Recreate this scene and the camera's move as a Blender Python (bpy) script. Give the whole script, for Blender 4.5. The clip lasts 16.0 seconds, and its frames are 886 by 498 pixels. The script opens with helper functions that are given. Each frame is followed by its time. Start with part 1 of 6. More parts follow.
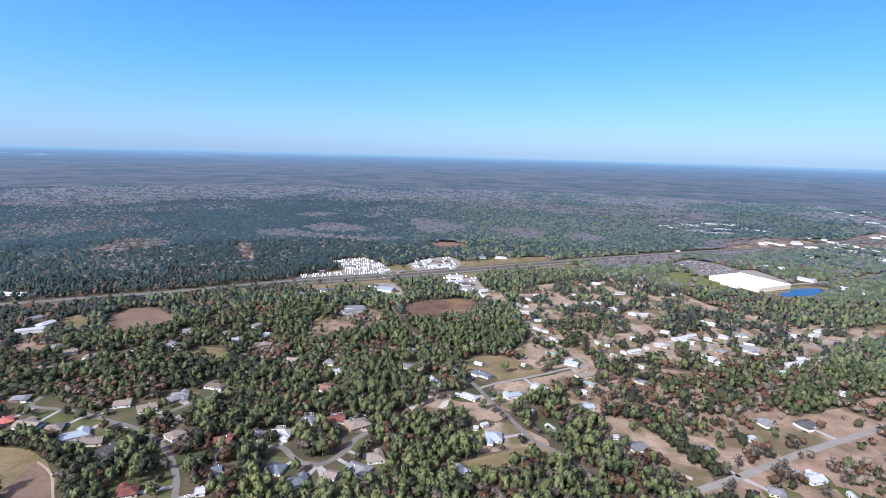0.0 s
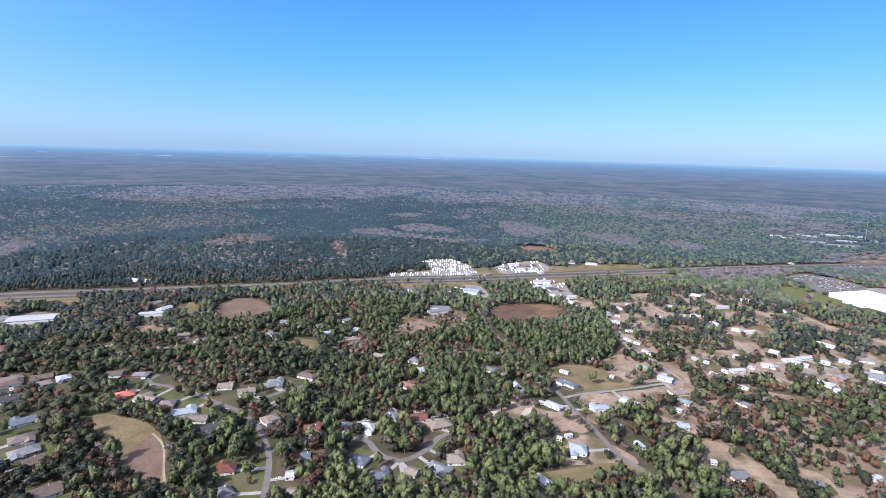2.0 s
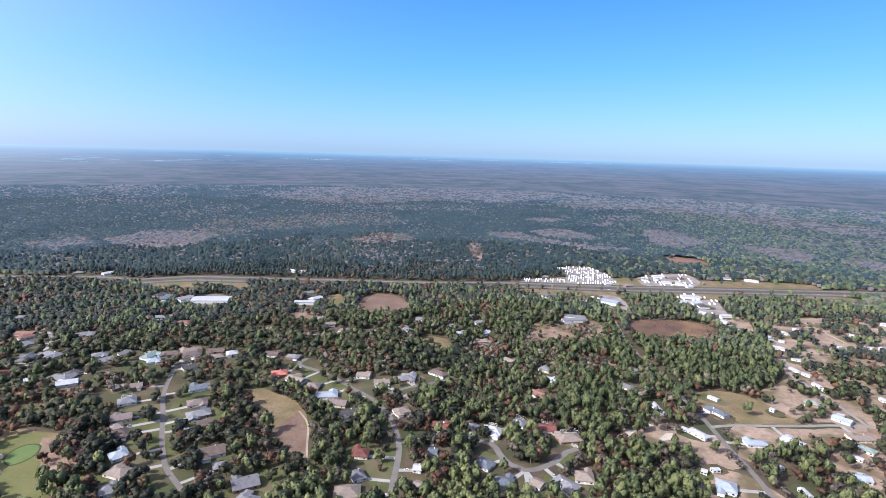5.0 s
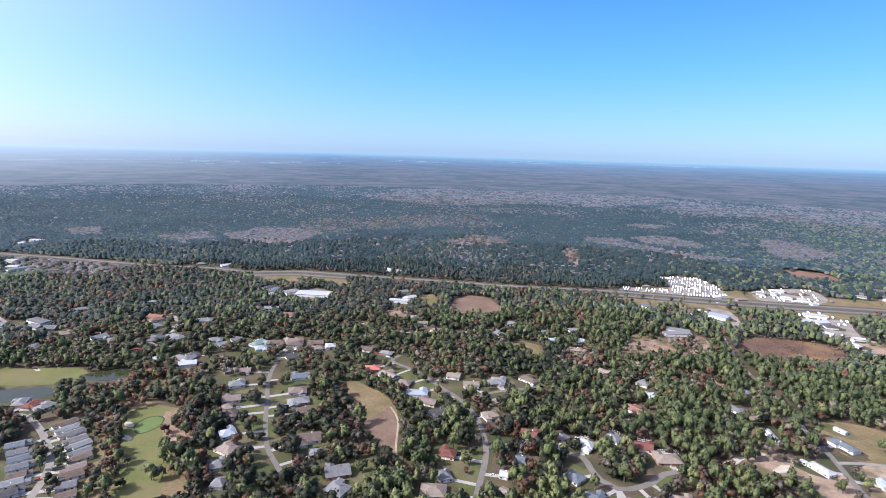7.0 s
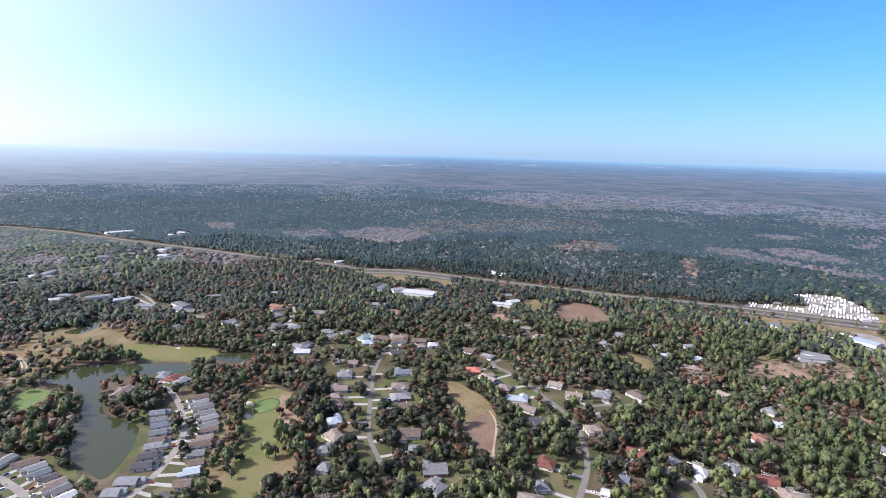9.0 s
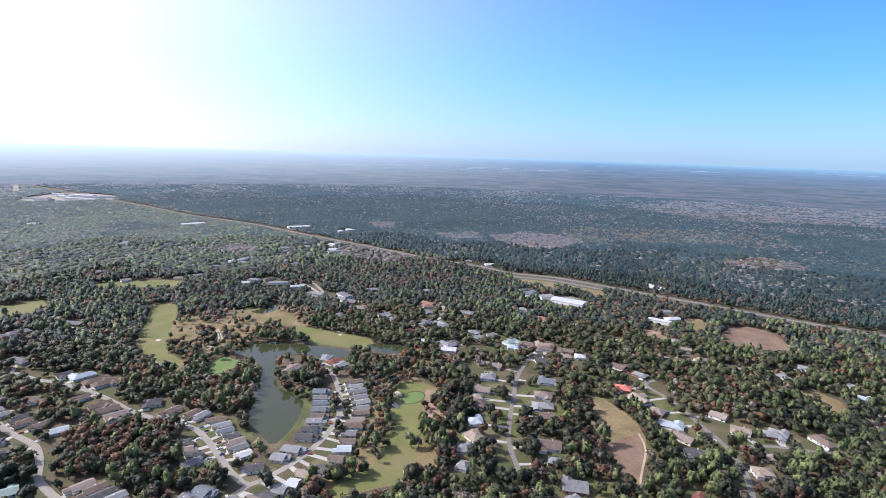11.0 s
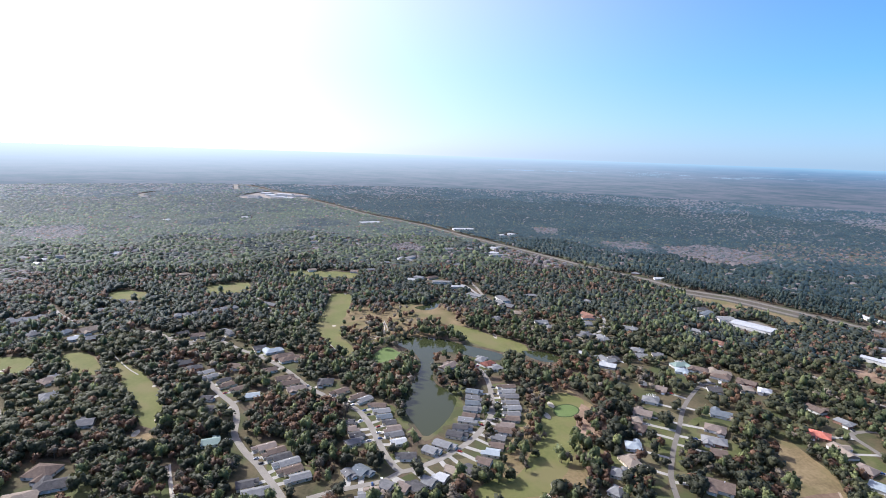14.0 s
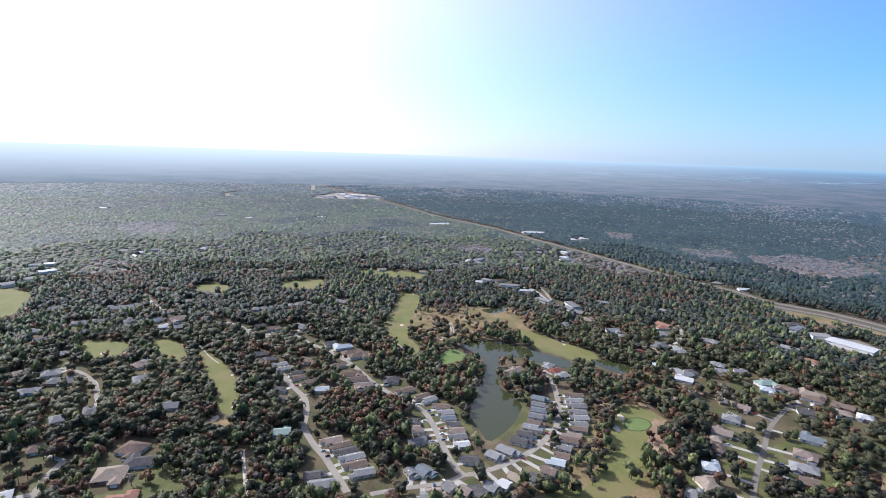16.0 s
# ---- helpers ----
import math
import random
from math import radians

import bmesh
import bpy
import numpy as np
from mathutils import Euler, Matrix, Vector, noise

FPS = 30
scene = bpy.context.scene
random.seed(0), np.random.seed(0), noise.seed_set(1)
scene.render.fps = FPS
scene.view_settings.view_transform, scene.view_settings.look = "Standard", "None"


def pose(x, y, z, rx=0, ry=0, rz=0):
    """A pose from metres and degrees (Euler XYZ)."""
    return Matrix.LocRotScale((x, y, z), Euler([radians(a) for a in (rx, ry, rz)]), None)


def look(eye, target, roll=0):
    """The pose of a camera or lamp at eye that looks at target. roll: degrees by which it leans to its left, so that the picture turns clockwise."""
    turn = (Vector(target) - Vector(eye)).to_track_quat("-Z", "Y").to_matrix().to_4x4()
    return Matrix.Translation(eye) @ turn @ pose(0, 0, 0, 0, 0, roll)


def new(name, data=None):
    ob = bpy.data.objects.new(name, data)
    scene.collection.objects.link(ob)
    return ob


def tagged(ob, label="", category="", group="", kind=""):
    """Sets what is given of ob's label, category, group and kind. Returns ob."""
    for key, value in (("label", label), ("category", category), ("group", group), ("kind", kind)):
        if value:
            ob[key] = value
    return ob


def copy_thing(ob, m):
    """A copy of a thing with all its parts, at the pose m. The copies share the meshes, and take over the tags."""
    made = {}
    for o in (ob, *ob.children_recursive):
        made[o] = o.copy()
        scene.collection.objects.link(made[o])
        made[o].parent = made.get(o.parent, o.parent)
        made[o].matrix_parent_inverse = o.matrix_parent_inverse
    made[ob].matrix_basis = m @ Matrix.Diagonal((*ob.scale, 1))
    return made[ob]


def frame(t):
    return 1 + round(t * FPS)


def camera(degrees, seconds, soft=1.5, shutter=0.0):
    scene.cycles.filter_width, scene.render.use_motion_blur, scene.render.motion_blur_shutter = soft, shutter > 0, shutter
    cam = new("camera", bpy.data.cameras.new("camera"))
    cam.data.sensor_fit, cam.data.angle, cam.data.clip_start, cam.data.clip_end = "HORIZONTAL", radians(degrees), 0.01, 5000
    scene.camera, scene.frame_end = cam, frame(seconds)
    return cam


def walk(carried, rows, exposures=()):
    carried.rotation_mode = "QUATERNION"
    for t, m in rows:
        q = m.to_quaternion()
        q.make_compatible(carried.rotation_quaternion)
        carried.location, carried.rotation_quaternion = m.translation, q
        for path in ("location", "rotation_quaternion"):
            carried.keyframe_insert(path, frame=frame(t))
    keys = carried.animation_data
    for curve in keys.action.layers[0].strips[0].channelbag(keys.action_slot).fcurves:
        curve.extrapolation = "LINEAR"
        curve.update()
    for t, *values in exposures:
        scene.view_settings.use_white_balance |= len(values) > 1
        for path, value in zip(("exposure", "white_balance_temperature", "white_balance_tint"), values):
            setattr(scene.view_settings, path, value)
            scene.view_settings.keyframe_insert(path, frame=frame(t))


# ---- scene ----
cam = camera(79.66, 16.0, 0.9)

# ---- the flight: seconds, heading, lean ----
HEADINGS = [
    (0.0, -0.11, -1.57), (0.5, 2.13, -1.62), (1.0, 4.30, -1.64), (1.5, 6.71, -1.70), (2.0, 9.48, -1.72),
    (2.5, 12.37, -1.73), (3.0, 15.06, -1.73), (3.5, 17.26, -1.72), (4.0, 19.77, -1.71), (6.5, 31.51, -1.70),
    (7.0, 34.57, -1.70), (7.5, 37.28, -1.71), (8.0, 40.05, -1.71), (8.5, 42.94, -1.70), (9.0, 46.09, -1.71),
    (9.5, 50.03, -1.75), (10.0, 54.35, -1.80), (12.5, 72.76, -1.83), (13.0, 75.66, -1.85), (13.5, 78.49, -1.85),
    (14.0, 80.08, -1.86), (14.5, 80.84, -1.87), (15.0, 82.11, -1.90), (15.5, 84.39, -1.92), (16.0, 87.64, -1.93)]
HEIGHT = 270.0


def drone(t, heading, lean):
    x = -HEIGHT * 0.043 * (t / 16) ** 2.3
    y = HEIGHT * 0.069 * (1 - (1 - t / 16) ** 1.35)
    z = HEIGHT - HEIGHT * 0.022 * (t / 16)
    return pose(x, y, z, 90 - 10.33, lean, heading)


walk(cam, [(t, drone(t, a, b)) for t, a, b in HEADINGS], [(0.0, 0.52, 5760, 12), (4.0, 0.6, 5860, 13), (8.5, 0.68, 6000, 13), (12.0, 0.66, 6040, 11), (16.0, 0.53, 6000, 9)])

# ---- sky, sun ----
SUN_ELEVATION, SUN_ROTATION = radians(38), radians(220)
world = bpy.data.worlds.new("sky")
scene.world = world
world.use_nodes = True
wn, wl = world.node_tree.nodes, world.node_tree.links
sky = wn.new("ShaderNodeTexSky")
sky.sky_type = "NISHITA"
sky.sun_disc = False
sky.sun_elevation, sky.sun_rotation = SUN_ELEVATION, SUN_ROTATION
sky.altitude, sky.air_density, sky.dust_density, sky.ozone_density = 0, 1.0, 0.6, 3.0
wn["Background"].inputs["Strength"].default_value = 0.04
wl.new(sky.outputs["Color"], wn["Background"].inputs["Color"])
# clear blue air above a pale horizon
toward, high = wn.new("ShaderNodeTexCoord"), wn.new("ShaderNodeSeparateXYZ")
air, clear, both_skies = wn.new("ShaderNodeValToRGB"), wn.new("ShaderNodeBackground"), wn.new("ShaderNodeAddShader")
AIR = ((0.0, (0.18, 0.34, 0.55)), (0.06, (0.115, 0.335, 0.62)), (0.14, (0.042, 0.288, 0.685)), (0.26, (0.01, 0.195, 0.57)), (0.5, (0.04, 0.17, 0.42)))
while len(air.color_ramp.elements) < len(AIR):
    air.color_ramp.elements.new(0.5)
for e, (at, c) in zip(air.color_ramp.elements, AIR):
    e.position, e.color = at, (*c, 1)
wl.new(toward.outputs["Generated"], high.inputs[0])
wl.new(high.outputs["Z"], air.inputs["Fac"])
wl.new(air.outputs["Color"], clear.inputs["Color"])
clear.inputs["Strength"].default_value = 0.74
wl.new(wn["Background"].outputs[0], both_skies.inputs[0])
wl.new(clear.outputs[0], both_skies.inputs[1])
# the broad bright air round the sun
near_sun, half_way, fall, shine, all_skies = wn.new("ShaderNodeVectorMath"), wn.new("ShaderNodeMath"), wn.new("ShaderNodeMath"), wn.new("ShaderNodeBackground"), wn.new("ShaderNodeAddShader")
near_sun.operation, half_way.operation, fall.operation = "DOT_PRODUCT", "MULTIPLY_ADD", "POWER"
near_sun.inputs[1].default_value = (math.sin(SUN_ROTATION) * math.cos(SUN_ELEVATION), math.cos(SUN_ROTATION) * math.cos(SUN_ELEVATION), math.sin(SUN_ELEVATION))
half_way.inputs[1].default_value, half_way.inputs[2].default_value, fall.inputs[1].default_value = 0.5, 0.5, 5.4
wl.new(toward.outputs["Generated"], near_sun.inputs[0])
wl.new(near_sun.outputs["Value"], half_way.inputs[0])
wl.new(half_way.outputs[0], fall.inputs[0])
wl.new(fall.outputs[0], shine.inputs["Strength"])
shine.inputs["Color"].default_value = (1.5, 1.12, 1.01, 1)
wl.new(both_skies.outputs[0], all_skies.inputs[0])
wl.new(shine.outputs[0], all_skies.inputs[1])
wl.new(all_skies.outputs[0], wn["World Output"].inputs["Surface"])
sun = new("sun", bpy.data.lights.new("sun", "SUN"))
sun.data.energy, sun.data.angle, sun.data.color = 5.0, radians(0.53), (1.0, 0.95, 0.88)
away = Vector((math.sin(SUN_ROTATION) * math.cos(SUN_ELEVATION), math.cos(SUN_ROTATION) * math.cos(SUN_ELEVATION), math.sin(SUN_ELEVATION)))
sun.matrix_world = look(away * 800, (0, 0, 0))

# ---- materials ----
MATS = {}


def material(name, low, high, scale, rough=0.85, fine=6.0, bump=0.0, island=0.0, per_object=0.0, see_through=0.0, metal=0.0, shine=0.25, haze_sheen=0.0, spread=1.0, gaps=0.0, lacing=0.9, third=None, third_scale=0.01):
    """A surface whose colour wanders between low and high, in patches of 1/scale metres and in grain `fine` times smaller."""
    m = bpy.data.materials.new(name)
    m.use_nodes = True
    n, l = m.node_tree.nodes, m.node_tree.links
    bsdf = n["Principled BSDF"]
    bsdf.inputs["Roughness"].default_value = rough
    bsdf.inputs["Metallic"].default_value = metal
    bsdf.inputs["Specular IOR Level"].default_value = shine
    # blue sheen stands in for haze over the leaves
    if haze_sheen:
        bsdf.inputs["Sheen Weight"].default_value, bsdf.inputs["Sheen Roughness"].default_value = haze_sheen, 0.6
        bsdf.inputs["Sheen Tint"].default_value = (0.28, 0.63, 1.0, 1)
    place = n.new("ShaderNodeNewGeometry")
    big, small = n.new("ShaderNodeTexNoise"), n.new("ShaderNodeTexNoise")
    for node, s, d in ((big, scale, 4), (small, scale * fine, 3)):
        node.inputs["Scale"].default_value, node.inputs["Detail"].default_value = s, d
        l.new(place.outputs["Position"], node.inputs["Vector"])
    mixed = n.new("ShaderNodeMath")
    mixed.operation = "MULTIPLY_ADD"
    l.new(small.outputs["Fac"], mixed.inputs[0])
    mixed.inputs[1].default_value = 0.55
    l.new(big.outputs["Fac"], mixed.inputs[2])
    value = mixed.outputs[0]
    for amount, socket in ((island, "Random Per Island"), (per_object, "Random")):
        if amount:
            source = place if socket != "Random" else n.new("ShaderNodeObjectInfo")
            add = n.new("ShaderNodeMath")
            add.operation = "MULTIPLY_ADD"
            l.new(source.outputs[socket], add.inputs[0])
            add.inputs[1].default_value = amount
            l.new(value, add.inputs[2])
            less = n.new("ShaderNodeMath")
            less.operation = "SUBTRACT"
            l.new(add.outputs[0], less.inputs[0])
            less.inputs[1].default_value = amount / 2
            value = less.outputs[0]
    ramp = n.new("ShaderNodeMapRange")
    ramp.inputs["From Min"].default_value, ramp.inputs["From Max"].default_value = 0.78 - 0.28 * spread, 0.78 + 0.28 * spread
    l.new(value, ramp.inputs["Value"])
    mix = n.new("ShaderNodeMix")
    mix.data_type = "RGBA"
    mix.inputs["A"].default_value, mix.inputs["B"].default_value = (*low, 1), (*high, 1)
    l.new(ramp.outputs["Result"], mix.inputs["Factor"])
    colour = mix.outputs["Result"]
    if third:
        broad = n.new("ShaderNodeTexNoise")
        broad.inputs["Scale"].default_value, broad.inputs["Detail"].default_value = third_scale, 3
        l.new(place.outputs["Position"], broad.inputs["Vector"])
        edge = n.new("ShaderNodeMapRange")
        edge.inputs["From Min"].default_value, edge.inputs["From Max"].default_value = 0.48, 0.62
        l.new(broad.outputs["Fac"], edge.inputs["Value"])
        over = n.new("ShaderNodeMix")
        over.data_type = "RGBA"
        over.inputs["B"].default_value = (*third, 1)
        l.new(colour, over.inputs["A"])
        l.new(edge.outputs["Result"], over.inputs["Factor"])
        colour = over.outputs["Result"]
    l.new(colour, bsdf.inputs["Base Color"])
    if bump:
        b = n.new("ShaderNodeBump")
        b.inputs["Strength"].default_value, b.inputs["Distance"].default_value = 0.6, bump
        l.new(mixed.outputs[0], b.inputs["Height"])
        l.new(b.outputs["Normal"], bsdf.inputs["Normal"])
    if see_through:
        lit = n.new("ShaderNodeBsdfTranslucent")
        l.new(colour, lit.inputs["Color"])
        both = n.new("ShaderNodeMixShader")
        both.inputs["Fac"].default_value = see_through
        l.new(bsdf.outputs["BSDF"], both.inputs[1])
        l.new(lit.outputs["BSDF"], both.inputs[2])
        l.new(both.outputs["Shader"], n["Material Output"].inputs["Surface"])
        if gaps:
            # the open spaces between sprays of leaves
            lace, cut, clear_air, spray = n.new("ShaderNodeTexNoise"), n.new("ShaderNodeMath"), n.new("ShaderNodeBsdfTransparent"), n.new("ShaderNodeMixShader")
            lace.inputs["Scale"].default_value, lace.inputs["Detail"].default_value = lacing, 2
            cut.operation, cut.inputs[1].default_value = "GREATER_THAN", gaps
            l.new(place.outputs["Position"], lace.inputs["Vector"])
            l.new(lace.outputs["Fac"], cut.inputs[0])
            l.new(cut.outputs[0], spray.inputs["Fac"])
            l.new(clear_air.outputs[0], spray.inputs[1])
            l.new(both.outputs["Shader"], spray.inputs[2])
            l.new(spray.outputs[0], n["Material Output"].inputs["Surface"])
    MATS[name] = m
    return m


# ground covers
material("forest_floor", (0.045, 0.034, 0.022), (0.125, 0.092, 0.06), 0.05, 0.95, 9, third=(0.045, 0.05, 0.022), third_scale=0.02)
material("dirt_lot", (0.1705, 0.121, 0.084), (0.341, 0.2538, 0.1806), 0.035, 0.95, 8, third=(0.1155, 0.09288, 0.0483), third_scale=0.03)
material("scrub", (0.155, 0.1, 0.068), (0.31, 0.22, 0.155), 0.05, 0.95, 8, third=(0.11, 0.088, 0.046), third_scale=0.02)
material("yard", (0.04046, 0.03757, 0.01734), (0.1105, 0.0867, 0.04913), 0.04, 0.95, 9, third=(0.05525, 0.06375, 0.0238), third_scale=0.025)
material("lawn", (0.04675, 0.0578, 0.017), (0.102, 0.1037, 0.0374), 0.06, 0.9, 8, third=(0.1105, 0.0935, 0.051), third_scale=0.03)
material("fairway", (0.085, 0.094, 0.027), (0.14, 0.138, 0.048), 0.03, 0.9, 9, third=(0.135, 0.12, 0.05), third_scale=0.022)
material("collar", (0.028, 0.044, 0.0128), (0.048, 0.068, 0.0208), 0.08, 0.9, 8)
material("green", (0.085, 0.125, 0.036), (0.115, 0.155, 0.052), 0.08, 0.85, 8)
material("dry_grass", (0.1008, 0.0756, 0.036), (0.2232, 0.1656, 0.0904), 0.045, 0.95, 8, third=(0.12, 0.104, 0.044), third_scale=0.02)
material("meadow", (0.072, 0.08, 0.024), (0.136, 0.136, 0.048), 0.03, 0.95, 8)
material("soil", (0.096, 0.06, 0.04), (0.192, 0.132, 0.092), 0.03, 0.95, 10)
material("red_soil", (0.14, 0.075, 0.052), (0.22, 0.13, 0.092), 0.03, 0.95, 10, third=(0.1, 0.07, 0.045), third_scale=0.015)
material("marsh", (0.0575, 0.036, 0.0247), (0.1495, 0.086, 0.057), 0.03, 0.95, 10, third=(0.1955, 0.12, 0.0589), third_scale=0.016)
material("gravel", (0.152, 0.132, 0.112), (0.288, 0.256, 0.224), 0.06, 0.95, 10)
material("sand", (0.3304, 0.2816, 0.216), (0.4496, 0.408, 0.336), 0.15, 0.95, 8)
material("dirt", (0.24, 0.184, 0.136), (0.368, 0.304, 0.24), 0.06, 0.95, 8)
material("asphalt", (0.126, 0.114, 0.101), (0.182, 0.166, 0.147), 0.06, 0.95, 12, shine=0.08)
material("asphalt_light", (0.182, 0.166, 0.144), (0.26, 0.237, 0.205), 0.06, 0.95, 12, shine=0.08)
material("concrete", (0.252, 0.24, 0.216), (0.36, 0.3416, 0.312), 0.1, 0.95, 10, shine=0.1)
# leaves and wood
CROWN = dict(rough=0.65, shine=0.35, spread=0.9, fine=12.0, island=0.22, per_object=0.45, see_through=0.34)
# sets for farther woods: more blue sheen and gloss imitate thicker haze
for far_off, LEAF in (("", dict(CROWN, gaps=0.4, haze_sheen=0.03)), ("mid_", dict(CROWN, gaps=0.38, haze_sheen=0.12, lacing=0.6, shine=0.4, rough=0.7)), ("far_", dict(CROWN, gaps=0.38, lacing=0.4, haze_sheen=0.18, shine=0.45, rough=0.72)), ("farthest_", dict(CROWN, gaps=0.36, lacing=0.3, haze_sheen=0.26, shine=0.45, rough=0.72))):
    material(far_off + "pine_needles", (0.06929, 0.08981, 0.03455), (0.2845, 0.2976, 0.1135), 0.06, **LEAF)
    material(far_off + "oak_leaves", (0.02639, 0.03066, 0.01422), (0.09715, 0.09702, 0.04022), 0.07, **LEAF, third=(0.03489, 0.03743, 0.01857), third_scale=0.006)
    material(far_off + "bare_twigs", (0.1125, 0.09173, 0.06855), (0.2565, 0.2117, 0.1588), 0.05, **dict(LEAF, haze_sheen=LEAF["haze_sheen"] * 0.85))
    material(far_off + "swamp_crowns", (0.118, 0.096, 0.088), (0.235, 0.197, 0.182), 0.05, **dict(LEAF, haze_sheen=LEAF["haze_sheen"] * 0.85))
    material(far_off + "rust_leaves", (0.0914, 0.04909, 0.02805), (0.199, 0.1099, 0.0595), 0.05, **dict(LEAF, haze_sheen=LEAF["haze_sheen"] * 0.85))
    # needles of the northern pines, tinted blue-green to imitate haze
    material(far_off + "hazed_pine_needles", (0.01521, 0.02663, 0.02245), (0.04683, 0.06709, 0.05014), 0.03, **LEAF, third=(0.01758, 0.02729, 0.01979), third_scale=0.005)
material("roof_membrane", (0.55, 0.53, 0.5), (0.68, 0.66, 0.63), 0.05, 0.8, 9)
material("verge_grass", (0.054, 0.046, 0.035), (0.108, 0.092, 0.07), 0.04, 0.95, 8, third=(0.07, 0.067, 0.042), third_scale=0.02)
material("bark", (0.07, 0.055, 0.042), (0.16, 0.13, 0.1), 0.4, 0.95, 6)
# buildings
ROOFS = {"w": ("white_metal", (0.2964, 0.3003, 0.3042), (0.429, 0.4329, 0.4368)), "k": ("pale_grey_shingle", (0.1404, 0.1404, 0.1427), (0.2184, 0.2184, 0.2184)),
         "g": ("grey_shingle", (0.1053, 0.1053, 0.1092), (0.1716, 0.1677, 0.1677)), "d": ("charcoal_shingle", (0.0507, 0.04836, 0.0507), (0.1014, 0.0975, 0.0975)),
         "t": ("tan_shingle", (0.175, 0.143, 0.115), (0.255, 0.213, 0.175)), "b": ("brown_shingle", (0.0936, 0.0702, 0.0585), (0.156, 0.1209, 0.1014)),
         "p": ("rosy_brown_shingle", (0.15, 0.12, 0.103), (0.22, 0.18, 0.158)), "m": ("maroon_shingle", (0.117, 0.0507, 0.04056), (0.1872, 0.0819, 0.0663)),
         "r": ("coral_tile", (0.3744, 0.117, 0.0858), (0.4836, 0.1872, 0.1404)), "o": ("terracotta_shingle", (0.1716, 0.0936, 0.0702), (0.2418, 0.1404, 0.1092)),
         "l": ("pale_blue_metal", (0.234, 0.2691, 0.2925), (0.3276, 0.3549, 0.3744)), "s": ("slate_blue_shingle", (0.0936, 0.1076, 0.1209), (0.156, 0.1716, 0.1872)),
         "e": ("sage_green_metal", (0.156, 0.2106, 0.1872), (0.234, 0.2886, 0.2574))}
ROOF_WORDS = {"w": "white metal", "k": "pale grey shingle", "g": "grey shingle", "d": "charcoal shingle", "t": "tan shingle", "b": "brown shingle", "p": "rosy brown shingle",
              "m": "maroon shingle", "r": "coral tile", "o": "terracotta shingle", "l": "pale blue metal", "s": "slate blue shingle", "e": "sage green metal"}
for key, (mat, low, high) in ROOFS.items():
    material(mat, low, high, 0.35, 0.6 if "metal" in mat else 0.95, 8, per_object=0.2, shine=0.12 if "metal" in mat else 0.04)
material("stucco_white", (0.52, 0.51, 0.49), (0.66, 0.65, 0.62), 0.5, 0.9, 8)
material("stucco_cream", (0.5, 0.43, 0.33), (0.64, 0.57, 0.46), 0.5, 0.9, 8)
material("brick_wall", (0.24, 0.14, 0.1), (0.36, 0.22, 0.17), 0.6, 0.9, 8)
material("trim_white", (0.72, 0.72, 0.7), (0.82, 0.82, 0.8), 0.8, 0.6, 6)
material("steel", (0.4, 0.4, 0.42), (0.55, 0.55, 0.57), 0.5, 0.4, 6, metal=0.8)
material("rubber", (0.015, 0.015, 0.016), (0.03, 0.03, 0.03), 2.0, 0.8)
for key, low, high in (("paint_white", (0.75, 0.75, 0.76), (0.82, 0.82, 0.83)), ("paint_silver", (0.38, 0.39, 0.4), (0.45, 0.46, 0.47)), ("paint_black", (0.02, 0.02, 0.022), (0.035, 0.035, 0.04)),
                       ("paint_red", (0.3, 0.03, 0.025), (0.36, 0.045, 0.035)), ("paint_blue", (0.03, 0.07, 0.2), (0.045, 0.1, 0.26))):
    material(key, low, high, 0.6, 0.3, 4)


def glass(name, colour, rough):
    m = bpy.data.materials.new(name)
    m.use_nodes = True
    b = m.node_tree.nodes["Principled BSDF"]
    b.inputs["Base Color"].default_value, b.inputs["Roughness"].default_value = (*colour, 1), rough
    b.inputs["Specular IOR Level"].default_value = 0.32
    MATS[name] = m
    return m


glass("window_glass", (0.02, 0.025, 0.03), 0.08)


def water_material(name, colour, ripple):
    m = glass(name, colour, 0.06)
    m.node_tree.nodes["Principled BSDF"].inputs["Specular IOR Level"].default_value = 0.2
    n, l = m.node_tree.nodes, m.node_tree.links
    noise_node, bump_node, place = n.new("ShaderNodeTexNoise"), n.new("ShaderNodeBump"), n.new("ShaderNodeNewGeometry")
    noise_node.inputs["Scale"].default_value, noise_node.inputs["Detail"].default_value = 0.9, 4
    bump_node.inputs["Strength"].default_value, bump_node.inputs["Distance"].default_value = ripple, 0.2
    l.new(place.outputs["Position"], noise_node.inputs["Vector"])
    l.new(noise_node.outputs["Fac"], bump_node.inputs["Height"])
    l.new(bump_node.outputs["Normal"], n["Principled BSDF"].inputs["Normal"])


water_material("pond_water", (0.034, 0.04, 0.018), 0.08)
water_material("blue_water", (0.02, 0.05, 0.12), 0.25)

# ---- the plan, in metres from under the first view ----
STREETS = []
STREETS.append(("county_road", 8, "asphalt_light", [(192, 383), (210, 392), (271, 420), (339, 454), (423, 491), (487, 519)]))
STREETS.append(("lane_south", 7, "asphalt", [(149, 383), (137, 402), (131, 423), (116, 447), (94, 470), (86, 491), (78, 512), (63, 545), (50, 580), (38, 608), (29, 624)]))
STREETS.append(("sand_track", 6, "dirt", [(29, 624), (15, 663), (-8, 713), (-30, 753), (-49, 795), (-67, 851), (-81, 899)]))
STREETS.append(("lane_lots", 6, "asphalt_light", [(50, 580), (68, 593), (100, 609), (138, 628), (166, 644), (199, 658)]))
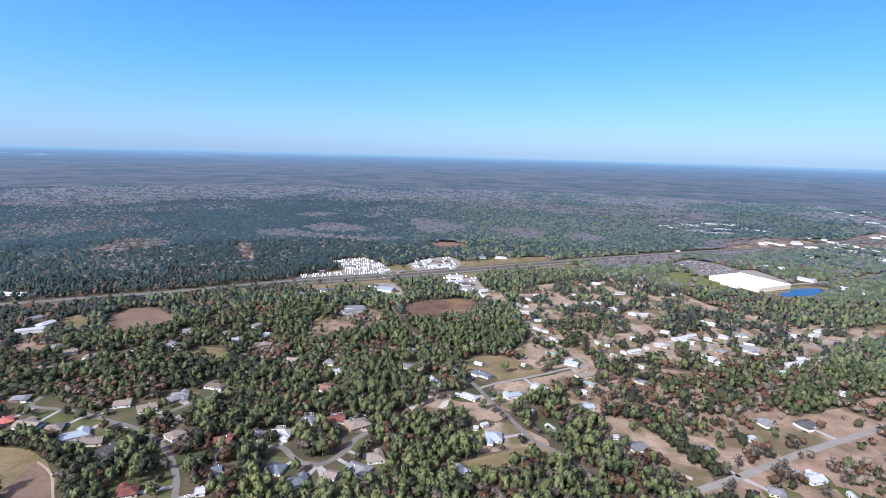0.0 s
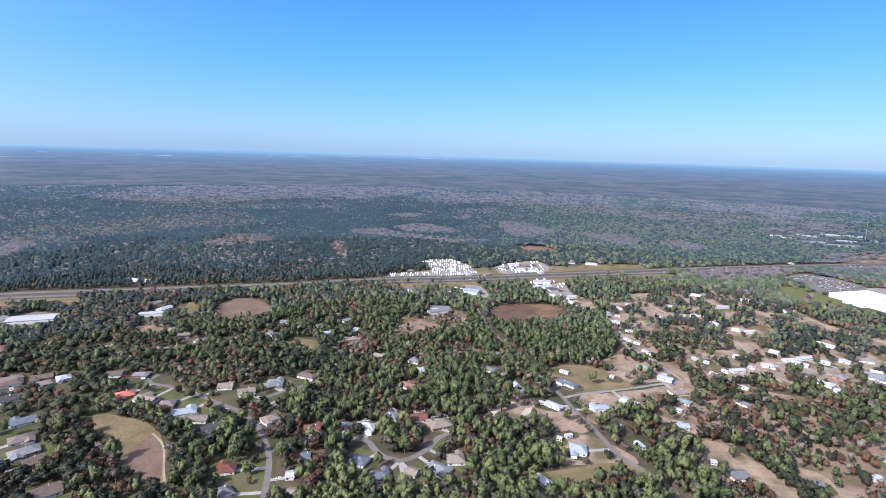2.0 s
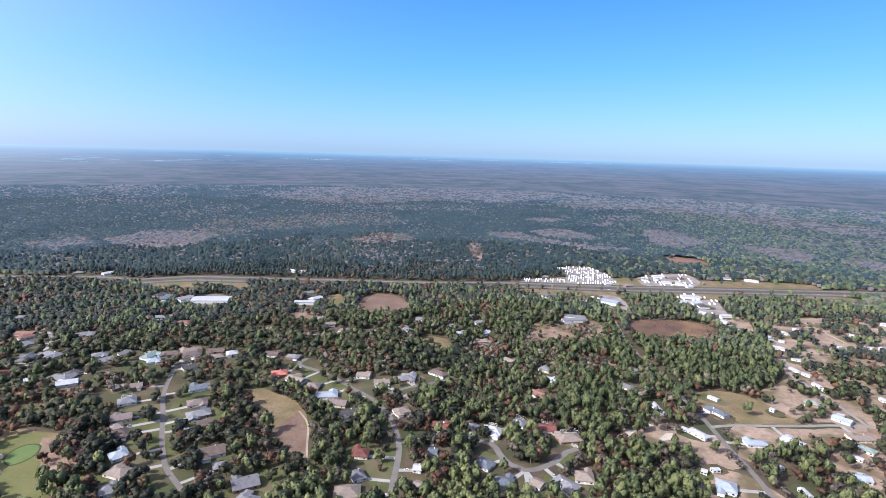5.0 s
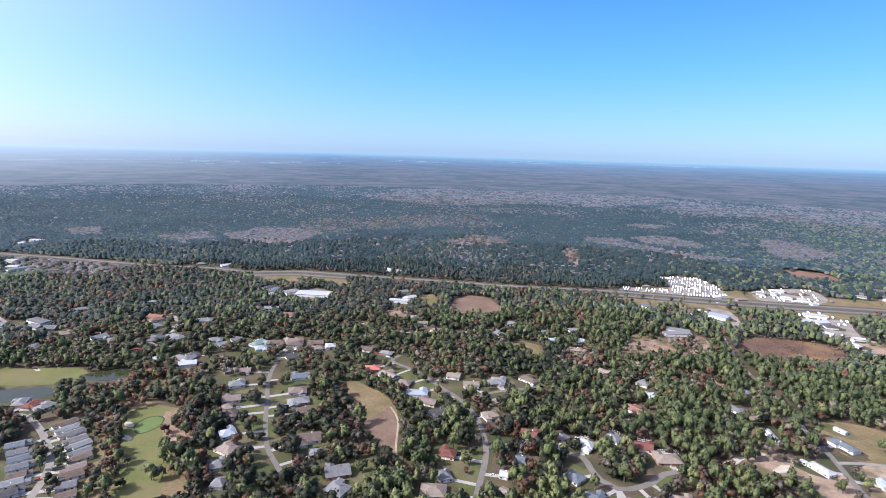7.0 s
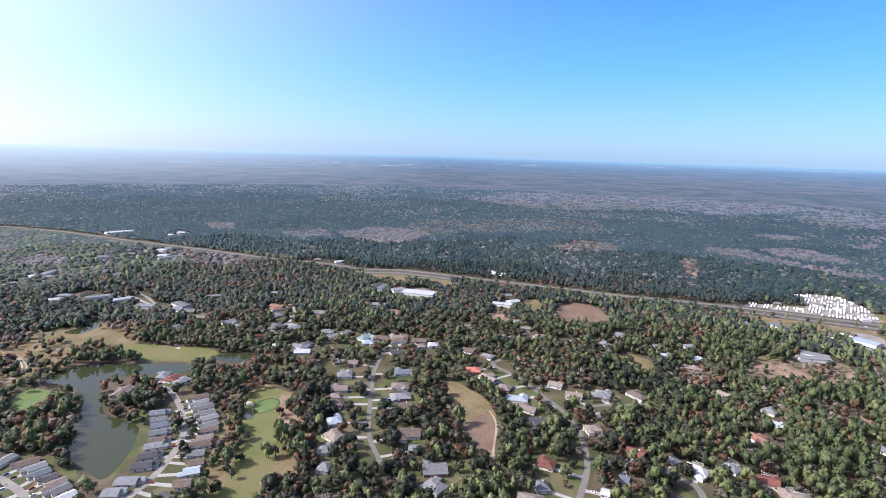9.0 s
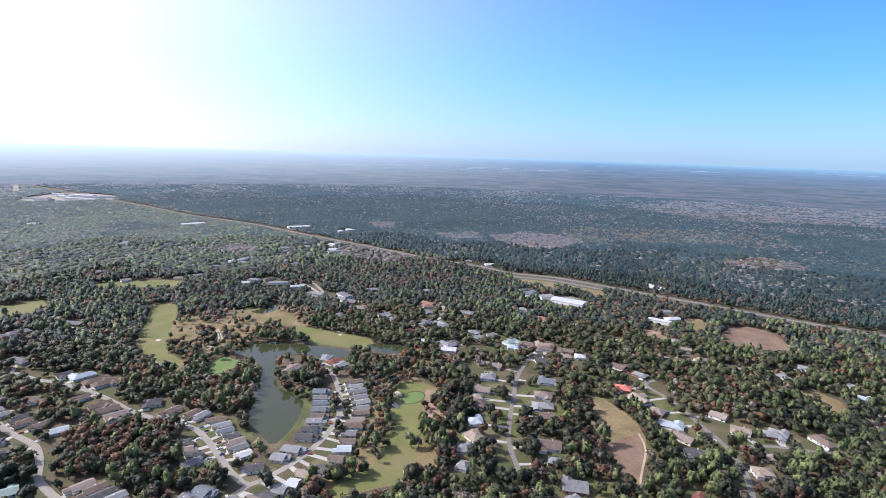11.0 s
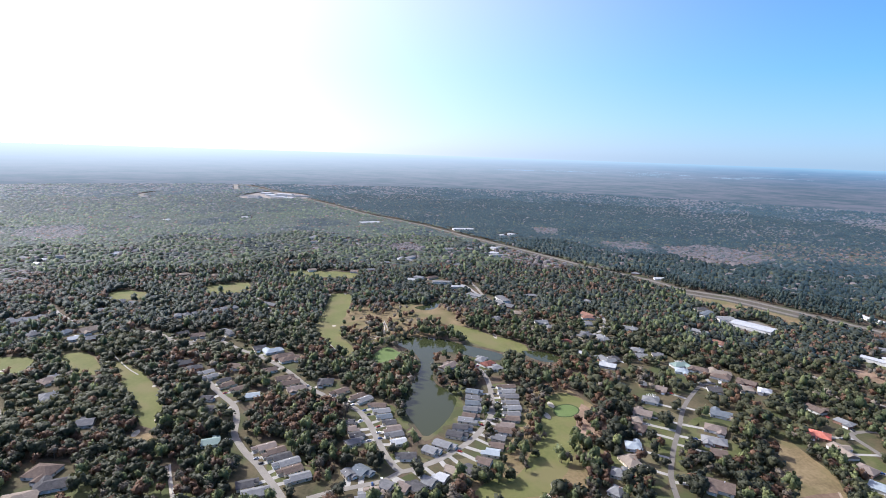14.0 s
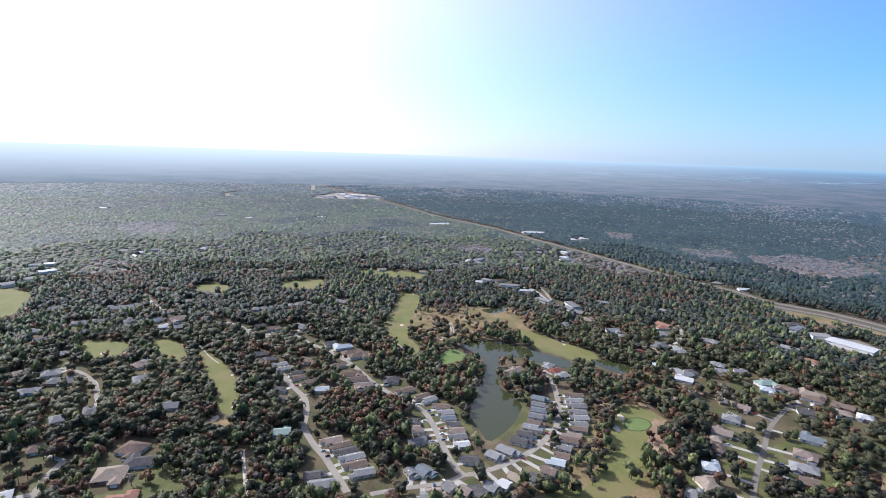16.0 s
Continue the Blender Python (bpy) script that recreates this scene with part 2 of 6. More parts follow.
STREETS.append(("lane_trailers", 6, "asphalt_light", [(202, 655), (186, 697), (170, 731), (159, 759), (150, 783), (151, 854), (154, 919)]))
STREETS.append(("track_north", 6, "dirt", [(201, 1078), (229, 1014), (250, 964)]))
STREETS.append(("track_far", 6, "dirt", [(358, 1128), (389, 1092), (414, 1031), (431, 995)]))
STREETS.append(("lane_east", 7, "asphalt_light", [(255, 680), (297, 699), (348, 723), (399, 744), (457, 772), (507, 790)]))
STREETS.append(("lane_cross", 6, "asphalt_light", [(313, 816), (332, 777), (345, 746), (359, 726)]))
STREETS.append(("lane_short", 5, "dirt", [(307, 725), (317, 704), (322, 686)]))
STREETS.append(("drive_long", 5, "concrete", [(439, 739), (446, 706), (455, 682), (469, 666)]))
STREETS.append(("lane_bend", 6, "asphalt_light", [(519, 772), (532, 744), (560, 752), (615, 780), (710, 811)]))
STREETS.append(("dirt_loop", 6, "dirt", [(535, 914), (562, 873), (564, 831)]))
STREETS.append(("store_road", 9, "asphalt_light", [(773, 1148), (923, 1200), (1033, 1252), (1150, 1308)]))
STREETS.append(("house_drive", 4, "concrete", [(251, 452), (258, 434), (266, 417)]))
STREETS.append(("culdesac", 8, "asphalt", [(-161, 443), (-141, 448), (-128, 434), (-115, 423), (-100, 420), (-87, 432), (-80, 444), (-74, 465), (-65, 477)]))
STREETS.append(("street_west", 7, "asphalt", [(-411, 565), (-421, 541), (-419, 513), (-390, 508), (-358, 501), (-324, 487), (-288, 474), (-255, 452), (-232, 427), (-215, 403), (-203, 378), (-194, 355), (-187, 339)]))
STREETS.append(("street_stub", 6, "asphalt", [(-218, 410), (-210, 420), (-195, 430)]))
STREETS.append(("street_mid", 6, "asphalt", [(-281, 486), (-270, 511), (-256, 531), (-233, 558)]))
STREETS.append(("street_south", 6, "asphalt", [(-519, 477), (-542, 459), (-543, 437), (-515, 401), (-486, 372), (-452, 345), (-418, 317), (-387, 294), (-370, 284), (-346, 274), (-331, 268)]))
STREETS.append(("street_woods", 6, "asphalt_light", [(-412, 652), (-396, 682), (-367, 719)]))
STREETS.append(("street_back", 6, "asphalt_light", [(-554, 600), (-516, 593), (-487, 604), (-450, 618)]))
STREETS.append(("street_loop", 7, "concrete", [(-829, 443), (-797, 436), (-761, 419), (-736, 396), (-740, 380)]))
STREETS.append(("street_edge", 7, "asphalt_light", [(-1054, 268), (-1007, 270), (-956, 269), (-911, 273)]))
STREETS.append(("crescent", 8, "asphalt_light", [(-624, 176), (-596, 181), (-562, 178), (-537, 173), (-514, 168), (-492, 159), (-471, 145), (-452, 129), (-438, 113), (-426, 96), (-418, 80), (-412, 62), (-426, 54), (-446, 48), (-476, 42), (-504, 35), (-529, 24), (-560, -6), (-587, -28), (-620, -47), (-650, -67), (-685, -96), (-707, -121), (-743, -153)]))
STREETS.append(("terrace_link", 7, "asphalt_light", [(-412, 61), (-401, 45), (-397, 27), (-392, 5), (-386, -14)]))
STREETS.append(("terrace_west", 8, "asphalt_light", [(-622, -144), (-591, -128), (-569, -113), (-546, -98), (-515, -90), (-493, -88), (-473, -80), (-453, -69), (-437, -58), (-422, -50), (-406, -41), (-388, -32)]))
STREETS.append(("court_west", 8, "asphalt_light", [(-802, -279), (-775, -241), (-751, -218), (-743, -190)]))
STREETS.append(("lane_curve", 6, "concrete", [(-599, -364), (-582, -338), (-555, -319), (-531, -305), (-509, -298), (-497, -303)]))
STREETS.append(("cart_path", 2.4, "sand", [(-444, -132), (-429, -126), (-417, -121), (-395, -113)]))
STREETS.append(("cart_path", 2.4, "sand", [(-809, 71), (-774, 71), (-745, 63), (-732, 49)]))
STREETS.append(("cart_path", 2.4, "sand", [(-739, -16), (-709, -4), (-682, 8)]))
STREETS.append(("street_oak", 6, "concrete", [(-912, -442), (-881, -417), (-860, -397)]))
STREETS.append(("street_north", 7, "concrete", [(-1077, 144), (-1057, 190), (-1041, 245), (-975, 259), (-916, 271), (-894, 286)]))
STREETS.append(("street_far", 6, "concrete", [(-975, -148), (-917, -122), (-877, -106)]))
STREETS.append(("field_path", 2.5, "dirt", [(-339, 415), (-315, 398), (-286, 360), (-275, 348)]))
STREETS.append(("west_lane", 7, "asphalt_light", [(-617, -394), (-610, -375), (-600, -359), (-579, -337), (-560, -322), (-541, -311)]))
STREETS.append(("west_road", 8, "asphalt_light", [(-374, -262), (-396, -269), (-415, -272), (-428, -272)]))
STREETS.append(("cart_path", 2.4, "concrete", [(-446, -130), (-423, -122), (-403, -114), (-379, -106)]))
STREETS.append(("west_close", 8, "asphalt_light", [(-803, -283), (-779, -242), (-745, -219), (-734, -186)]))
STREETS.append(("golf_path", 2, "concrete", [(-739, -16), (-713, -6), (-684, 8)]))
STREETS.append(("golf_path_north", 2, "concrete", [(-742, 45), (-748, 67), (-773, 75), (-816, 73)]))
STREETS.append(("golf_path_west", 2, "concrete", [(-701, -272), (-659, -241), (-638, -222)]))
STREETS.append(("lane_bend_west", 7, "asphalt", [(-950, -469), (-902, -433), (-864, -405), (-853, -389)]))
STREETS.append(("far_lane", 26, "asphalt_light", [(-2838, -985), (-3000, -1040), (-3120, -1024)]))
STREETS.append(("far_lane", 26, "asphalt_light", [(-3380, -650), (-3837, -740), (-3930, -790)]))
STREETS.append(("far_highway", 12, "asphalt_light", [(2738, 4492), (2686, 4035), (2485, 3493), (2308, 2954), (2120, 2460)]))
CLEARINGS = []
CLEARINGS.append(("brown_field", "soil", [(-486, 747), (-518, 813), (-510, 850), (-478, 858), (-439, 831), (-417, 805), (-441, 756)]))
CLEARINGS.append(("tan_clearing", "dry_grass", [(-546, 741), (-577, 788), (-568, 812), (-540, 785), (-516, 744)]))
CLEARINGS.append(("ochre_field", "dry_grass", [(-331, 666), (-319, 688), (-295, 686), (-278, 672), (-268, 645), (-278, 622), (-303, 638)]))
CLEARINGS.append(("basin_field", "dry_grass", [(-415, 420), (-420, 439), (-391, 437), (-358, 432), (-331, 416), (-314, 399), (-291, 369), (-277, 349), (-287, 345), (-311, 353), (-328, 360), (-344, 361), (-359, 378), (-386, 397)]))
CLEARINGS.append(("basin_soil", "soil", [(-342, 392), (-339, 415), (-316, 397), (-287, 360), (-286, 351), (-303, 354), (-318, 361), (-336, 372)]))
CLEARINGS.append(("marsh", "marsh", [(-62, 890), (-38, 935), (29, 963), (65, 948), (69, 898), (27, 869), (-29, 845), (-56, 855)]))
CLEARINGS.append(("ochre_strip", "dry_grass", [(-200, 816), (-181, 842), (-149, 756), (-158, 731), (-182, 758)]))
CLEARINGS.append(("sand_lot", "dirt_lot", [(-37, 511), (-29, 534), (-18, 553), (14, 564), (52, 561), (71, 536), (73, 512), (48, 503), (13, 510), (-16, 505)]))
CLEARINGS.append(("sand_patch", "sand", [(-33, 519), (-26, 532), (-17, 540), (-20, 532), (-27, 519)]))
CLEARINGS.append(("sand_patch", "sand", [(-19, 551), (-10, 557), (-5, 554), (-10, 544), (-16, 545)]))
CLEARINGS.append(("sand_patch", "sand", [(3, 529), (11, 543), (17, 546), (14, 536), (6, 527)]))
CLEARINGS.append(("sand_patch", "sand", [(11, 559), (25, 566), (28, 561), (17, 555)]))
CLEARINGS.append(("sand_patch", "sand", [(217, 420), (223, 414), (223, 410), (217, 413)]))
CLEARINGS.append(("grass_lot", "dry_grass", [(37, 660), (61, 681), (91, 681), (111, 665), (137, 633), (100, 613), (68, 596), (45, 615)]))
CLEARINGS.append(("lot_mid", "dirt_lot", [(67, 590), (133, 619), (197, 651), (197, 622), (153, 585), (123, 569), (79, 527), (70, 550)]))
CLEARINGS.append(("dirt_field", "dirt_lot", [(163, 498), (197, 517), (228, 469), (242, 427), (240, 412), (217, 400), (190, 421), (170, 451), (165, 475)]))
CLEARINGS.append(("house_lot", "dirt_lot", [(244, 488), (264, 481), (288, 427), (268, 417), (249, 443)]))
CLEARINGS.append(("pasture", "dry_grass", [(19, 423), (59, 447), (102, 457), (121, 440), (88, 432), (40, 404)]))
CLEARINGS.append(("lot_south", "dirt_lot", [(65, 504), (94, 486), (111, 461), (102, 454), (59, 449), (33, 448), (35, 489)]))
CLEARINGS.append(("trailer_ground", "dirt_lot", [(174, 1053), (275, 1120), (435, 1190), (487, 1068), (521, 948), (610, 886), (671, 843), (777, 864), (701, 773), (600, 747), (462, 644), (401, 683), (305, 660), (208, 637), (200, 674), (135, 633), (97, 668), (142, 783), (141, 901)]))
CLEARINGS.append(("scrub_ground", "scrub", [(279, 575), (381, 594), (388, 530), (540, 582), (375, 384), (199, 383), (269, 417), (263, 455), (248, 497)]))
CLEARINGS.append(("verge_north", "dry_grass", [(-317, 1071), (-222, 1184), (-100, 1248), (79, 1325), (280, 1403), (259, 1292), (71, 1178), (-89, 1122), (-285, 1037)]))
CLEARINGS.append(("yard_gravel", "gravel", [(-299, 1114), (-230, 1160), (-202, 1109), (-248, 1074), (-282, 1070)]))
CLEARINGS.append(("yard_vehicles", "gravel", [(-265, 1267), (-190, 1318), (-107, 1186), (-162, 1124), (-206, 1130), (-225, 1202)]))
CLEARINGS.append(("yard_works", "gravel", [(-68, 1285), (23, 1368), (56, 1281), (21, 1225), (-50, 1193)]))
CLEARINGS.append(("yard_south", "gravel", [(-4, 1142), (71, 1167), (90, 1077), (96, 1010), (63, 1007), (31, 1071)]))
CLEARINGS.append(("yard_depot", "gravel", [(-141, 1053), (-96, 1067), (-62, 987), (-70, 954), (-110, 982)]))
CLEARINGS.append(("sand_bank", "dirt_lot", [(74, 1008), (120, 1034), (125, 935), (108, 915)]))
CLEARINGS.append(("red_clearing", "red_soil", [(-34, 1578), (42, 1600), (80, 1556), (69, 1490), (0, 1471)]))
CLEARINGS.append(("small_clearing", "scrub", [(-561, 1441), (-533, 1463), (-446, 1270), (-472, 1253)]))
CLEARINGS.append(("store_lot", "asphalt_light", [(645, 1230), (774, 1300), (797, 1264), (787, 1150), (683, 1095), (657, 1137)]))
CLEARINGS.append(("car_lot", "asphalt", [(607, 1348), (692, 1418), (751, 1297), (643, 1206), (608, 1268)]))
CLEARINGS.append(("meadow", "meadow", [(538, 1230), (599, 1249), (635, 1183), (600, 1079), (527, 1028), (515, 1104)]))
CLEARINGS.append(("pond_bank", "dry_grass", [(675, 1071), (776, 1133), (849, 1135), (853, 1105), (775, 1048), (697, 1021)]))
CLEARINGS.append(("town_field", "scrub", [(910, 1704), (1133, 1857), (1282, 1833), (1207, 1665), (1029, 1563), (870, 1559)]))
CLEARINGS.append(("town_field", "scrub", [(1459, 1874), (1866, 2158), (1571, 1808), (1379, 1691)]))
CLEARINGS.append(("fairway_south", "fairway", [(-533, 237), (-539, 263), (-520, 271), (-492, 269), (-459, 254), (-427, 224), (-387, 195), (-365, 169), (-372, 113), (-393, 137), (-396, 158), (-427, 181), (-465, 202), (-497, 219)]))
CLEARINGS.append(("fairway_north", "fairway", [(-982, -11), (-980, 20), (-910, 22), (-847, 12), (-791, 7), (-742, 10), (-693, 28), (-670, 12), (-699, 0), (-739, -14), (-768, -31), (-807, -33), (-873, -22), (-930, -20)]))
CLEARINGS.append(("green_lake", "green", [(-671, 49), (-702, 68), (-685, 82), (-668, 86), (-648, 62), (-650, 50)]))
CLEARINGS.append(("fairway_lake", "fairway", [(-795, 171), (-774, 198), (-739, 224), (-713, 251), (-679, 266), (-661, 250), (-670, 222), (-699, 197), (-730, 180)]))
CLEARINGS.append(("fairway_west", "fairway", [(-676, -266), (-684, -259), (-649, -225), (-607, -194), (-578, -177), (-533, -163), (-508, -163), (-515, -178), (-559, -198), (-602, -220), (-634, -244)]))
CLEARINGS.append(("tee_west", "dry_grass", [(-494, -186), (-508, -177), (-500, -161), (-479, -151), (-472, -159), (-479, -174)]))
CLEARINGS.append(("rough_west", "dry_grass", [(-720, -342), (-727, -323), (-690, -286), (-668, -285), (-678, -312)]))
CLEARINGS.append(("green_west", "fairway", [(-681, -390), (-700, -384), (-694, -360), (-666, -350), (-660, -366)]))
CLEARINGS.append(("fairway_far", "fairway", [(-998, -400), (-1029, -380), (-1004, -350), (-967, -348), (-975, -374)]))
CLEARINGS.append(("fairway_far", "fairway", [(-1050, -228), (-1080, -179), (-1023, -171), (-1020, -214)]))
CLEARINGS.append(("lawn", "lawn", [(-419, -208), (-428, -200), (-415, -185), (-401, -175), (-403, -197)]))
CLEARINGS.append(("lawn", "lawn", [(-418, -138), (-427, -127), (-396, -113), (-397, -127)]))
CLEARINGS.append(("lawn", "lawn", [(-609, 280), (-597, 295), (-565, 315), (-547, 316), (-549, 295), (-582, 281)]))
CLEARINGS.append(("lawn", "lawn", [(-767, 201), (-735, 226), (-716, 246), (-685, 250), (-684, 225), (-691, 200), (-696, 180)]))
CLEARINGS.append(("rough_pines", "dry_grass", [(-893, 22), (-907, 87), (-884, 212), (-806, 207), (-751, 159), (-736, 91), (-712, 57), (-683, 42), (-714, 27), (-786, 7), (-847, 12)]))
CLEARINGS.append(("rough_south", "dry_grass", [(-557, 226), (-554, 262), (-497, 280), (-433, 257), (-377, 214), (-362, 193), (-372, 109), (-406, 136), (-443, 165), (-494, 195)]))
CLEARINGS.append(("bank", "lawn", [(-567, 126), (-581, 138), (-564, 152), (-524, 144), (-495, 130), (-480, 110), (-461, 96), (-457, 85), (-464, 83), (-473, 97), (-496, 115), (-523, 127), (-541, 132)]))
CLEARINGS.append(("lawn", "lawn", [(-473, 383), (-449, 418), (-411, 395), (-380, 369), (-401, 346), (-428, 340), (-457, 359)]))
CLEARINGS.append(("lawn", "lawn", [(-494, 328), (-475, 362), (-406, 306), (-360, 268), (-375, 241), (-409, 264), (-444, 304)]))
CLEARINGS.append(("lawn", "lawn", [(-471, 347), (-454, 361), (-396, 314), (-363, 300), (-368, 285), (-402, 309)]))
CLEARINGS.append(("lawn", "lawn", [(-303, 318), (-289, 332), (-263, 303), (-269, 289), (-290, 292)]))
CLEARINGS.append(("lawn", "lawn", [(-400, 504), (-322, 484), (-269, 472), (-269, 449), (-323, 464), (-387, 482)]))
CLEARINGS.append(("lawn", "lawn", [(-240, 384), (-219, 399), (-190, 348), (-200, 332), (-225, 362)]))
CLEARINGS.append(("lawn", "lawn", [(-167, 451), (-139, 472), (-131, 466), (-136, 448), (-155, 442)]))
CLEARINGS.append(("lawn", "lawn", [(-152, 433), (-130, 432), (-116, 418), (-129, 413)]))
CLEARINGS.append(("lawn", "lawn", [(-78, 450), (-72, 467), (-63, 466), (-67, 443), (-75, 431)]))
CLEARINGS.append(("house_yards", "yard", [(-663, 420), (-530, 530), (-471, 471), (-415, 516), (-274, 468), (-240, 434), (-188, 338), (-286, 264), (-348, 216), (-453, 297)]))
CLEARINGS.append(("house_yards", "yard", [(-619, -142), (-572, -102), (-476, -63), (-427, -15), (-405, 41), (-410, 69), (-439, 119), (-498, 155), (-563, 171), (-558, 220), (-451, 181), (-410, 137), (-374, 92), (-392, -71), (-524, -130)]))
CLEARINGS.append(("house_yards", "yard", [(-763, -154), (-682, -46), (-593, 0), (-545, 54), (-453, 74), (-446, 48), (-524, 7), (-598, -64), (-668, -120)]))
CLEARINGS.append(("house_yards", "yard", [(-885, 429), (-809, 473), (-651, 430), (-570, 367), (-633, 338), (-703, 330)]))
CLEARINGS.append(("house_yards", "yard", [(-462, 545), (-374, 538), (-278, 560), (-227, 578), (-219, 523), (-265, 495), (-265, 433), (-334, 428), (-405, 452)]))
CLEARINGS.append(("lawn", "lawn", [(-403, -279), (-413, -275), (-407, -268), (-374, -257), (-374, -268)]))
CLEARINGS.append(("lawn", "lawn", [(-376, -223), (-394, -231), (-399, -203), (-420, -201), (-424, -180), (-378, -155)]))
CLEARINGS.append(("lawn", "lawn", [(-414, -138), (-417, -122), (-379, -108), (-379, -122)]))
CLEARINGS.append(("lawn", "lawn", [(-418, -115), (-404, -100), (-380, -90), (-379, -105)]))
CLEARINGS.append(("fairway", "fairway", [(-710, -404), (-704, -368), (-680, -350), (-655, -360), (-643, -378), (-679, -410), (-704, -428)]))
CLEARINGS.append(("fairway", "fairway", [(-706, -334), (-716, -311), (-665, -273), (-643, -269), (-652, -291), (-674, -313)]))
CLEARINGS.append(("fairway", "fairway", [(-940, -724), (-946, -672), (-905, -630), (-828, -598), (-782, -603)]))
CLEARINGS.append(("fairway", "fairway", [(-1006, -402), (-1012, -345), (-972, -329), (-967, -378)]))
CLEARINGS.append(("fairway", "fairway", [(-1048, -248), (-1068, -190), (-1038, -163), (-1003, -173), (-997, -230)]))
CLEARINGS.append(("fairway", "fairway", [(-1176, -106), (-1173, -31), (-1147, 33), (-1104, 25), (-1118, -41), (-1133, -96)]))
CLEARINGS.append(("works_yard", "asphalt", [(-756, 619), (-774, 649), (-776, 689), (-749, 703), (-711, 691), (-703, 669), (-720, 641)]))
CLEARINGS.append(("works_yard", "dry_grass", [(-951, 686), (-894, 735), (-793, 792), (-725, 741), (-807, 724), (-878, 662)]))
CLEARINGS.append(("scrub", "scrub", [(-170, 817), (-117, 885), (-90, 835), (-102, 766), (-146, 746), (-174, 709), (-196, 759)]))
CLEARINGS.append(("scrub", "scrub", [(-106, 660), (-94, 721), (-58, 709), (-60, 671), (-87, 655)]))
CLEARINGS.append(("scrub", "scrub", [(-564, 660), (-549, 700), (-495, 677), (-495, 634)]))
CLEARINGS.append(("house_yards", "yard", [(-680, 383), (-551, 544), (-462, 480), (-416, 406), (-302, 300), (-306, 260), (-347, 212), (-489, 296)]))
CLEARINGS.append(("house_yards", "yard", [(-444, 502), (-415, 537), (-290, 489), (-240, 441), (-192, 362), (-234, 315), (-260, 388), (-334, 437)]))
CLEARINGS.append(("house_yards", "yard", [(-631, -443), (-637, -357), (-577, -267), (-525, -237), (-499, -285), (-518, -364)]))
CLEARINGS.append(("house_yards", "yard", [(-455, -325), (-460, -212), (-425, -177), (-378, -156), (-373, -281)]))
CLEARINGS.append(("collar", "collar", [(-500.1, 230.3), (-509.4, 237.0), (-513.6, 249.6), (-509.0, 258.4), (-499.0, 259.7), (-488.6, 250.9), (-485.4, 238.3), (-489.0, 229.6)]))
CLEARINGS.append(("putting_green", "green", [(-500, 232), (-508, 238), (-512, 249), (-508, 257), (-499, 258), (-490, 250), (-487, 239), (-490, 231)]))
CLEARINGS.append(("frontage", "dry_grass", [(-277, 1033), (-78, 1116), (184, 1242), (330, 1310), (350, 1265), (203, 1201), (-59, 1075), (-258, 992)]))
CLEARINGS.append(("brush_ground", "scrub", [(148, 568), (197, 652), (242, 655), (307, 650), (361, 627), (370, 580), (338, 525), (282, 499), (257, 521), (218, 513), (172, 517), (142, 515)]))
CLEARINGS.append(("roadside_town", "gravel", [(-2923, -560), (-3262, -476), (-3197, -266), (-2968, -180), (-2850, -290), (-2800, -458)]))
WATERS = []
WATERS.append(("lake", [(-724, 86), (-738, 112), (-724, 152), (-697, 180), (-668, 216), (-648, 222), (-641, 205), (-655, 180), (-670, 160), (-678, 144), (-668, 130), (-633, 124), (-603, 117), (-578, 117), (-562, 127), (-540, 133), (-512, 125), (-487, 111), (-474, 101), (-466, 93), (-467, 87), (-476, 85), (-492, 81), (-512, 76), (-534, 75), (-553, 79), (-572, 86), (-602, 98), (-636, 107), (-665, 107), (-690, 97), (-706, 86)]))
WATERS.append(("pond", [(-671, 252), (-660, 286), (-634, 297), (-628, 274), (-645, 257)]))
WATERS.append(("pond", [(-885, 129), (-901, 155), (-935, 183), (-883, 169), (-868, 146)]))
WATERS.append(("basin", [(707, 1070), (766, 1108), (827, 1123), (825, 1098), (772, 1061), (715, 1039)]))
BUNKERS = [(-514, 233, 9, 4), (-491, 220, 9, 4), (-375, 187, 11, 9), (-364, 172, 6, 4), (-973, -17, 8, 4), (-980, 12, 5, 4), (-797, -4, 5, 4), (-679, 43, 5, 5), (-728, 230, 9, 3), (-526, -162, 6, 8), (-502, -176, 8, 4), (-605, -194, 4, 3), (-665, -375, 6, 4), (-735, 231, 9, 3), (-796, 145, 6, 3)]
CLEARINGS.append(("rough_east", "scrub", [(-511, 269), (-490, 275), (-459, 275), (-434, 257), (-425, 234), (-444, 233), (-472, 241), (-496, 255)]))
SWAMPS = []
SWAMPS.append(("rust", [(-1343, 415), (-1384, 495), (-1264, 568), (-1132, 544), (-1146, 467), (-1233, 404)]))
SWAMPS.append(("rust", [(-998, 524), (-1010, 577), (-940, 550), (-933, 498)]))
SWAMPS.append(("bare", [(-566, 343), (-559, 379), (-512, 370), (-505, 323)]))
SWAMPS.append(("rust", [(-268, 679), (-226, 700), (-182, 650), (-203, 604), (-240, 631)]))
SWAMPS.append(("rust", [(-277, 479), (-241, 484), (-210, 439), (-226, 407)]))
SWAMPS.append(("rust", [(-534, 215), (-473, 212), (-417, 187), (-426, 161), (-497, 184)]))
SWAMPS.append(("rust", [(-1399, 401), (-1392, 478), (-1243, 560), (-1130, 496), (-1211, 404)]))
SWAMPS.append(("bare", [(-583, 1680), (-512, 1744), (-414, 1686), (-308, 1645), (-132, 1641), (-109, 1611), (-224, 1551), (-310, 1568), (-395, 1575), (-504, 1600)]))
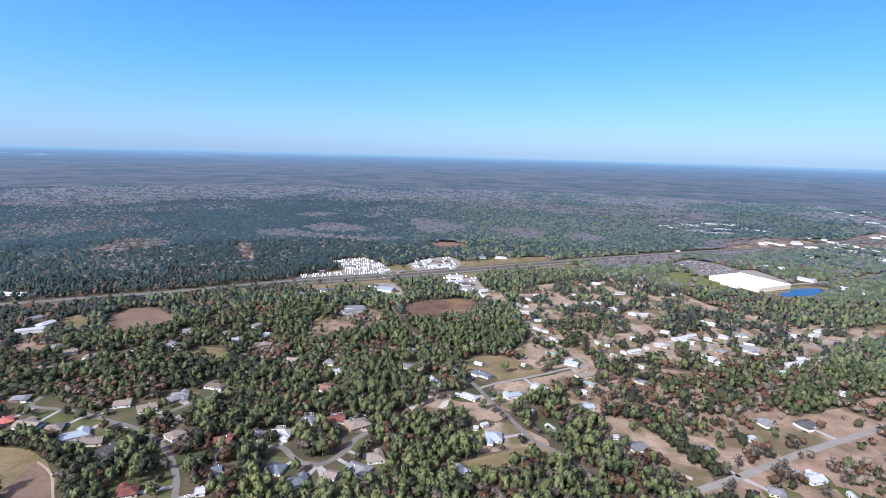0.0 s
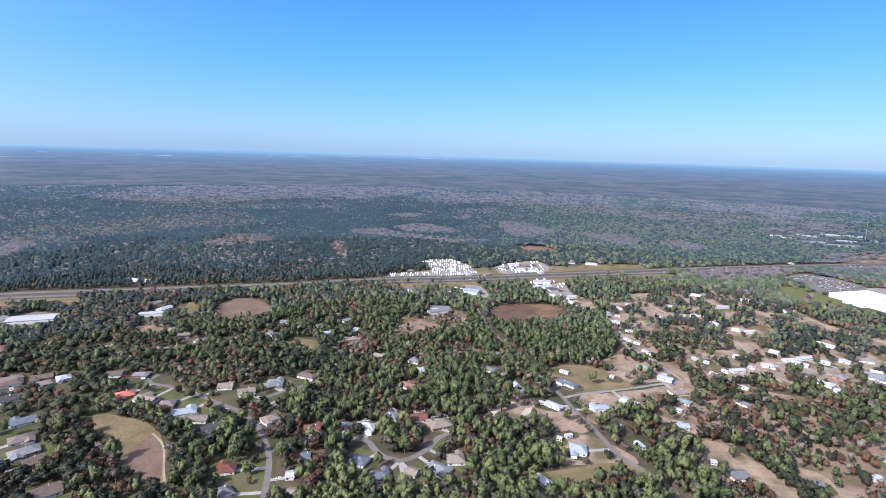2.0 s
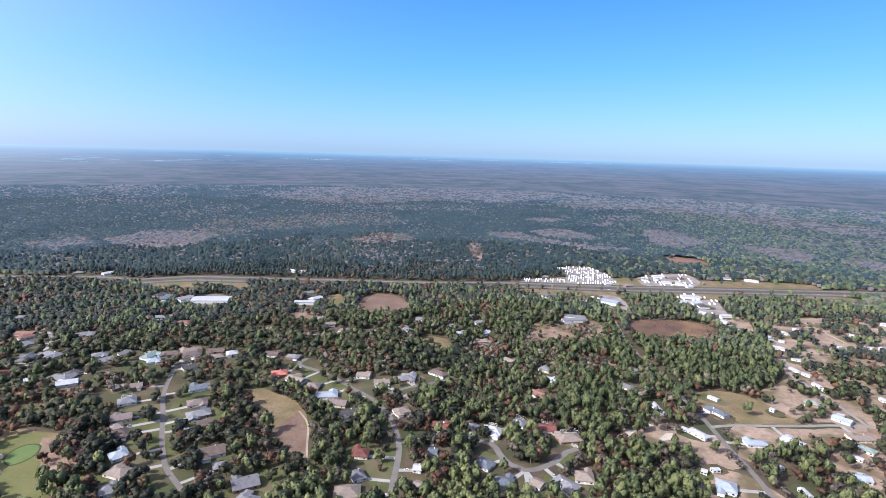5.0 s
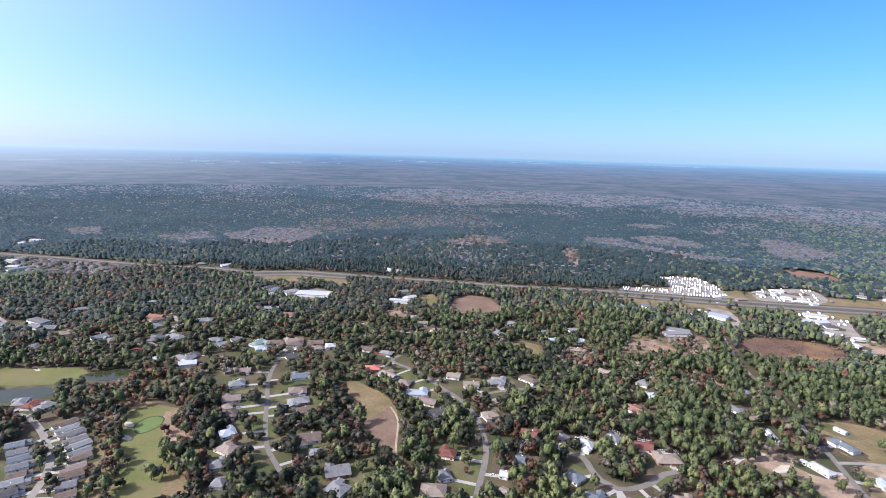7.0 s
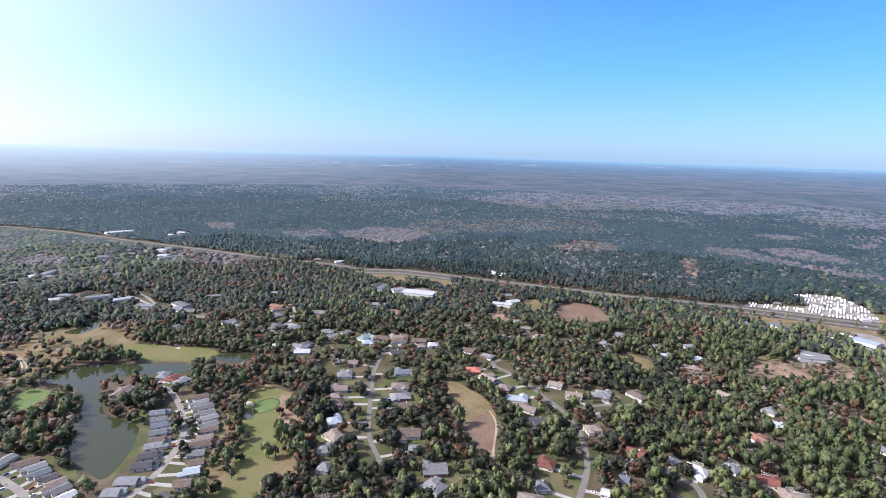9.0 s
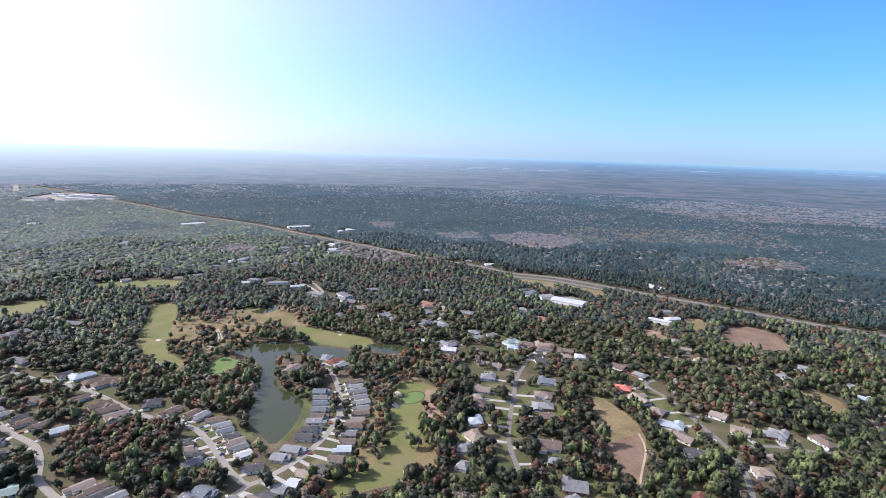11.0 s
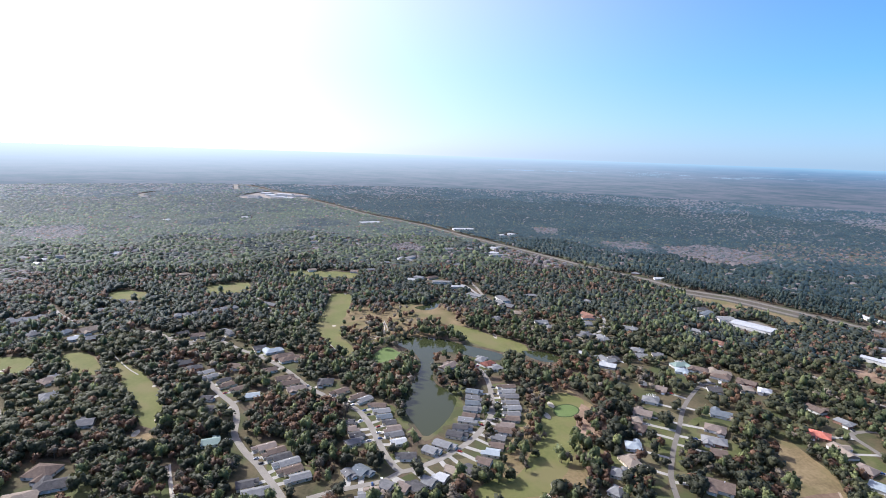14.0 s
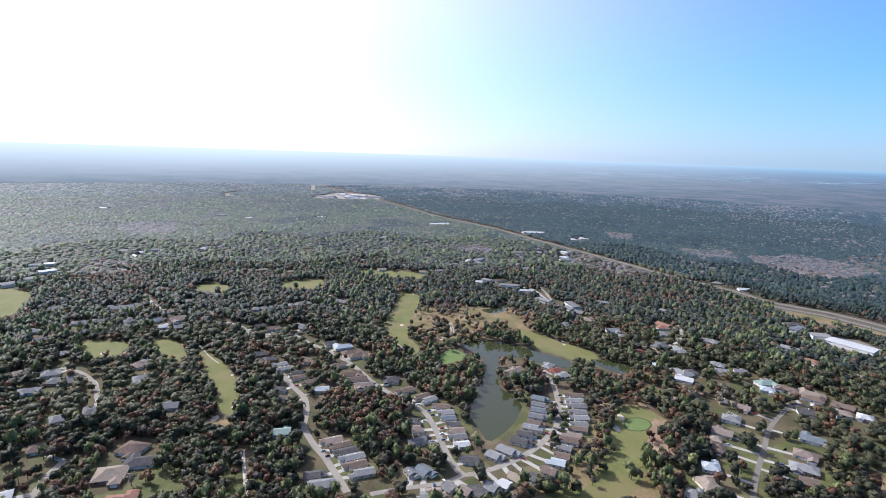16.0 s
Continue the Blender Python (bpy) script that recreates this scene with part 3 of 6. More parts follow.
SWAMPS.append(("bare", [(-463, 1807), (-420, 1920), (-338, 1920), (-260, 1804), (-318, 1703), (-396, 1726)]))
SWAMPS.append(("bare", [(-128, 2011), (-37, 2136), (51, 2015), (92, 1884), (27, 1751), (-58, 1774)]))
SWAMPS.append(("bare", [(162, 1927), (253, 1915), (350, 1891), (355, 1747), (295, 1678), (219, 1798)]))
SWAMPS.append(("bare", [(427, 1785), (519, 1840), (565, 1759), (515, 1659), (442, 1692)]))
SWAMPS.append(("bare", [(-330, 2207), (-267, 2264), (-219, 2192), (-281, 2102)]))
SWAMPS.append(("bare", [(-579, 2151), (-515, 2249), (-417, 2208), (-480, 2096)]))
SWAMPS.append(("bare", [(207, 3144), (400, 3091), (676, 2870), (926, 2578), (767, 2379), (483, 2491), (262, 2666)]))
SWAMPS.append(("bare", [(-661, 3188), (-278, 3411), (247, 3237), (130, 2870), (-235, 2896), (-530, 2843)]))
SWAMPS.append(("bare", [(-1841, 3659), (-1606, 4276), (-921, 4035), (-743, 3249), (-1101, 2924), (-1484, 3006)]))
SWAMPS.append(("bare", [(89, 3810), (1291, 5548), (1940, 4945), (1370, 4027), (461, 3579)]))
SWAMPS.append(("bare", [(1706, 3394), (2194, 3725), (2348, 3522), (1910, 3235)]))
SWAMPS.append(("bare", [(929, 2333), (1320, 2557), (1227, 2321), (926, 2146)]))
SWAMPS.append(("bare", [(885, 1731), (1132, 1858), (1166, 1720), (906, 1504), (754, 1500)]))
SWAMPS.append(("bare", [(398, 1341), (601, 1488), (649, 1411), (529, 1301), (421, 1274)]))
SWAMPS.append(("rust", [(-870, 1299), (-896, 1375), (-850, 1468), (-760, 1480), (-735, 1403), (-757, 1278), (-824, 1251)]))
SWAMPS.append(("rust", [(-1437, 1168), (-1473, 1465), (-1355, 1733), (-1151, 2026), (-966, 1705), (-1131, 1448), (-1267, 1162)]))
SWAMPS.append(("bare", [(-1456, 970), (-1437, 1168), (-1224, 1124), (-1199, 937), (-1313, 891)]))
SWAMPS.append(("bare", [(-2029, 2428), (-2079, 3162), (-1343, 3409), (-1172, 2981), (-1376, 2360), (-1687, 2153)]))
SWAMPS.append(("bare", [(-1828, 676), (-1821, 770), (-1699, 726), (-1715, 663)]))
SWAMPS.append(("bare", [(-1543, 805), (-1483, 911), (-1370, 876), (-1438, 781)]))
SWAMPS.append(("rust", [(-1145, -687), (-1198, -642), (-1095, -527), (-970, -476), (-954, -530), (-992, -596)]))
SWAMPS.append(("bare", [(-1448, 127), (-1495, 194), (-1407, 229), (-1358, 163)]))
SWAMPS.append(("bare", [(-1707, -914), (-1834, -832), (-1609, -700), (-1557, -792)]))
SWAMPS.append(("bare", [(-1514, 878), (-1496, 943), (-1418, 842)]))
HOUSES = []
CULDESAC = [
    (-146, 465, 11, 13, 3, "w"), (-127, 493, 13, 12, 173, "k"), (-99, 496, 16, 13, 16, "m"), (-76, 487, 22, 15, 34, "t"),
    (-52, 430, 15, 14, 16, "t"), (-64, 413, 21, 12, 157, "k"), (-85, 403, 10, 11, 164, "t"), (-89, 392, 9, 9, 18, "t"),
    (-110, 392, 15, 13, 18, "s"), (-134, 410, 15, 13, 167, "s"), (-195, 452, 16, 12, 3, "m"), (-167, 465, 10, 11, 160, "g"),
    (-123, 565, 24, 13, 158, "o"), (-136, 641, 14, 11, 168, "k"), (-123, 614, 14, 10, 177, "l"), (-185, 647, 14, 10, 161, "t")]
CULDESAC += [
    (-38, 636, 20, 10, 150, "g"), (-34, 693, 11, 9, 133, "k")]
HOUSES += CULDESAC
WEST_STREET = [
    (-419, 475, 19, 15, 44, "r"), (-389, 471, 23, 14, 173, "t"), (-361, 466, 15, 14, 21, "p"), (-334, 455, 23, 13, 33, "l"),
    (-313, 445, 21, 13, 15, "p"), (-289, 432, 18, 13, 49, "d"), (-438, 525, 17, 11, 20, "k"), (-327, 519, 16, 13, 18, "t"),
    (-298, 512, 18, 12, 33, "t"), (-278, 541, 17, 12, 23, "k"), (-250, 566, 22, 12, 168, "b"), (-239, 375, 15, 13, 21, "m")]
HOUSES += WEST_STREET
LOTS = [
    (-2, 594, 26, 6, 117, "w"), (55, 652, 16, 7, 149, "w"), (57, 617, 24, 10, 139, "s"), (38, 555, 20, 9, 144, "w"),
    (25, 560, 7, 6, 158, "w"), (113, 651, 7, 7, 151, "w"), (157, 690, 15, 10, 159, "e"), (178, 659, 17, 11, 150, "l"),
    (179, 671, 9, 6, 170, "w"), (121, 581, 19, 10, 154, "w"), (88, 561, 20, 10, 23, "l"), (185, 621, 22, 11, 26, "t"),
    (184, 597, 13, 9, 144, "e"), (173, 575, 9, 7, 141, "w"), (164, 537, 15, 10, 12, "l"), (116, 491, 16, 7, 117, "w")]
LOTS += [
    (102, 526, 12, 6, 134, "w"), (177, 476, 7, 7, 170, "w"), (191, 458, 15, 13, 17, "g"), (249, 454, 17, 12, 18, "g")]
HOUSES += LOTS
COUNTY_ROAD = [
    (344, 514, 16, 13, 14, "k"), (386, 510, 21, 13, 18, "d"), (482, 587, 9, 10, 148, "w"), (328, 414, 16, 12, 13, "w"),
    (283, 394, 12, 10, 161, "k"), (344, 392, 11, 6, 83, "w"), (347, 382, 11, 6, 146, "w"), (24, 414, 16, 8, 135, "w"),
    (57, 470, 15, 16, 178, "l"), (41, 487, 7, 7, 173, "w"), (50, 494, 10, 6, 30, "w"), (311, 480, 13, 7, 27, "w")]
HOUSES += COUNTY_ROAD
TRAILERS = [
    (171, 968, 18, 7, 125, "w"), (191, 998, 16, 7, 154, "w"), (142, 931, 16, 9, 121, "l"), (159, 920, 11, 7, 166, "w"),
    (145, 883, 26, 8, 170, "w"), (165, 841, 15, 7, 4, "w"), (157, 796, 22, 7, 123, "w"), (168, 785, 15, 7, 139, "w"),
    (173, 752, 17, 7, 122, "w"), (179, 740, 9, 6, 132, "w"), (235, 928, 12, 9, 5, "w"), (339, 1107, 19, 9, 154, "w"),
    (275, 952, 16, 7, 172, "w"), (298, 952, 23, 8, 143, "w"), (361, 1028, 28, 8, 14, "w"), (316, 916, 19, 8, 115, "w")]
HOUSES += TRAILERS
TRAILERS_EAST = [
    (340, 890, 13, 8, 136, "w"), (356, 885, 20, 8, 14, "w"), (270, 1011, 16, 7, 170, "w"), (479, 1030, 20, 9, 172, "w"),
    (426, 1096, 15, 8, 6, "w"), (358, 795, 13, 8, 129, "w"), (326, 737, 16, 10, 175, "w"), (301, 726, 12, 7, 110, "w"),
    (296, 763, 9, 9, 150, "w"), (278, 709, 19, 8, 24, "w"), (262, 703, 14, 7, 119, "w"), (244, 691, 14, 7, 123, "w"),
    (235, 741, 12, 7, 110, "w"), (247, 731, 10, 7, 155, "w"), (267, 654, 14, 7, 141, "w"), (249, 607, 13, 8, 131, "k")]
HOUSES += TRAILERS_EAST
TRAILERS_FAR = [
    (451, 846, 25, 9, 138, "w"), (367, 767, 22, 9, 17, "w"), (372, 754, 21, 8, 147, "w"), (391, 780, 22, 9, 24, "w"),
    (410, 768, 13, 9, 147, "w"), (441, 780, 13, 9, 146, "w"), (403, 716, 14, 11, 129, "k"), (370, 691, 24, 10, 131, "w"),
    (378, 671, 9, 9, 142, "w"), (451, 729, 25, 19, 156, "k"), (461, 746, 13, 9, 151, "w"), (474, 790, 17, 10, 156, "k"),
    (555, 793, 12, 10, 156, "w"), (594, 798, 15, 9, 24, "w"), (620, 821, 19, 9, 20, "w"), (482, 675, 25, 11, 16, "w")]
TRAILERS_FAR += [
    (503, 694, 20, 11, 8, "w"), (445, 644, 11, 11, 163, "w"), (531, 699, 19, 10, 15, "k")]
HOUSES += TRAILERS_FAR
EAST_EDGE = [
    (882, 1119, 13, 15, 133, "w"), (896, 1074, 19, 11, 171, "w"), (915, 1042, 16, 15, 152, "w"), (851, 1196, 38, 20, 123, "w"),
    (844, 1342, 14, 13, 158, "w"), (875, 1325, 22, 13, 168, "w"), (1280, 1496, 42, 22, 104, "k"), (1340, 1735, 29, 20, 167, "w"),
    (1345, 1661, 15, 20, 146, "w"), (1190, 1744, 30, 22, 167, "w"), (1188, 1669, 30, 22, 169, "w"), (1105, 1742, 39, 18, 129, "k"),
    (1068, 1502, 17, 15, 158, "w"), (162, 1366, 29, 11, 173, "w"), (114, 1363, 22, 11, 8, "k"), (705, 1545, 11, 9, 8, "w")]
HOUSES += EAST_EDGE
FAR_WORKS = [
    (1022, 2148, 66, 37, 162, "w"), (1166, 2203, 134, 37, 169, "w"), (967, 1995, 71, 33, 11, "k"), (1101, 2051, 56, 33, 159, "w"),
    (1030, 1942, 101, 29, 3, "k"), (1250, 2049, 63, 26, 120, "k"), (903, 2123, 31, 22, 11, "k"), (3883, 5751, 430, 66, 25, "w"),
    (3004, 5425, 88, 55, 25, "w"), (2319, 3231, 66, 44, 119, "k"), (2141, 2713, 32, 44, 140, "w")]
HOUSES += FAR_WORKS
ROADSIDE = [
    (-213, 985, 34, 15, 149, "s"), (-153, 1008, 21, 15, 174, "b"), (-104, 1009, 34, 22, 164, "l"), (-144, 880, 34, 14, 11, "k"),
    (-131, 1040, 19, 11, 158, "b"), (-32, 1297, 25, 13, 23, "w"), (1, 1308, 27, 13, 22, "k"), (-13, 1243, 20, 12, 7, "w"),
    (13, 1252, 16, 12, 7, "w"), (-56, 1247, 16, 12, 163, "k"), (-35, 1259, 10, 10, 7, "w"), (33, 1226, 13, 10, 35, "w"),
    (34, 1129, 34, 13, 15, "w"), (19, 1082, 26, 13, 40, "w"), (43, 1092, 19, 15, 38, "w"), (56, 1071, 18, 15, 21, "d")]
ROADSIDE += [
    (51, 1023, 17, 10, 155, "w"), (90, 1024, 17, 10, 20, "w"), (83, 986, 19, 9, 145, "w"), (100, 960, 21, 7, 121, "k"),
    (-203, 1210, 18, 13, 167, "g"), (-174, 1207, 13, 11, 160, "w"), (-260, 1155, 13, 10, 33, "k"), (-126, 1160, 14, 10, 31, "w"),
    (-85, 1168, 19, 10, 43, "k")]
HOUSES += ROADSIDE
HIGHWAY_WEST = [
    (-731, 662, 61, 29, 30, "w"), (-773, 644, 27, 20, 77, "k"), (-832, 642, 25, 15, 86, "d"), (-825, 699, 23, 10, 30, "b"),
    (-620, 782, 23, 13, 62, "k"), (-583, 762, 28, 14, 74, "w"), (-582, 728, 35, 13, 28, "w"), (-767, 915, 29, 11, 168, "w"),
    (-740, 916, 18, 11, 4, "w"), (-1433, 422, 23, 18, 28, "w"), (-1455, 445, 15, 15, 69, "k"), (-1063, 701, 21, 13, 77, "w"),
    (-1116, 673, 18, 13, 63, "k"), (-1689, 555, 34, 18, 29, "w"), (-1666, 515, 20, 15, 19, "w")]
HOUSES += HIGHWAY_WEST
NORTH_LANES = [
    (-504, 671, 11, 11, 24, "k"), (-476, 655, 16, 12, 40, "t"), (-441, 641, 12, 11, 1, "p"), (-359, 689, 16, 11, 1, "k"),
    (-365, 746, 14, 11, 15, "k"), (-307, 741, 11, 10, 12, "k"), (-282, 714, 15, 12, 21, "l"), (-242, 698, 18, 11, 17, "t"),
    (-278, 534, 17, 13, 48, "k"), (-244, 461, 16, 12, 50, "t"), (-254, 491, 13, 10, 63, "t"), (-223, 346, 11, 14, 54, "g")]
HOUSES += NORTH_LANES
LOOP = [
    (-814, 416, 25, 14, 20, "o"), (-772, 394, 16, 15, 70, "k"), (-783, 321, 19, 15, 88, "k"), (-759, 328, 15, 13, 88, "g"),
    (-915, 296, 36, 16, 9, "g"), (-875, 297, 17, 16, 41, "g"), (-834, 298, 18, 15, 64, "t"), (-899, 454, 13, 10, 41, "k"),
    (-706, 387, 27, 15, 9, "k"), (-807, 253, 16, 14, 33, "g"), (-606, 346, 20, 14, 55, "w"), (-653, 414, 17, 14, 55, "k"),
    (-651, 328, 11, 11, 49, "w"), (-627, 365, 14, 13, 82, "d"), (-743, 453, 24, 13, 54, "k"), (-695, 329, 15, 11, 16, "m")]
HOUSES += LOOP
SOUTH_STREET = [
    (-632, 432, 14, 12, 70, "g"), (-598, 443, 24, 13, 96, "e"), (-582, 459, 24, 13, 45, "b"), (-557, 471, 22, 13, 45, "b"),
    (-539, 493, 21, 13, 39, "b"), (-515, 497, 14, 13, 48, "w"), (-467, 519, 18, 13, 12, "b"), (-469, 405, 20, 14, 53, "s"),
    (-442, 378, 19, 14, 52, "p"), (-421, 361, 22, 14, 56, "k"), (-401, 351, 13, 13, 61, "b"), (-533, 376, 12, 12, 48, "p"),
    (-508, 347, 17, 14, 54, "k"), (-481, 322, 18, 14, 52, "p"), (-468, 308, 10, 12, 60, "t"), (-356, 318, 21, 16, 52, "b")]
SOUTH_STREET += [
    (-297, 297, 20, 16, 52, "g"), (-280, 280, 17, 14, 7, "k")]
HOUSES += SOUTH_STREET
SOUTH_CLOSE = [
    (-422, 278, 14, 14, 66, "l"), (-399, 262, 19, 14, 6, "t"), (-384, 243, 12, 13, 54, "k"), (-361, 229, 10, 13, 38, "k"),
    (-218, 324, 20, 16, 31, "t"), (-333, 305, 10, 10, 49, "k"), (-183, 378, 7, 9, 17, "w"), (-170, 356, 10, 11, 1, "t"),
    (-182, 406, 8, 11, 16, "s"), (-548, 361, 7, 10, 70, "g")]
HOUSES += SOUTH_CLOSE
CRESCENT_INNER = [
    (-549, 156, 18, 11, 67, "s"), (-534, 153, 19, 10, 68, "g"), (-522, 150, 19, 10, 72, "s"), (-509, 145, 19, 10, 73, "g"),
    (-495, 140, 17, 10, 65, "b"), (-487, 135, 19, 10, 70, "k"), (-474, 127, 19, 10, 74, "d"), (-461, 119, 20, 11, 63, "d"),
    (-445, 104, 21, 11, 53, "k"), (-437, 91, 16, 11, 53, "k")]
HOUSES += CRESCENT_INNER
CRESCENT_OUTER = [
    (-558, 196, 20, 10, 89, "b"), (-545, 193, 19, 10, 89, "k"), (-533, 192, 20, 10, 88, "g"), (-519, 189, 18, 10, 84, "g"),
    (-507, 187, 19, 10, 88, "k"), (-494, 183, 17, 10, 84, "g"), (-485, 179, 18, 10, 80, "b"), (-473, 170, 18, 10, 70, "p"),
    (-463, 165, 17, 10, 69, "b"), (-451, 157, 13, 10, 61, "g"), (-438, 151, 14, 10, 64, "b"), (-428, 143, 16, 11, 67, "l"),
    (-415, 133, 14, 11, 58, "b"), (-406, 118, 15, 11, 39, "d"), (-406, 102, 12, 10, 47, "t")]
HOUSES += CRESCENT_OUTER
TERRACE_SOUTH = [
    (-397, 92, 12, 11, 53, "w"), (-393, 81, 13, 11, 51, "k"), (-388, 70, 16, 12, 39, "d"), (-388, 60, 12, 11, 51, "p"),
    (-392, 47, 12, 11, 51, "g"), (-385, 37, 15, 11, 95, "t"), (-431, 67, 18, 11, 84, "d"), (-413, 29, 17, 13, 43, "s"),
    (-411, 18, 13, 9, 28, "g"), (-380, 28, 11, 11, 91, "k")]
HOUSES += TERRACE_SOUTH
LAKE_ROW = [
    (-528, 47, 19, 10, 81, "b"), (-515, 51, 17, 10, 97, "k"), (-503, 53, 15, 10, 98, "s"), (-491, 57, 13, 10, 94, "d"),
    (-479, 59, 17, 10, 99, "p"), (-468, 60, 17, 10, 102, "g"), (-455, 63, 14, 10, 100, "w"), (-496, 20, 11, 10, 79, "d"),
    (-483, 22, 11, 10, 90, "p"), (-472, 25, 14, 10, 102, "d"), (-460, 23, 17, 10, 111, "g"), (-565, 8, 20, 11, 124, "b"),
    (-551, 26, 20, 10, 122, "b"), (-543, 34, 18, 10, 125, "k")]
HOUSES += LAKE_ROW
WEST_TERRACE = [
    (-460, -56, 20, 10, 113, "p"), (-452, -47, 20, 10, 114, "b"), (-442, -41, 20, 10, 113, "d"), (-433, -34, 22, 10, 114, "k"),
    (-422, -30, 20, 10, 114, "b"), (-411, -23, 21, 10, 108, "k"), (-407, -61, 17, 11, 104, "d"), (-395, -53, 21, 12, 104, "k"),
    (-564, -128, 14, 10, 75, "d"), (-539, -119, 13, 11, 75, "d"), (-565, -85, 18, 12, 99, "l"), (-583, -102, 16, 10, 123, "b"),
    (-596, -115, 19, 10, 119, "b"), (-607, -122, 16, 10, 120, "d"), (-619, -139, 17, 10, 126, "k"), (-632, -146, 16, 10, 125, "k")]
HOUSES += WEST_TERRACE
WEST_UPPER = [
    (-648, -163, 16, 12, 111, "d"), (-664, -178, 18, 12, 116, "d"), (-707, -98, 15, 13, 112, "d"), (-695, -79, 24, 13, 117, "l"),
    (-676, -64, 26, 13, 112, "b"), (-665, -55, 26, 13, 117, "b"), (-607, -55, 20, 11, 109, "b"), (-593, -48, 21, 11, 107, "b"),
    (-577, -39, 20, 11, 107, "p"), (-632, -75, 15, 11, 113, "b"), (-592, -8, 17, 15, 85, "d"), (-773, -212, 14, 13, 129, "d"),
    (-764, -190, 19, 13, 109, "b"), (-775, -153, 30, 13, 46, "g"), (-640, 187, 18, 11, 140, "k"), (-626, 192, 18, 11, 116, "m")]
WEST_UPPER += [
    (-611, 198, 17, 12, 103, "k"), (-622, 140, 25, 13, 130, "p"), (-911, -112, 25, 13, 55, "g"), (-648, -116, 16, 11, 67, "b")]
HOUSES += WEST_UPPER
GOLF_WEST = [
    (-798, -343, 23, 19, 136, "t"), (-786, -406, 19, 15, 146, "g"), (-792, -369, 18, 14, 159, "s"), (-764, -322, 22, 14, 119, "k"),
    (-854, -454, 15, 13, 88, "k"), (-867, -438, 12, 13, 88, "k"), (-627, -310, 19, 14, 141, "p"), (-587, -288, 19, 14, 117, "k"),
    (-523, -227, 14, 14, 100, "g"), (-444, -224, 21, 19, 77, "b"), (-407, -222, 23, 20, 104, "t"), (-474, -104, 15, 12, 100, "e"),
    (-1097, 164, 22, 13, 61, "k"), (-1094, 192, 28, 13, 122, "b"), (-1014, 232, 29, 12, 88, "w"), (-943, 251, 32, 15, 41, "k")]
GOLF_WEST += [
    (-896, 286, 22, 13, 11, "g"), (-854, -471, 8, 11, 129, "k"), (-782, -450, 13, 13, 109, "g")]
HOUSES += GOLF_WEST
FAR_HIGHWAY = [
    (-1800, 410, 71, 26, 94, "w"), (-1956, 94, 69, 29, 107, "w"), (-1360, 402, 22, 22, 45, "w"), (-1333, 404, 48, 11, 99, "k"),
    (-1676, 548, 19, 13, 55, "w"), (-3024, -282, 187, 33, 79, "k"), (-2980, -498, 109, 33, 62, "k"), (-2148, -1218, 24, 33, 95, "w"),
    (-2030, -722, 49, 33, 174, "k"), (-1969, -603, 31, 22, 173, "w"), (-2070, -358, 30, 22, 95, "w"), (-1306, -692, 22, 20, 73, "k"),
    (-1251, -637, 16, 15, 68, "w"), (-1359, -528, 16, 15, 154, "w"), (-1407, -498, 24, 15, 168, "k"), (-2811, -958, 93, 33, 11, "k")]
FAR_HIGHWAY += [
    (-3060, -400, 60, 40, 62, "w"), (-2950, -350, 80, 40, 70, "w"), (-3100, -330, 90, 40, 66, "w"), (-2900, -460, 70, 36, 60, "k"), (-3170, -440, 60, 40, 66, "w"), (-2890, -290, 60, 34, 68, "w"),
    (-1611, -87, 44, 13, 162, "k"), (-1272, 168, 18, 13, 42, "k")]
HOUSES += FAR_HIGHWAY
TOWN = [
    (1062, 1719, 23, 20, 118, "w"), (1119, 1711, 20, 18, 156, "k"), (1205, 1770, 24, 20, 161, "w"), (1352, 1841, 17, 18, 144, "w"),
    (1343, 1786, 23, 22, 111, "w"), (1279, 1682, 19, 20, 155, "k"), (1281, 1617, 22, 22, 125, "w"), (1360, 1705, 15, 18, 146, "w"),
    (1270, 1551, 19, 22, 121, "k"), (1358, 1623, 29, 22, 100, "w"), (1445, 1692, 21, 22, 110, "k"), (1243, 1450, 22, 20, 165, "w"),
    (1202, 1546, 14, 15, 149, "w"), (1071, 1461, 14, 15, 151, "k"), (1611, 1937, 28, 24, 162, "w"), (1889, 2205, 33, 26, 95, "w")]
TOWN += [
    (1330, 1888, 18, 18, 143, "w")]
HOUSES += TOWN
TOWN_ROAD = [
    (2217, 3028, 39, 37, 147, "k"), (2180, 2890, 55, 37, 88, "w"), (2165, 2794, 30, 37, 139, "k"), (1969, 2695, 30, 33, 141, "k"),
    (1945, 2551, 30, 33, 148, "k"), (1992, 2426, 39, 37, 108, "w"), (1957, 2305, 36, 37, 94, "k"), (2671, 4250, 124, 44, 77, "k"),
    (2575, 3772, 98, 44, 77, "k"), (2386, 2958, 40, 44, 152, "w"), (1323, 2101, 20, 20, 140, "k"), (1215, 2096, 20, 22, 141, "w"),
    (920, 2078, 25, 22, 11, "k"), (1654, 2251, 21, 18, 136, "k"), (1689, 1984, 27, 18, 10, "k")]
HOUSES += TOWN_ROAD
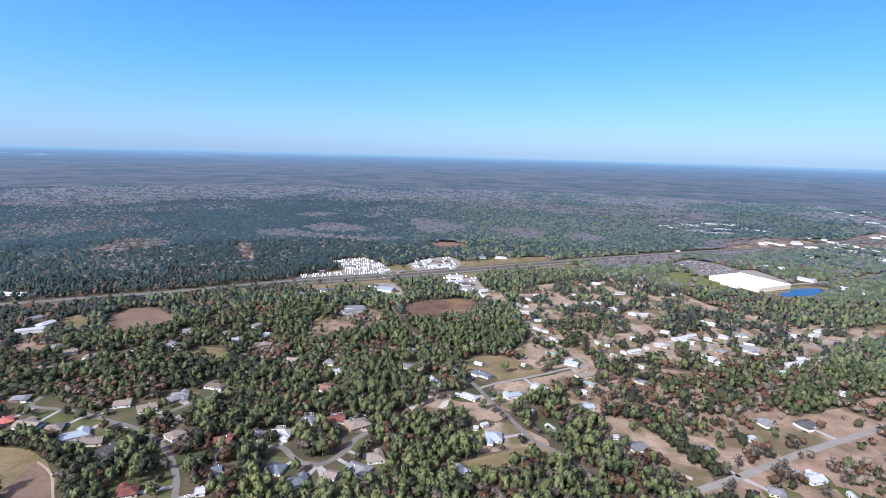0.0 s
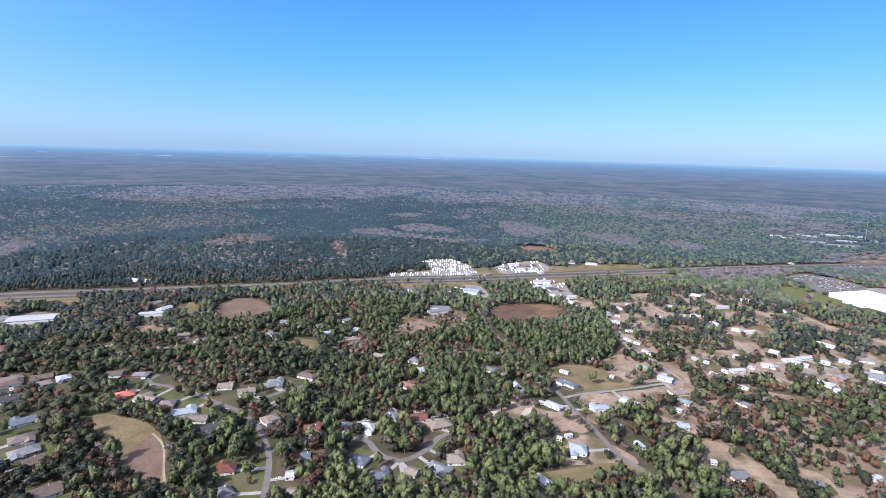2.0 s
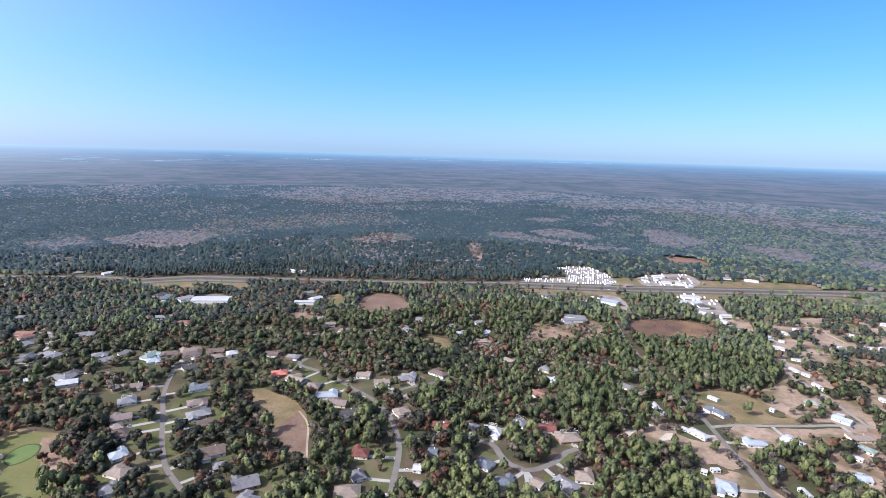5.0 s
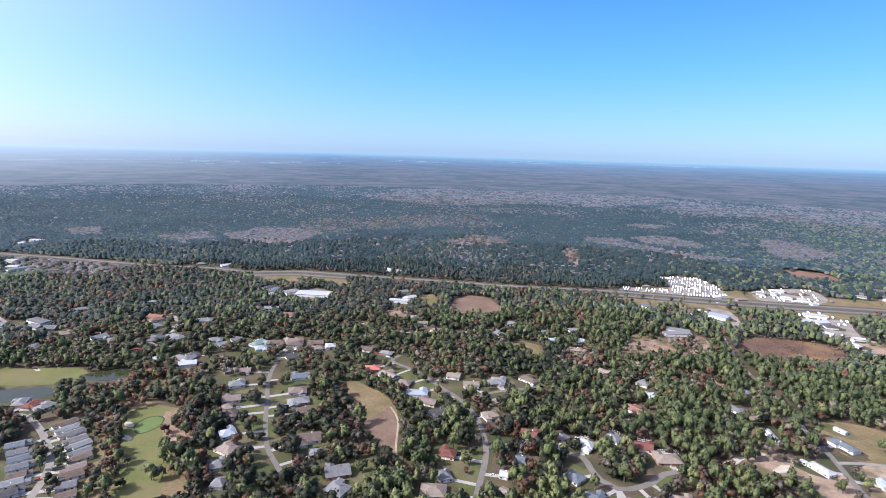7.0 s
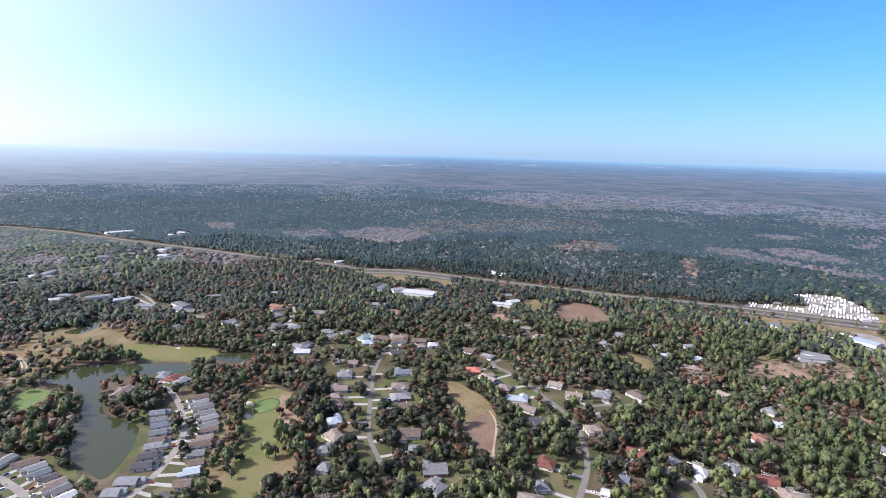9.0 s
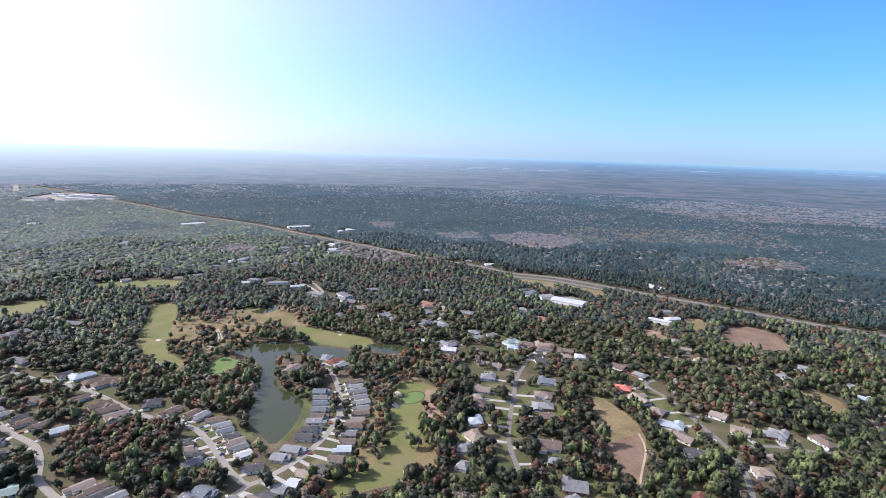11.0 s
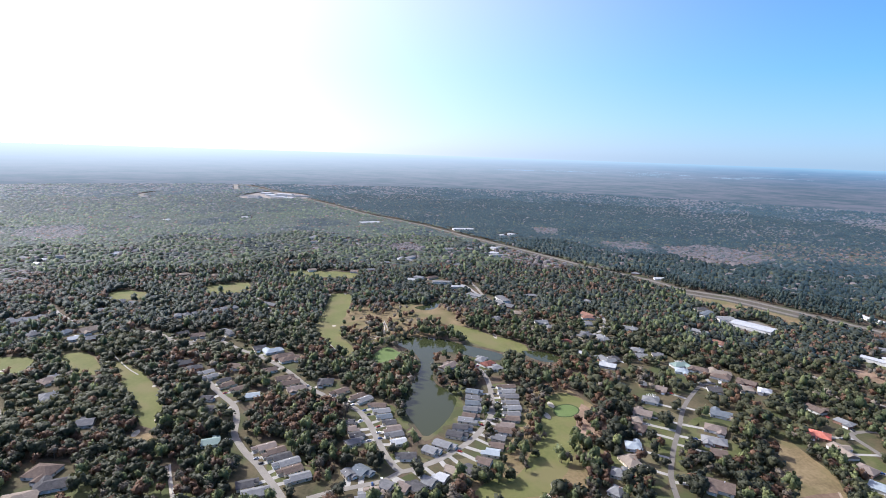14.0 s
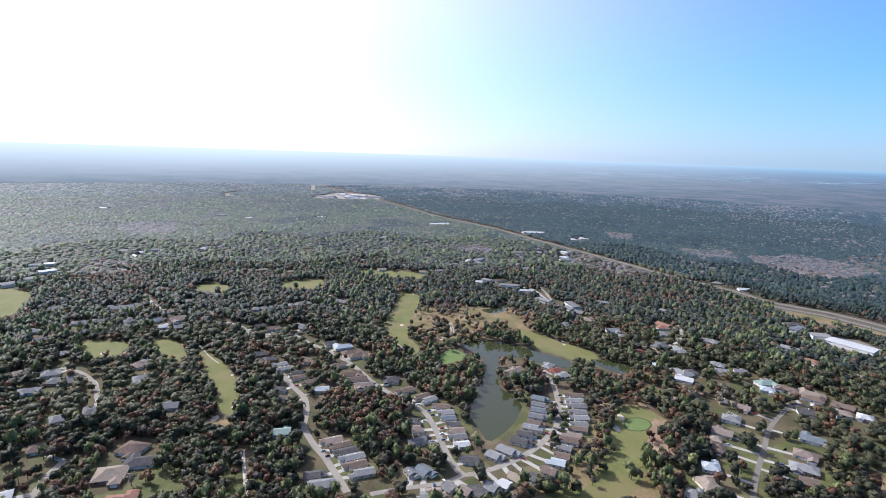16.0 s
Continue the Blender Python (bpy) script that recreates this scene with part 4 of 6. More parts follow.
WEST_FAR = [
    (-858, -243, 10, 14, 105, "k"), (-862, -231, 10, 14, 123, "g"), (-868, -219, 10, 14, 123, "g"), (-873, -207, 11, 14, 123, "k"),
    (-882, -193, 11, 14, 123, "k"), (-891, -181, 11, 14, 123, "g"), (-897, -168, 11, 14, 123, "k"), (-946, -356, 10, 14, 108, "g"),
    (-933, -335, 11, 14, 88, "k"), (-966, -313, 10, 13, 113, "k"), (-895, -367, 10, 14, 128, "k"), (-834, -370, 10, 14, 122, "t"),
    (-1134, -336, 20, 14, 137, "t"), (-1141, -313, 20, 14, 120, "t"), (-1130, -250, 15, 13, 132, "t"), (-1232, -176, 15, 13, 113, "k")]
WEST_FAR += [
    (-1174, -144, 14, 13, 112, "t")]
HOUSES += WEST_FAR
WEST_FURTHER = [
    (-1269, -115, 16, 13, 114, "k"), (-1173, -61, 17, 13, 108, "t"), (-1219, -10, 16, 13, 112, "k"), (-1158, 30, 16, 13, 89, "t"),
    (-1171, 65, 18, 13, 107, "k"), (-1249, 107, 18, 13, 111, "k"), (-1296, 146, 19, 13, 112, "w"), (-1317, 41, 16, 13, 117, "t"),
    (-1536, -80, 21, 13, 119, "k"), (-1568, 14, 22, 13, 119, "k"), (-1507, 44, 24, 13, 41, "k"), (-1327, -629, 17, 18, 114, "k"),
    (-1294, -645, 14, 15, 118, "w"), (-1377, -527, 15, 15, 121, "k"), (-1220, 269, 20, 13, 128, "k"), (-1428, 291, 24, 13, 70, "k")]
WEST_FURTHER += [
    (-1429, 351, 16, 13, 59, "k"), (-1662, -256, 19, 15, 129, "k")]
HOUSES += WEST_FURTHER
WEST_EDGE = [
    (-1129, -778, 20, 18, 113, "k"), (-1146, -757, 25, 20, 124, "w"), (-1079, -721, 30, 20, 140, "w"), (-974, -718, 27, 24, 148, "k"),
    (-1015, -710, 19, 20, 144, "k"), (-846, -459, 12, 13, 110, "k"), (-857, -443, 12, 13, 110, "k"), (-701, -476, 13, 14, 115, "g"),
    (-633, -307, 12, 14, 110, "k"), (-733, -506, 13, 13, 116, "k"), (-594, -429, 11, 14, 141, "t"), (-655, -418, 10, 13, 133, "k"),
    (-840, -550, 11, 13, 129, "k")]
HOUSES += WEST_EDGE
WEST_ROUND = [
    (-424, -208, 23, 14, 103, "d"), (-373, -197, 22, 15, 99, "o"), (-577, -370, 26, 16, 100, "g"), (-595, -393, 18, 13, 120, "k"),
    (-551, -387, 21, 13, 109, "k"), (-493, -320, 11, 15, 126, "k"), (-442, -304, 11, 14, 113, "b"), (-508, -298, 12, 13, 121, "g"),
    (-763, -346, 13, 13, 117, "w"), (-772, -470, 22, 13, 109, "k"), (-377, -283, 11, 15, 119, "w"), (-1077, 147, 26, 13, 74, "w"),
    (-1048, 206, 40, 13, 81, "k"), (-804, 630, 34, 14, 117, "s"), (-632, 408, 14, 13, 76, "k"), (-719, 366, 25, 13, 119, "g")]
WEST_ROUND += [
    (-454, 301, 15, 13, 48, "b"), (-580, 433, 15, 14, 59, "l"), (-524, 439, 16, 14, 66, "d"), (-523, 478, 16, 14, 65, "t")]
HOUSES += WEST_ROUND
NORTH_WOODS = [
    (-141, 862, 41, 13, 37, "k"), (-261, 962, 14, 13, 62, "k"), (-670, 554, 20, 13, 33, "o"), (-718, 558, 24, 13, 36, "k"),
    (-569, 479, 26, 13, 61, "t"), (-250, 736, 19, 12, 49, "w"), (-277, 778, 15, 11, 50, "k"), (-802, 409, 19, 14, 83, "o"),
    (-625, 350, 27, 14, 13, "k"), (-941, 359, 24, 13, 81, "k"), (-1299, 167, 41, 15, 144, "k")]
HOUSES += NORTH_WOODS
# ---- mesh helpers ----
def thing(name, verts, faces, mats, slots=None, smooth=False, normals=None):
    """One mesh object from arrays of corners and faces (all of one size, or a list of mixed ones)."""
    me = bpy.data.meshes.new(name)
    if isinstance(faces, np.ndarray):
        k = faces.shape[1]
        me.vertices.add(len(verts))
        me.vertices.foreach_set("co", np.asarray(verts, dtype=np.float32).ravel())
        me.loops.add(faces.size)
        me.loops.foreach_set("vertex_index", faces.astype(np.int32).ravel())
        me.polygons.add(len(faces))
        me.polygons.foreach_set("loop_start", np.arange(len(faces), dtype=np.int32) * k)
    else:
        me.from_pydata([tuple(v) for v in verts], [], [tuple(f) for f in faces])
    for m in mats:
        me.materials.append(MATS[m])
    if slots is not None:
        me.polygons.foreach_set("material_index", np.asarray(slots, dtype=np.int32))
    me.polygons.foreach_set("use_smooth", np.full(len(me.polygons), smooth, dtype=bool))
    me.update(calc_edges=True)
    if normals is not None:
        soft_normals = me.attributes.new("custom_normal", "FLOAT_VECTOR", "POINT")
        soft_normals.data.foreach_set("vector", np.asarray(normals, dtype=np.float32).ravel())
        me.update()
    else:
        me.validate()
    return new(name, me)


def under(ob, parent):
    ob.parent = parent
    return ob


def part(name, bm, mat, parent, label=""):
    me = bpy.data.meshes.new(name)
    bm.normal_update()
    bm.to_mesh(me)
    bm.free()
    me.materials.append(MATS[mat])
    return tagged(under(new(name, me), parent), label)


def box(bm, x0, x1, y0, y1, z0, z1):
    v = [bm.verts.new(p) for p in ((x0, y0, z0), (x1, y0, z0), (x1, y1, z0), (x0, y1, z0), (x0, y0, z1), (x1, y0, z1), (x1, y1, z1), (x0, y1, z1))]
    for f in ((0, 3, 2, 1), (4, 5, 6, 7), (0, 1, 5, 4), (1, 2, 6, 5), (2, 3, 7, 6), (3, 0, 4, 7)):
        bm.faces.new([v[i] for i in f])


def curve_through(points, closed, step):
    """Points along a smooth curve through the given ones, about step metres apart."""
    p = [np.array(q, float) for q in points]
    n, made = len(p), []
    for i in range(n if closed else n - 1):
        a, b = p[i], p[(i + 1) % n]
        before = p[i - 1] if closed or i else 2 * a - b
        after = p[(i + 2) % n] if closed or i + 2 < n else 2 * b - a
        k = max(1, int(np.hypot(*(b - a)) / step))
        for j in range(k):
            t = j / k
            made.append(0.5 * (2 * a + (b - before) * t + (2 * before - 5 * a + 4 * b - after) * t * t + (3 * a - before - 3 * b + after) * t ** 3))
    if not closed:
        made.append(p[-1])
    return np.array(made)


def inside(poly, x, y):
    poly = np.asarray(poly, float)
    hit = np.zeros(x.shape, bool)
    near = (x > poly[:, 0].min()) & (x < poly[:, 0].max()) & (y > poly[:, 1].min()) & (y < poly[:, 1].max())
    px, py = x[near], y[near]
    got = np.zeros(px.shape, bool)
    for (ax, ay), (bx, by) in zip(poly, np.roll(poly, -1, 0)):
        if ay != by:
            got ^= ((ay > py) != (by > py)) & (px < (bx - ax) * (py - ay) / (by - ay) + ax)
    hit[near] = got
    return hit


def near_line(line, reach, x, y):
    """Which points lie within reach of the line."""
    hit = np.zeros(x.shape, bool)
    for a, b in zip(line[:-1], line[1:]):
        close = (x > min(a[0], b[0]) - reach) & (x < max(a[0], b[0]) + reach) & (y > min(a[1], b[1]) - reach) & (y < max(a[1], b[1]) + reach)
        if not close.any():
            continue
        d = b - a
        t = np.clip(((x[close] - a[0]) * d[0] + (y[close] - a[1]) * d[1]) / max(d @ d, 1e-6), 0, 1)
        hit[close] |= np.hypot(x[close] - a[0] - t * d[0], y[close] - a[1] - t * d[1]) < reach
    return hit


def sheet(name, outline, z, mat, rough_edge=0.0):
    pts = outline.copy()
    if rough_edge:
        for i, (x, y) in enumerate(pts):
            pts[i] += rough_edge * np.array([noise.noise((x * 0.08, y * 0.08, 1)), noise.noise((x * 0.08, y * 0.08, 7))])
    bm = bmesh.new()
    face = bm.faces.new([bm.verts.new((x, y, z)) for x, y in pts])
    if face.calc_center_median() and face.normal.z < 0:
        face.normal_flip()
    bm.normal_update()
    if face.normal.z < 0:
        face.normal_flip()
    bmesh.ops.triangulate(bm, faces=bm.faces[:])
    me = bpy.data.meshes.new(name)
    bm.to_mesh(me)
    bm.free()
    me.materials.append(MATS[mat])
    return new(name, me)


def ribbon(name, line, width, z, mat, shift=0.0):
    """A paved strip with a small kerb edge on both sides."""
    d = np.gradient(line, axis=0)
    d /= np.maximum(np.hypot(d[:, 0], d[:, 1])[:, None], 1e-6)
    side = np.stack([-d[:, 1], d[:, 0]], 1)
    rows = []
    for off, h in ((-width / 2, 0.0), (-width / 2, z), (width / 2, z), (width / 2, 0.0)):
        p = line + side * (off + shift)
        rows.append(np.column_stack([p, np.full(len(p), h)]))
    n = len(line)
    verts = np.concatenate(rows)
    faces = np.array([(a * n + i + 1, a * n + i, (a + 1) * n + i, (a + 1) * n + i + 1) for a in range(3) for i in range(n - 1)])
    return thing(name, verts, faces[:, ::-1], [mat])


# ---- ground, backdrop ----
ring = [(0.0, 0.0)]
angles = np.linspace(0, 2 * np.pi, 129)[:-1]
radii = [120, 300, 700, 1400, 2600, 4000]
verts = [(0, 0, 0)] + [(r * np.cos(a), r * np.sin(a), 0) for r in radii for a in angles]
faces = [(0, 1 + i, 1 + (i + 1) % 128) for i in range(128)]
for k in range(len(radii) - 1):
    faces += [(1 + k * 128 + i, 1 + (k + 1) * 128 + i, 1 + (k + 1) * 128 + (i + 1) % 128, 1 + k * 128 + (i + 1) % 128) for i in range(128)]
tagged(thing("ground", verts, faces, ["forest_floor"]), "flat wooded coastal plain reaching to the horizon", "ground", kind="structure")

# the backdrop glows by itself, with haze painted into its colours
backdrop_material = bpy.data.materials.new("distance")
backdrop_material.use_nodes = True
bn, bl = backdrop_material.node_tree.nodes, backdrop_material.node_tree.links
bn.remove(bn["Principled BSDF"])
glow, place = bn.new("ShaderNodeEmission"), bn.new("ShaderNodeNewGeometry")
parts_xyz, stretch, streaks = bn.new("ShaderNodeSeparateXYZ"), bn.new("ShaderNodeVectorMath"), bn.new("ShaderNodeTexNoise")
stretch.operation = "MULTIPLY"
stretch.inputs[1].default_value = (0.0045, 0.0045, 0.1)
streaks.inputs["Scale"].default_value, streaks.inputs["Detail"].default_value = 1.0, 8
bl.new(place.outputs["Position"], parts_xyz.inputs[0])
bl.new(place.outputs["Position"], stretch.inputs[0])
bl.new(stretch.outputs[0], streaks.inputs["Vector"])
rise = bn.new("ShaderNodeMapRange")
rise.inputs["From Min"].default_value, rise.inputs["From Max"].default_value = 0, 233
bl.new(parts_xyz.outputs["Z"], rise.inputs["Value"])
fine_stretch, flecks, both_scales = bn.new("ShaderNodeVectorMath"), bn.new("ShaderNodeTexNoise"), bn.new("ShaderNodeMath")
fine_stretch.operation, fine_stretch.inputs[1].default_value = "MULTIPLY", (0.02, 0.02, 0.3)
flecks.inputs["Scale"].default_value, flecks.inputs["Detail"].default_value = 1.0, 5
both_scales.operation, both_scales.inputs[1].default_value = "MULTIPLY_ADD", 0.45
bl.new(place.outputs["Position"], fine_stretch.inputs[0])
bl.new(fine_stretch.outputs[0], flecks.inputs["Vector"])
bl.new(flecks.outputs["Fac"], both_scales.inputs[0])
bl.new(streaks.outputs["Fac"], both_scales.inputs[2])
sharper = bn.new("ShaderNodeMapRange")
sharper.inputs["From Min"].default_value, sharper.inputs["From Max"].default_value = 0.58, 0.86
bl.new(both_scales.outputs[0], sharper.inputs["Value"])
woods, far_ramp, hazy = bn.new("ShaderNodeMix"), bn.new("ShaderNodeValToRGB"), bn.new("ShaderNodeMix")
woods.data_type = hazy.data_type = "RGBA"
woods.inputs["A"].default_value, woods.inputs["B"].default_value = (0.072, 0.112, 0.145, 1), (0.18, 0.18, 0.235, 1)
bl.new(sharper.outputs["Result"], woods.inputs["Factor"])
# painted blue haze, thicker towards the top
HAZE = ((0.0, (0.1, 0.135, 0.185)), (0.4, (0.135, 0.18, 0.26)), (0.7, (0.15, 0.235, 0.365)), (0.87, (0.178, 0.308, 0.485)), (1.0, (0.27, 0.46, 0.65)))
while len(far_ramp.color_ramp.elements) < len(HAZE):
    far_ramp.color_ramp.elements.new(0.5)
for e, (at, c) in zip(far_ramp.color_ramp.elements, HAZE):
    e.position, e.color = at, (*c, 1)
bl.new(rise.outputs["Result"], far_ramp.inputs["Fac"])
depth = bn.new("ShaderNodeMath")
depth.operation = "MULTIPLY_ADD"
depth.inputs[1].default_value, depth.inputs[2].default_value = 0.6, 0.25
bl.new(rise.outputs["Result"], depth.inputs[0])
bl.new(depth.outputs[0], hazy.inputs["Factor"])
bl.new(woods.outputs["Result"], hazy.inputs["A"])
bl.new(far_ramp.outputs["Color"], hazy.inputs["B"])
# paler towards the sun: the bright haze there is painted on
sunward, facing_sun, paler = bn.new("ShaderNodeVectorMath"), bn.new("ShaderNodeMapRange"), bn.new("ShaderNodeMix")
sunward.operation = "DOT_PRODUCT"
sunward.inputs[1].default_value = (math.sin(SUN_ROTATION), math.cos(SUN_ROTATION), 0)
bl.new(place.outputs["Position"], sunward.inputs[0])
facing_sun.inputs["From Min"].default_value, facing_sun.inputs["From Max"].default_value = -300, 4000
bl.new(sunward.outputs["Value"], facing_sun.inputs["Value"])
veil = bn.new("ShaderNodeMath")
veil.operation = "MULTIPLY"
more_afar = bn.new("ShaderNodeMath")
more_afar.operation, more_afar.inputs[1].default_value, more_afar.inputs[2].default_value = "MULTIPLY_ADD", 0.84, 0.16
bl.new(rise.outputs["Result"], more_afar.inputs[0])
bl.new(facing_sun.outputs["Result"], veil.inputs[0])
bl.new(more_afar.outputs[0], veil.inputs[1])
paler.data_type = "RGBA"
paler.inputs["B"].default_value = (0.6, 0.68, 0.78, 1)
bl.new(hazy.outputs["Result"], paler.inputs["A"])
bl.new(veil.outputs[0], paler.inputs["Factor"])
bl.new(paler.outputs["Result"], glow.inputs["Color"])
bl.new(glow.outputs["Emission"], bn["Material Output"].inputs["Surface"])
MATS["distance"] = backdrop_material
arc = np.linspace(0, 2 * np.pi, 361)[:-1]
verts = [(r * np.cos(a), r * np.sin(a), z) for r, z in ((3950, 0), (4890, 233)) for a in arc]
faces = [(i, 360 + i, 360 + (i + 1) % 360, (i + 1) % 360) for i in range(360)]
tagged(thing("backdrop", verts, faces, ["distance"], smooth=True), "glowing backdrop of distant woods and coast, blue haze painted in", "backdrop", kind="structure")

# the bay and its creeks, far off, their brightness put in as glow
bay_material = bpy.data.materials.new("glowing_bay_water")
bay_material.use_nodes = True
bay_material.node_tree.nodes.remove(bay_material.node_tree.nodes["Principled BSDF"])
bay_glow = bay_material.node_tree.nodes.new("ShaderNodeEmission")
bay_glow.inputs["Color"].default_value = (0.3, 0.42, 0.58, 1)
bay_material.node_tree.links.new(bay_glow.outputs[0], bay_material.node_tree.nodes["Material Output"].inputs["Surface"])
MATS["glowing_bay_water"] = bay_material
bay_dice = random.Random(7)
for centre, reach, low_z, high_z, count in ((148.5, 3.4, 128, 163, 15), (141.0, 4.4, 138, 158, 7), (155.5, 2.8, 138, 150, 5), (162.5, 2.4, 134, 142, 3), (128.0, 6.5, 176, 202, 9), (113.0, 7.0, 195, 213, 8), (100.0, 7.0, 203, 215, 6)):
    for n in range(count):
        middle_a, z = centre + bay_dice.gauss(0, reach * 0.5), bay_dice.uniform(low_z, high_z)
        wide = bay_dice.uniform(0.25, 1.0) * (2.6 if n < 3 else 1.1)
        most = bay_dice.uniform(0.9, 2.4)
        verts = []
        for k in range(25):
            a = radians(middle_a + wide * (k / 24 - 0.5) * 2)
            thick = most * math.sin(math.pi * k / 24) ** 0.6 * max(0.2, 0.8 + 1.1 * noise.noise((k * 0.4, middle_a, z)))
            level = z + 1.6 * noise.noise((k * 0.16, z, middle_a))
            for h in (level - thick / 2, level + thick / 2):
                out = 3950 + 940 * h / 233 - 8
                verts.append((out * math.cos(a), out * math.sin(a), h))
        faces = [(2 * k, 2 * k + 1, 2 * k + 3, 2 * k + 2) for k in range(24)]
        tagged(thing("distant_water", verts, faces, ["glowing_bay_water"]), "self-lit pale blue strip of bay water near the horizon", "water", kind="structure")

# ---- clearings, water, streets ----
LAYER = {"rough_east": 0.069, "yard": 0.02, "dirt_lot": 0.03, "scrub": 0.025, "dry_grass": 0.045, "soil": 0.06, "lawn": 0.055, "fairway": 0.065, "collar": 0.073, "green": 0.08, "sand": 0.08, "gravel": 0.07, "asphalt_light": 0.07, "asphalt": 0.075}
COVER_WORDS = {"yard": "worn house yards of thin grass and leaf litter", "dirt_lot": "bare tan dirt lot with dry grass", "scrub": "reddish brown scrub ground under bare trees", "dry_grass": "dry tan winter grass clearing",
               "soil": "bare brown soil field", "sand": "patch of bare white sand", "lawn": "olive green mown lawn", "fairway": "pale green golf fairway turf", "collar": "darker mown collar round a putting green", "green": "bright green golf putting turf", "gravel": "pale gravel sales yard",
               "asphalt_light": "worn grey asphalt lot", "asphalt": "dark asphalt parking lot", "marsh": "dark brown dried marsh", "red_soil": "reddish cleared soil", "meadow": "green wet meadow"}
clearings = []
for i, (name, cover, pts) in enumerate(CLEARINGS):
    outline = curve_through(pts, True, 3 if cover in ("green", "collar") else 12)
    clearings.append((cover, outline))
    tagged(sheet(name, outline, LAYER.get(name, LAYER.get(cover, 0.05)) + 0.0004 * i, cover, 0.5 if cover in ("green", "collar") else 5.0), COVER_WORDS[cover], "clearing", kind="structure")
waters = []
for name, pts in WATERS:
    outline = curve_through(pts, True, 6)
    waters.append(outline)
    blue = name == "basin"
    tagged(sheet(name, outline, 0.12, "blue_water" if blue else "pond_water", 1.5), "deep blue retention basin water" if blue else "still olive brown pond water", "water", kind="structure")
for x, y, a, b in BUNKERS:
    a, b = a * 0.8, b * 0.8
    ring = np.array([(x + a * (1 + 0.25 * noise.noise((x, y, 3 * np.cos(u)))) * np.cos(u), y + b * (1 + 0.25 * noise.noise((y, x, 3 * np.sin(u)))) * np.sin(u)) for u in np.linspace(0, 2 * np.pi, 25)[:-1]])
    tagged(sheet("sand_bunker", ring, 0.1, "sand"), "pale sand bunker on the golf course", "bunker", kind="structure")
streets = []
PAVE_WORDS = {"asphalt": "grey asphalt residential street", "asphalt_light": "worn pale asphalt street", "dirt": "unpaved sandy lane", "concrete": "pale concrete drive", "sand": "narrow sandy path"}
for i, (name, width, pave, pts) in enumerate(STREETS):
    line = curve_through(pts, False, 8)
    width *= 0.76 if width < 9 and name != "county_road" else 1
    streets.append((line, width))
    tagged(ribbon(name, line, width, 0.13 + 0.003 * (i % 7), pave), PAVE_WORDS[pave], "road", kind="structure")
# the divided highway runs straight across the plain
HIGHWAY = curve_through([(1720, 1985), (1226, 1721), (906, 1592), (500, 1424), (171, 1269), (-91, 1143), (-290, 1060), (-405, 998), (-490, 950), (-589, 906), (-694, 856), (-806, 805), (-905, 755), (-965, 690),
                         (-1053, 662), (-1193, 583), (-1380, 505), (-1608, 401), (-1755, 338), (-1926, 265), (-2079, 173), (-2253, 68), (-2553, -57), (-2871, -211), (-3476, -498), (-4200, -850)], False, 30)
tagged(ribbon("verge", HIGHWAY, 60, 0.1, "verge_grass"), "wide dry grass verge of the highway", "verge", kind="structure")
for shift in (-15, 15):
    tagged(ribbon("highway", HIGHWAY, 11, 0.16, "asphalt", shift), "two-lane asphalt carriageway of a divided highway", "road", kind="structure")


# the open yards round the houses
yard_dice = random.Random(23)
patches = {"lawn": [], "yard": [], "dirt_lot": []}
for i, (hx, hy, L, W, ang, colour) in enumerate(HOUSES):
    away_from = math.hypot(hx, hy)
    if away_from > 1700:
        continue
    trailer = hx > 150
    cover = yard_dice.choice(("lawn", "dirt_lot", "dirt_lot") if trailer else ("lawn", "yard", "yard"))
    turn, reach = radians(ang), yard_dice.uniform(4, 10)
    ox, oy = yard_dice.uniform(-5, 5), yard_dice.uniform(-5, 5)
    outline = []
    for k in range(18):
        u = k * 2 * math.pi / 18
        far_out = 1 + 0.35 * noise.noise((hx * 0.1 + 2 * math.cos(u), hy * 0.1 + 2 * math.sin(u), 3.0))
        px, py = (L / 2 + reach) * far_out * math.cos(u), (W / 2 + reach) * far_out * math.sin(u)
        outline.append((hx + ox + px * math.cos(turn) - py * math.sin(turn), hy + oy + px * math.sin(turn) + py * math.cos(turn), 0.085 + 0.00005 * i))
    patches[cover].append(outline)
for cover, outlines in patches.items():
    verts = np.array(outlines).reshape(-1, 3)
    faces = [tuple(range(n * 18, n * 18 + 18)) for n in range(len(outlines))]
    bm = bmesh.new()
    corners = [bm.verts.new(v) for v in verts]
    for f in faces:
        bm.faces.new([corners[k] for k in f])
    bmesh.ops.triangulate(bm, faces=bm.faces[:])
    me = bpy.data.meshes.new("yard_grass")
    bm.to_mesh(me)
    bm.free()
    me.materials.append(MATS[cover])
    tagged(new("yard_grass" if cover != "dirt_lot" else "yard_dirt", me), {"lawn": "mown olive lawns round the houses", "yard": "thin worn grass and leaf litter round the houses", "dirt_lot": "bare sandy yards round the mobile homes"}[cover], "yard", kind="stuff")
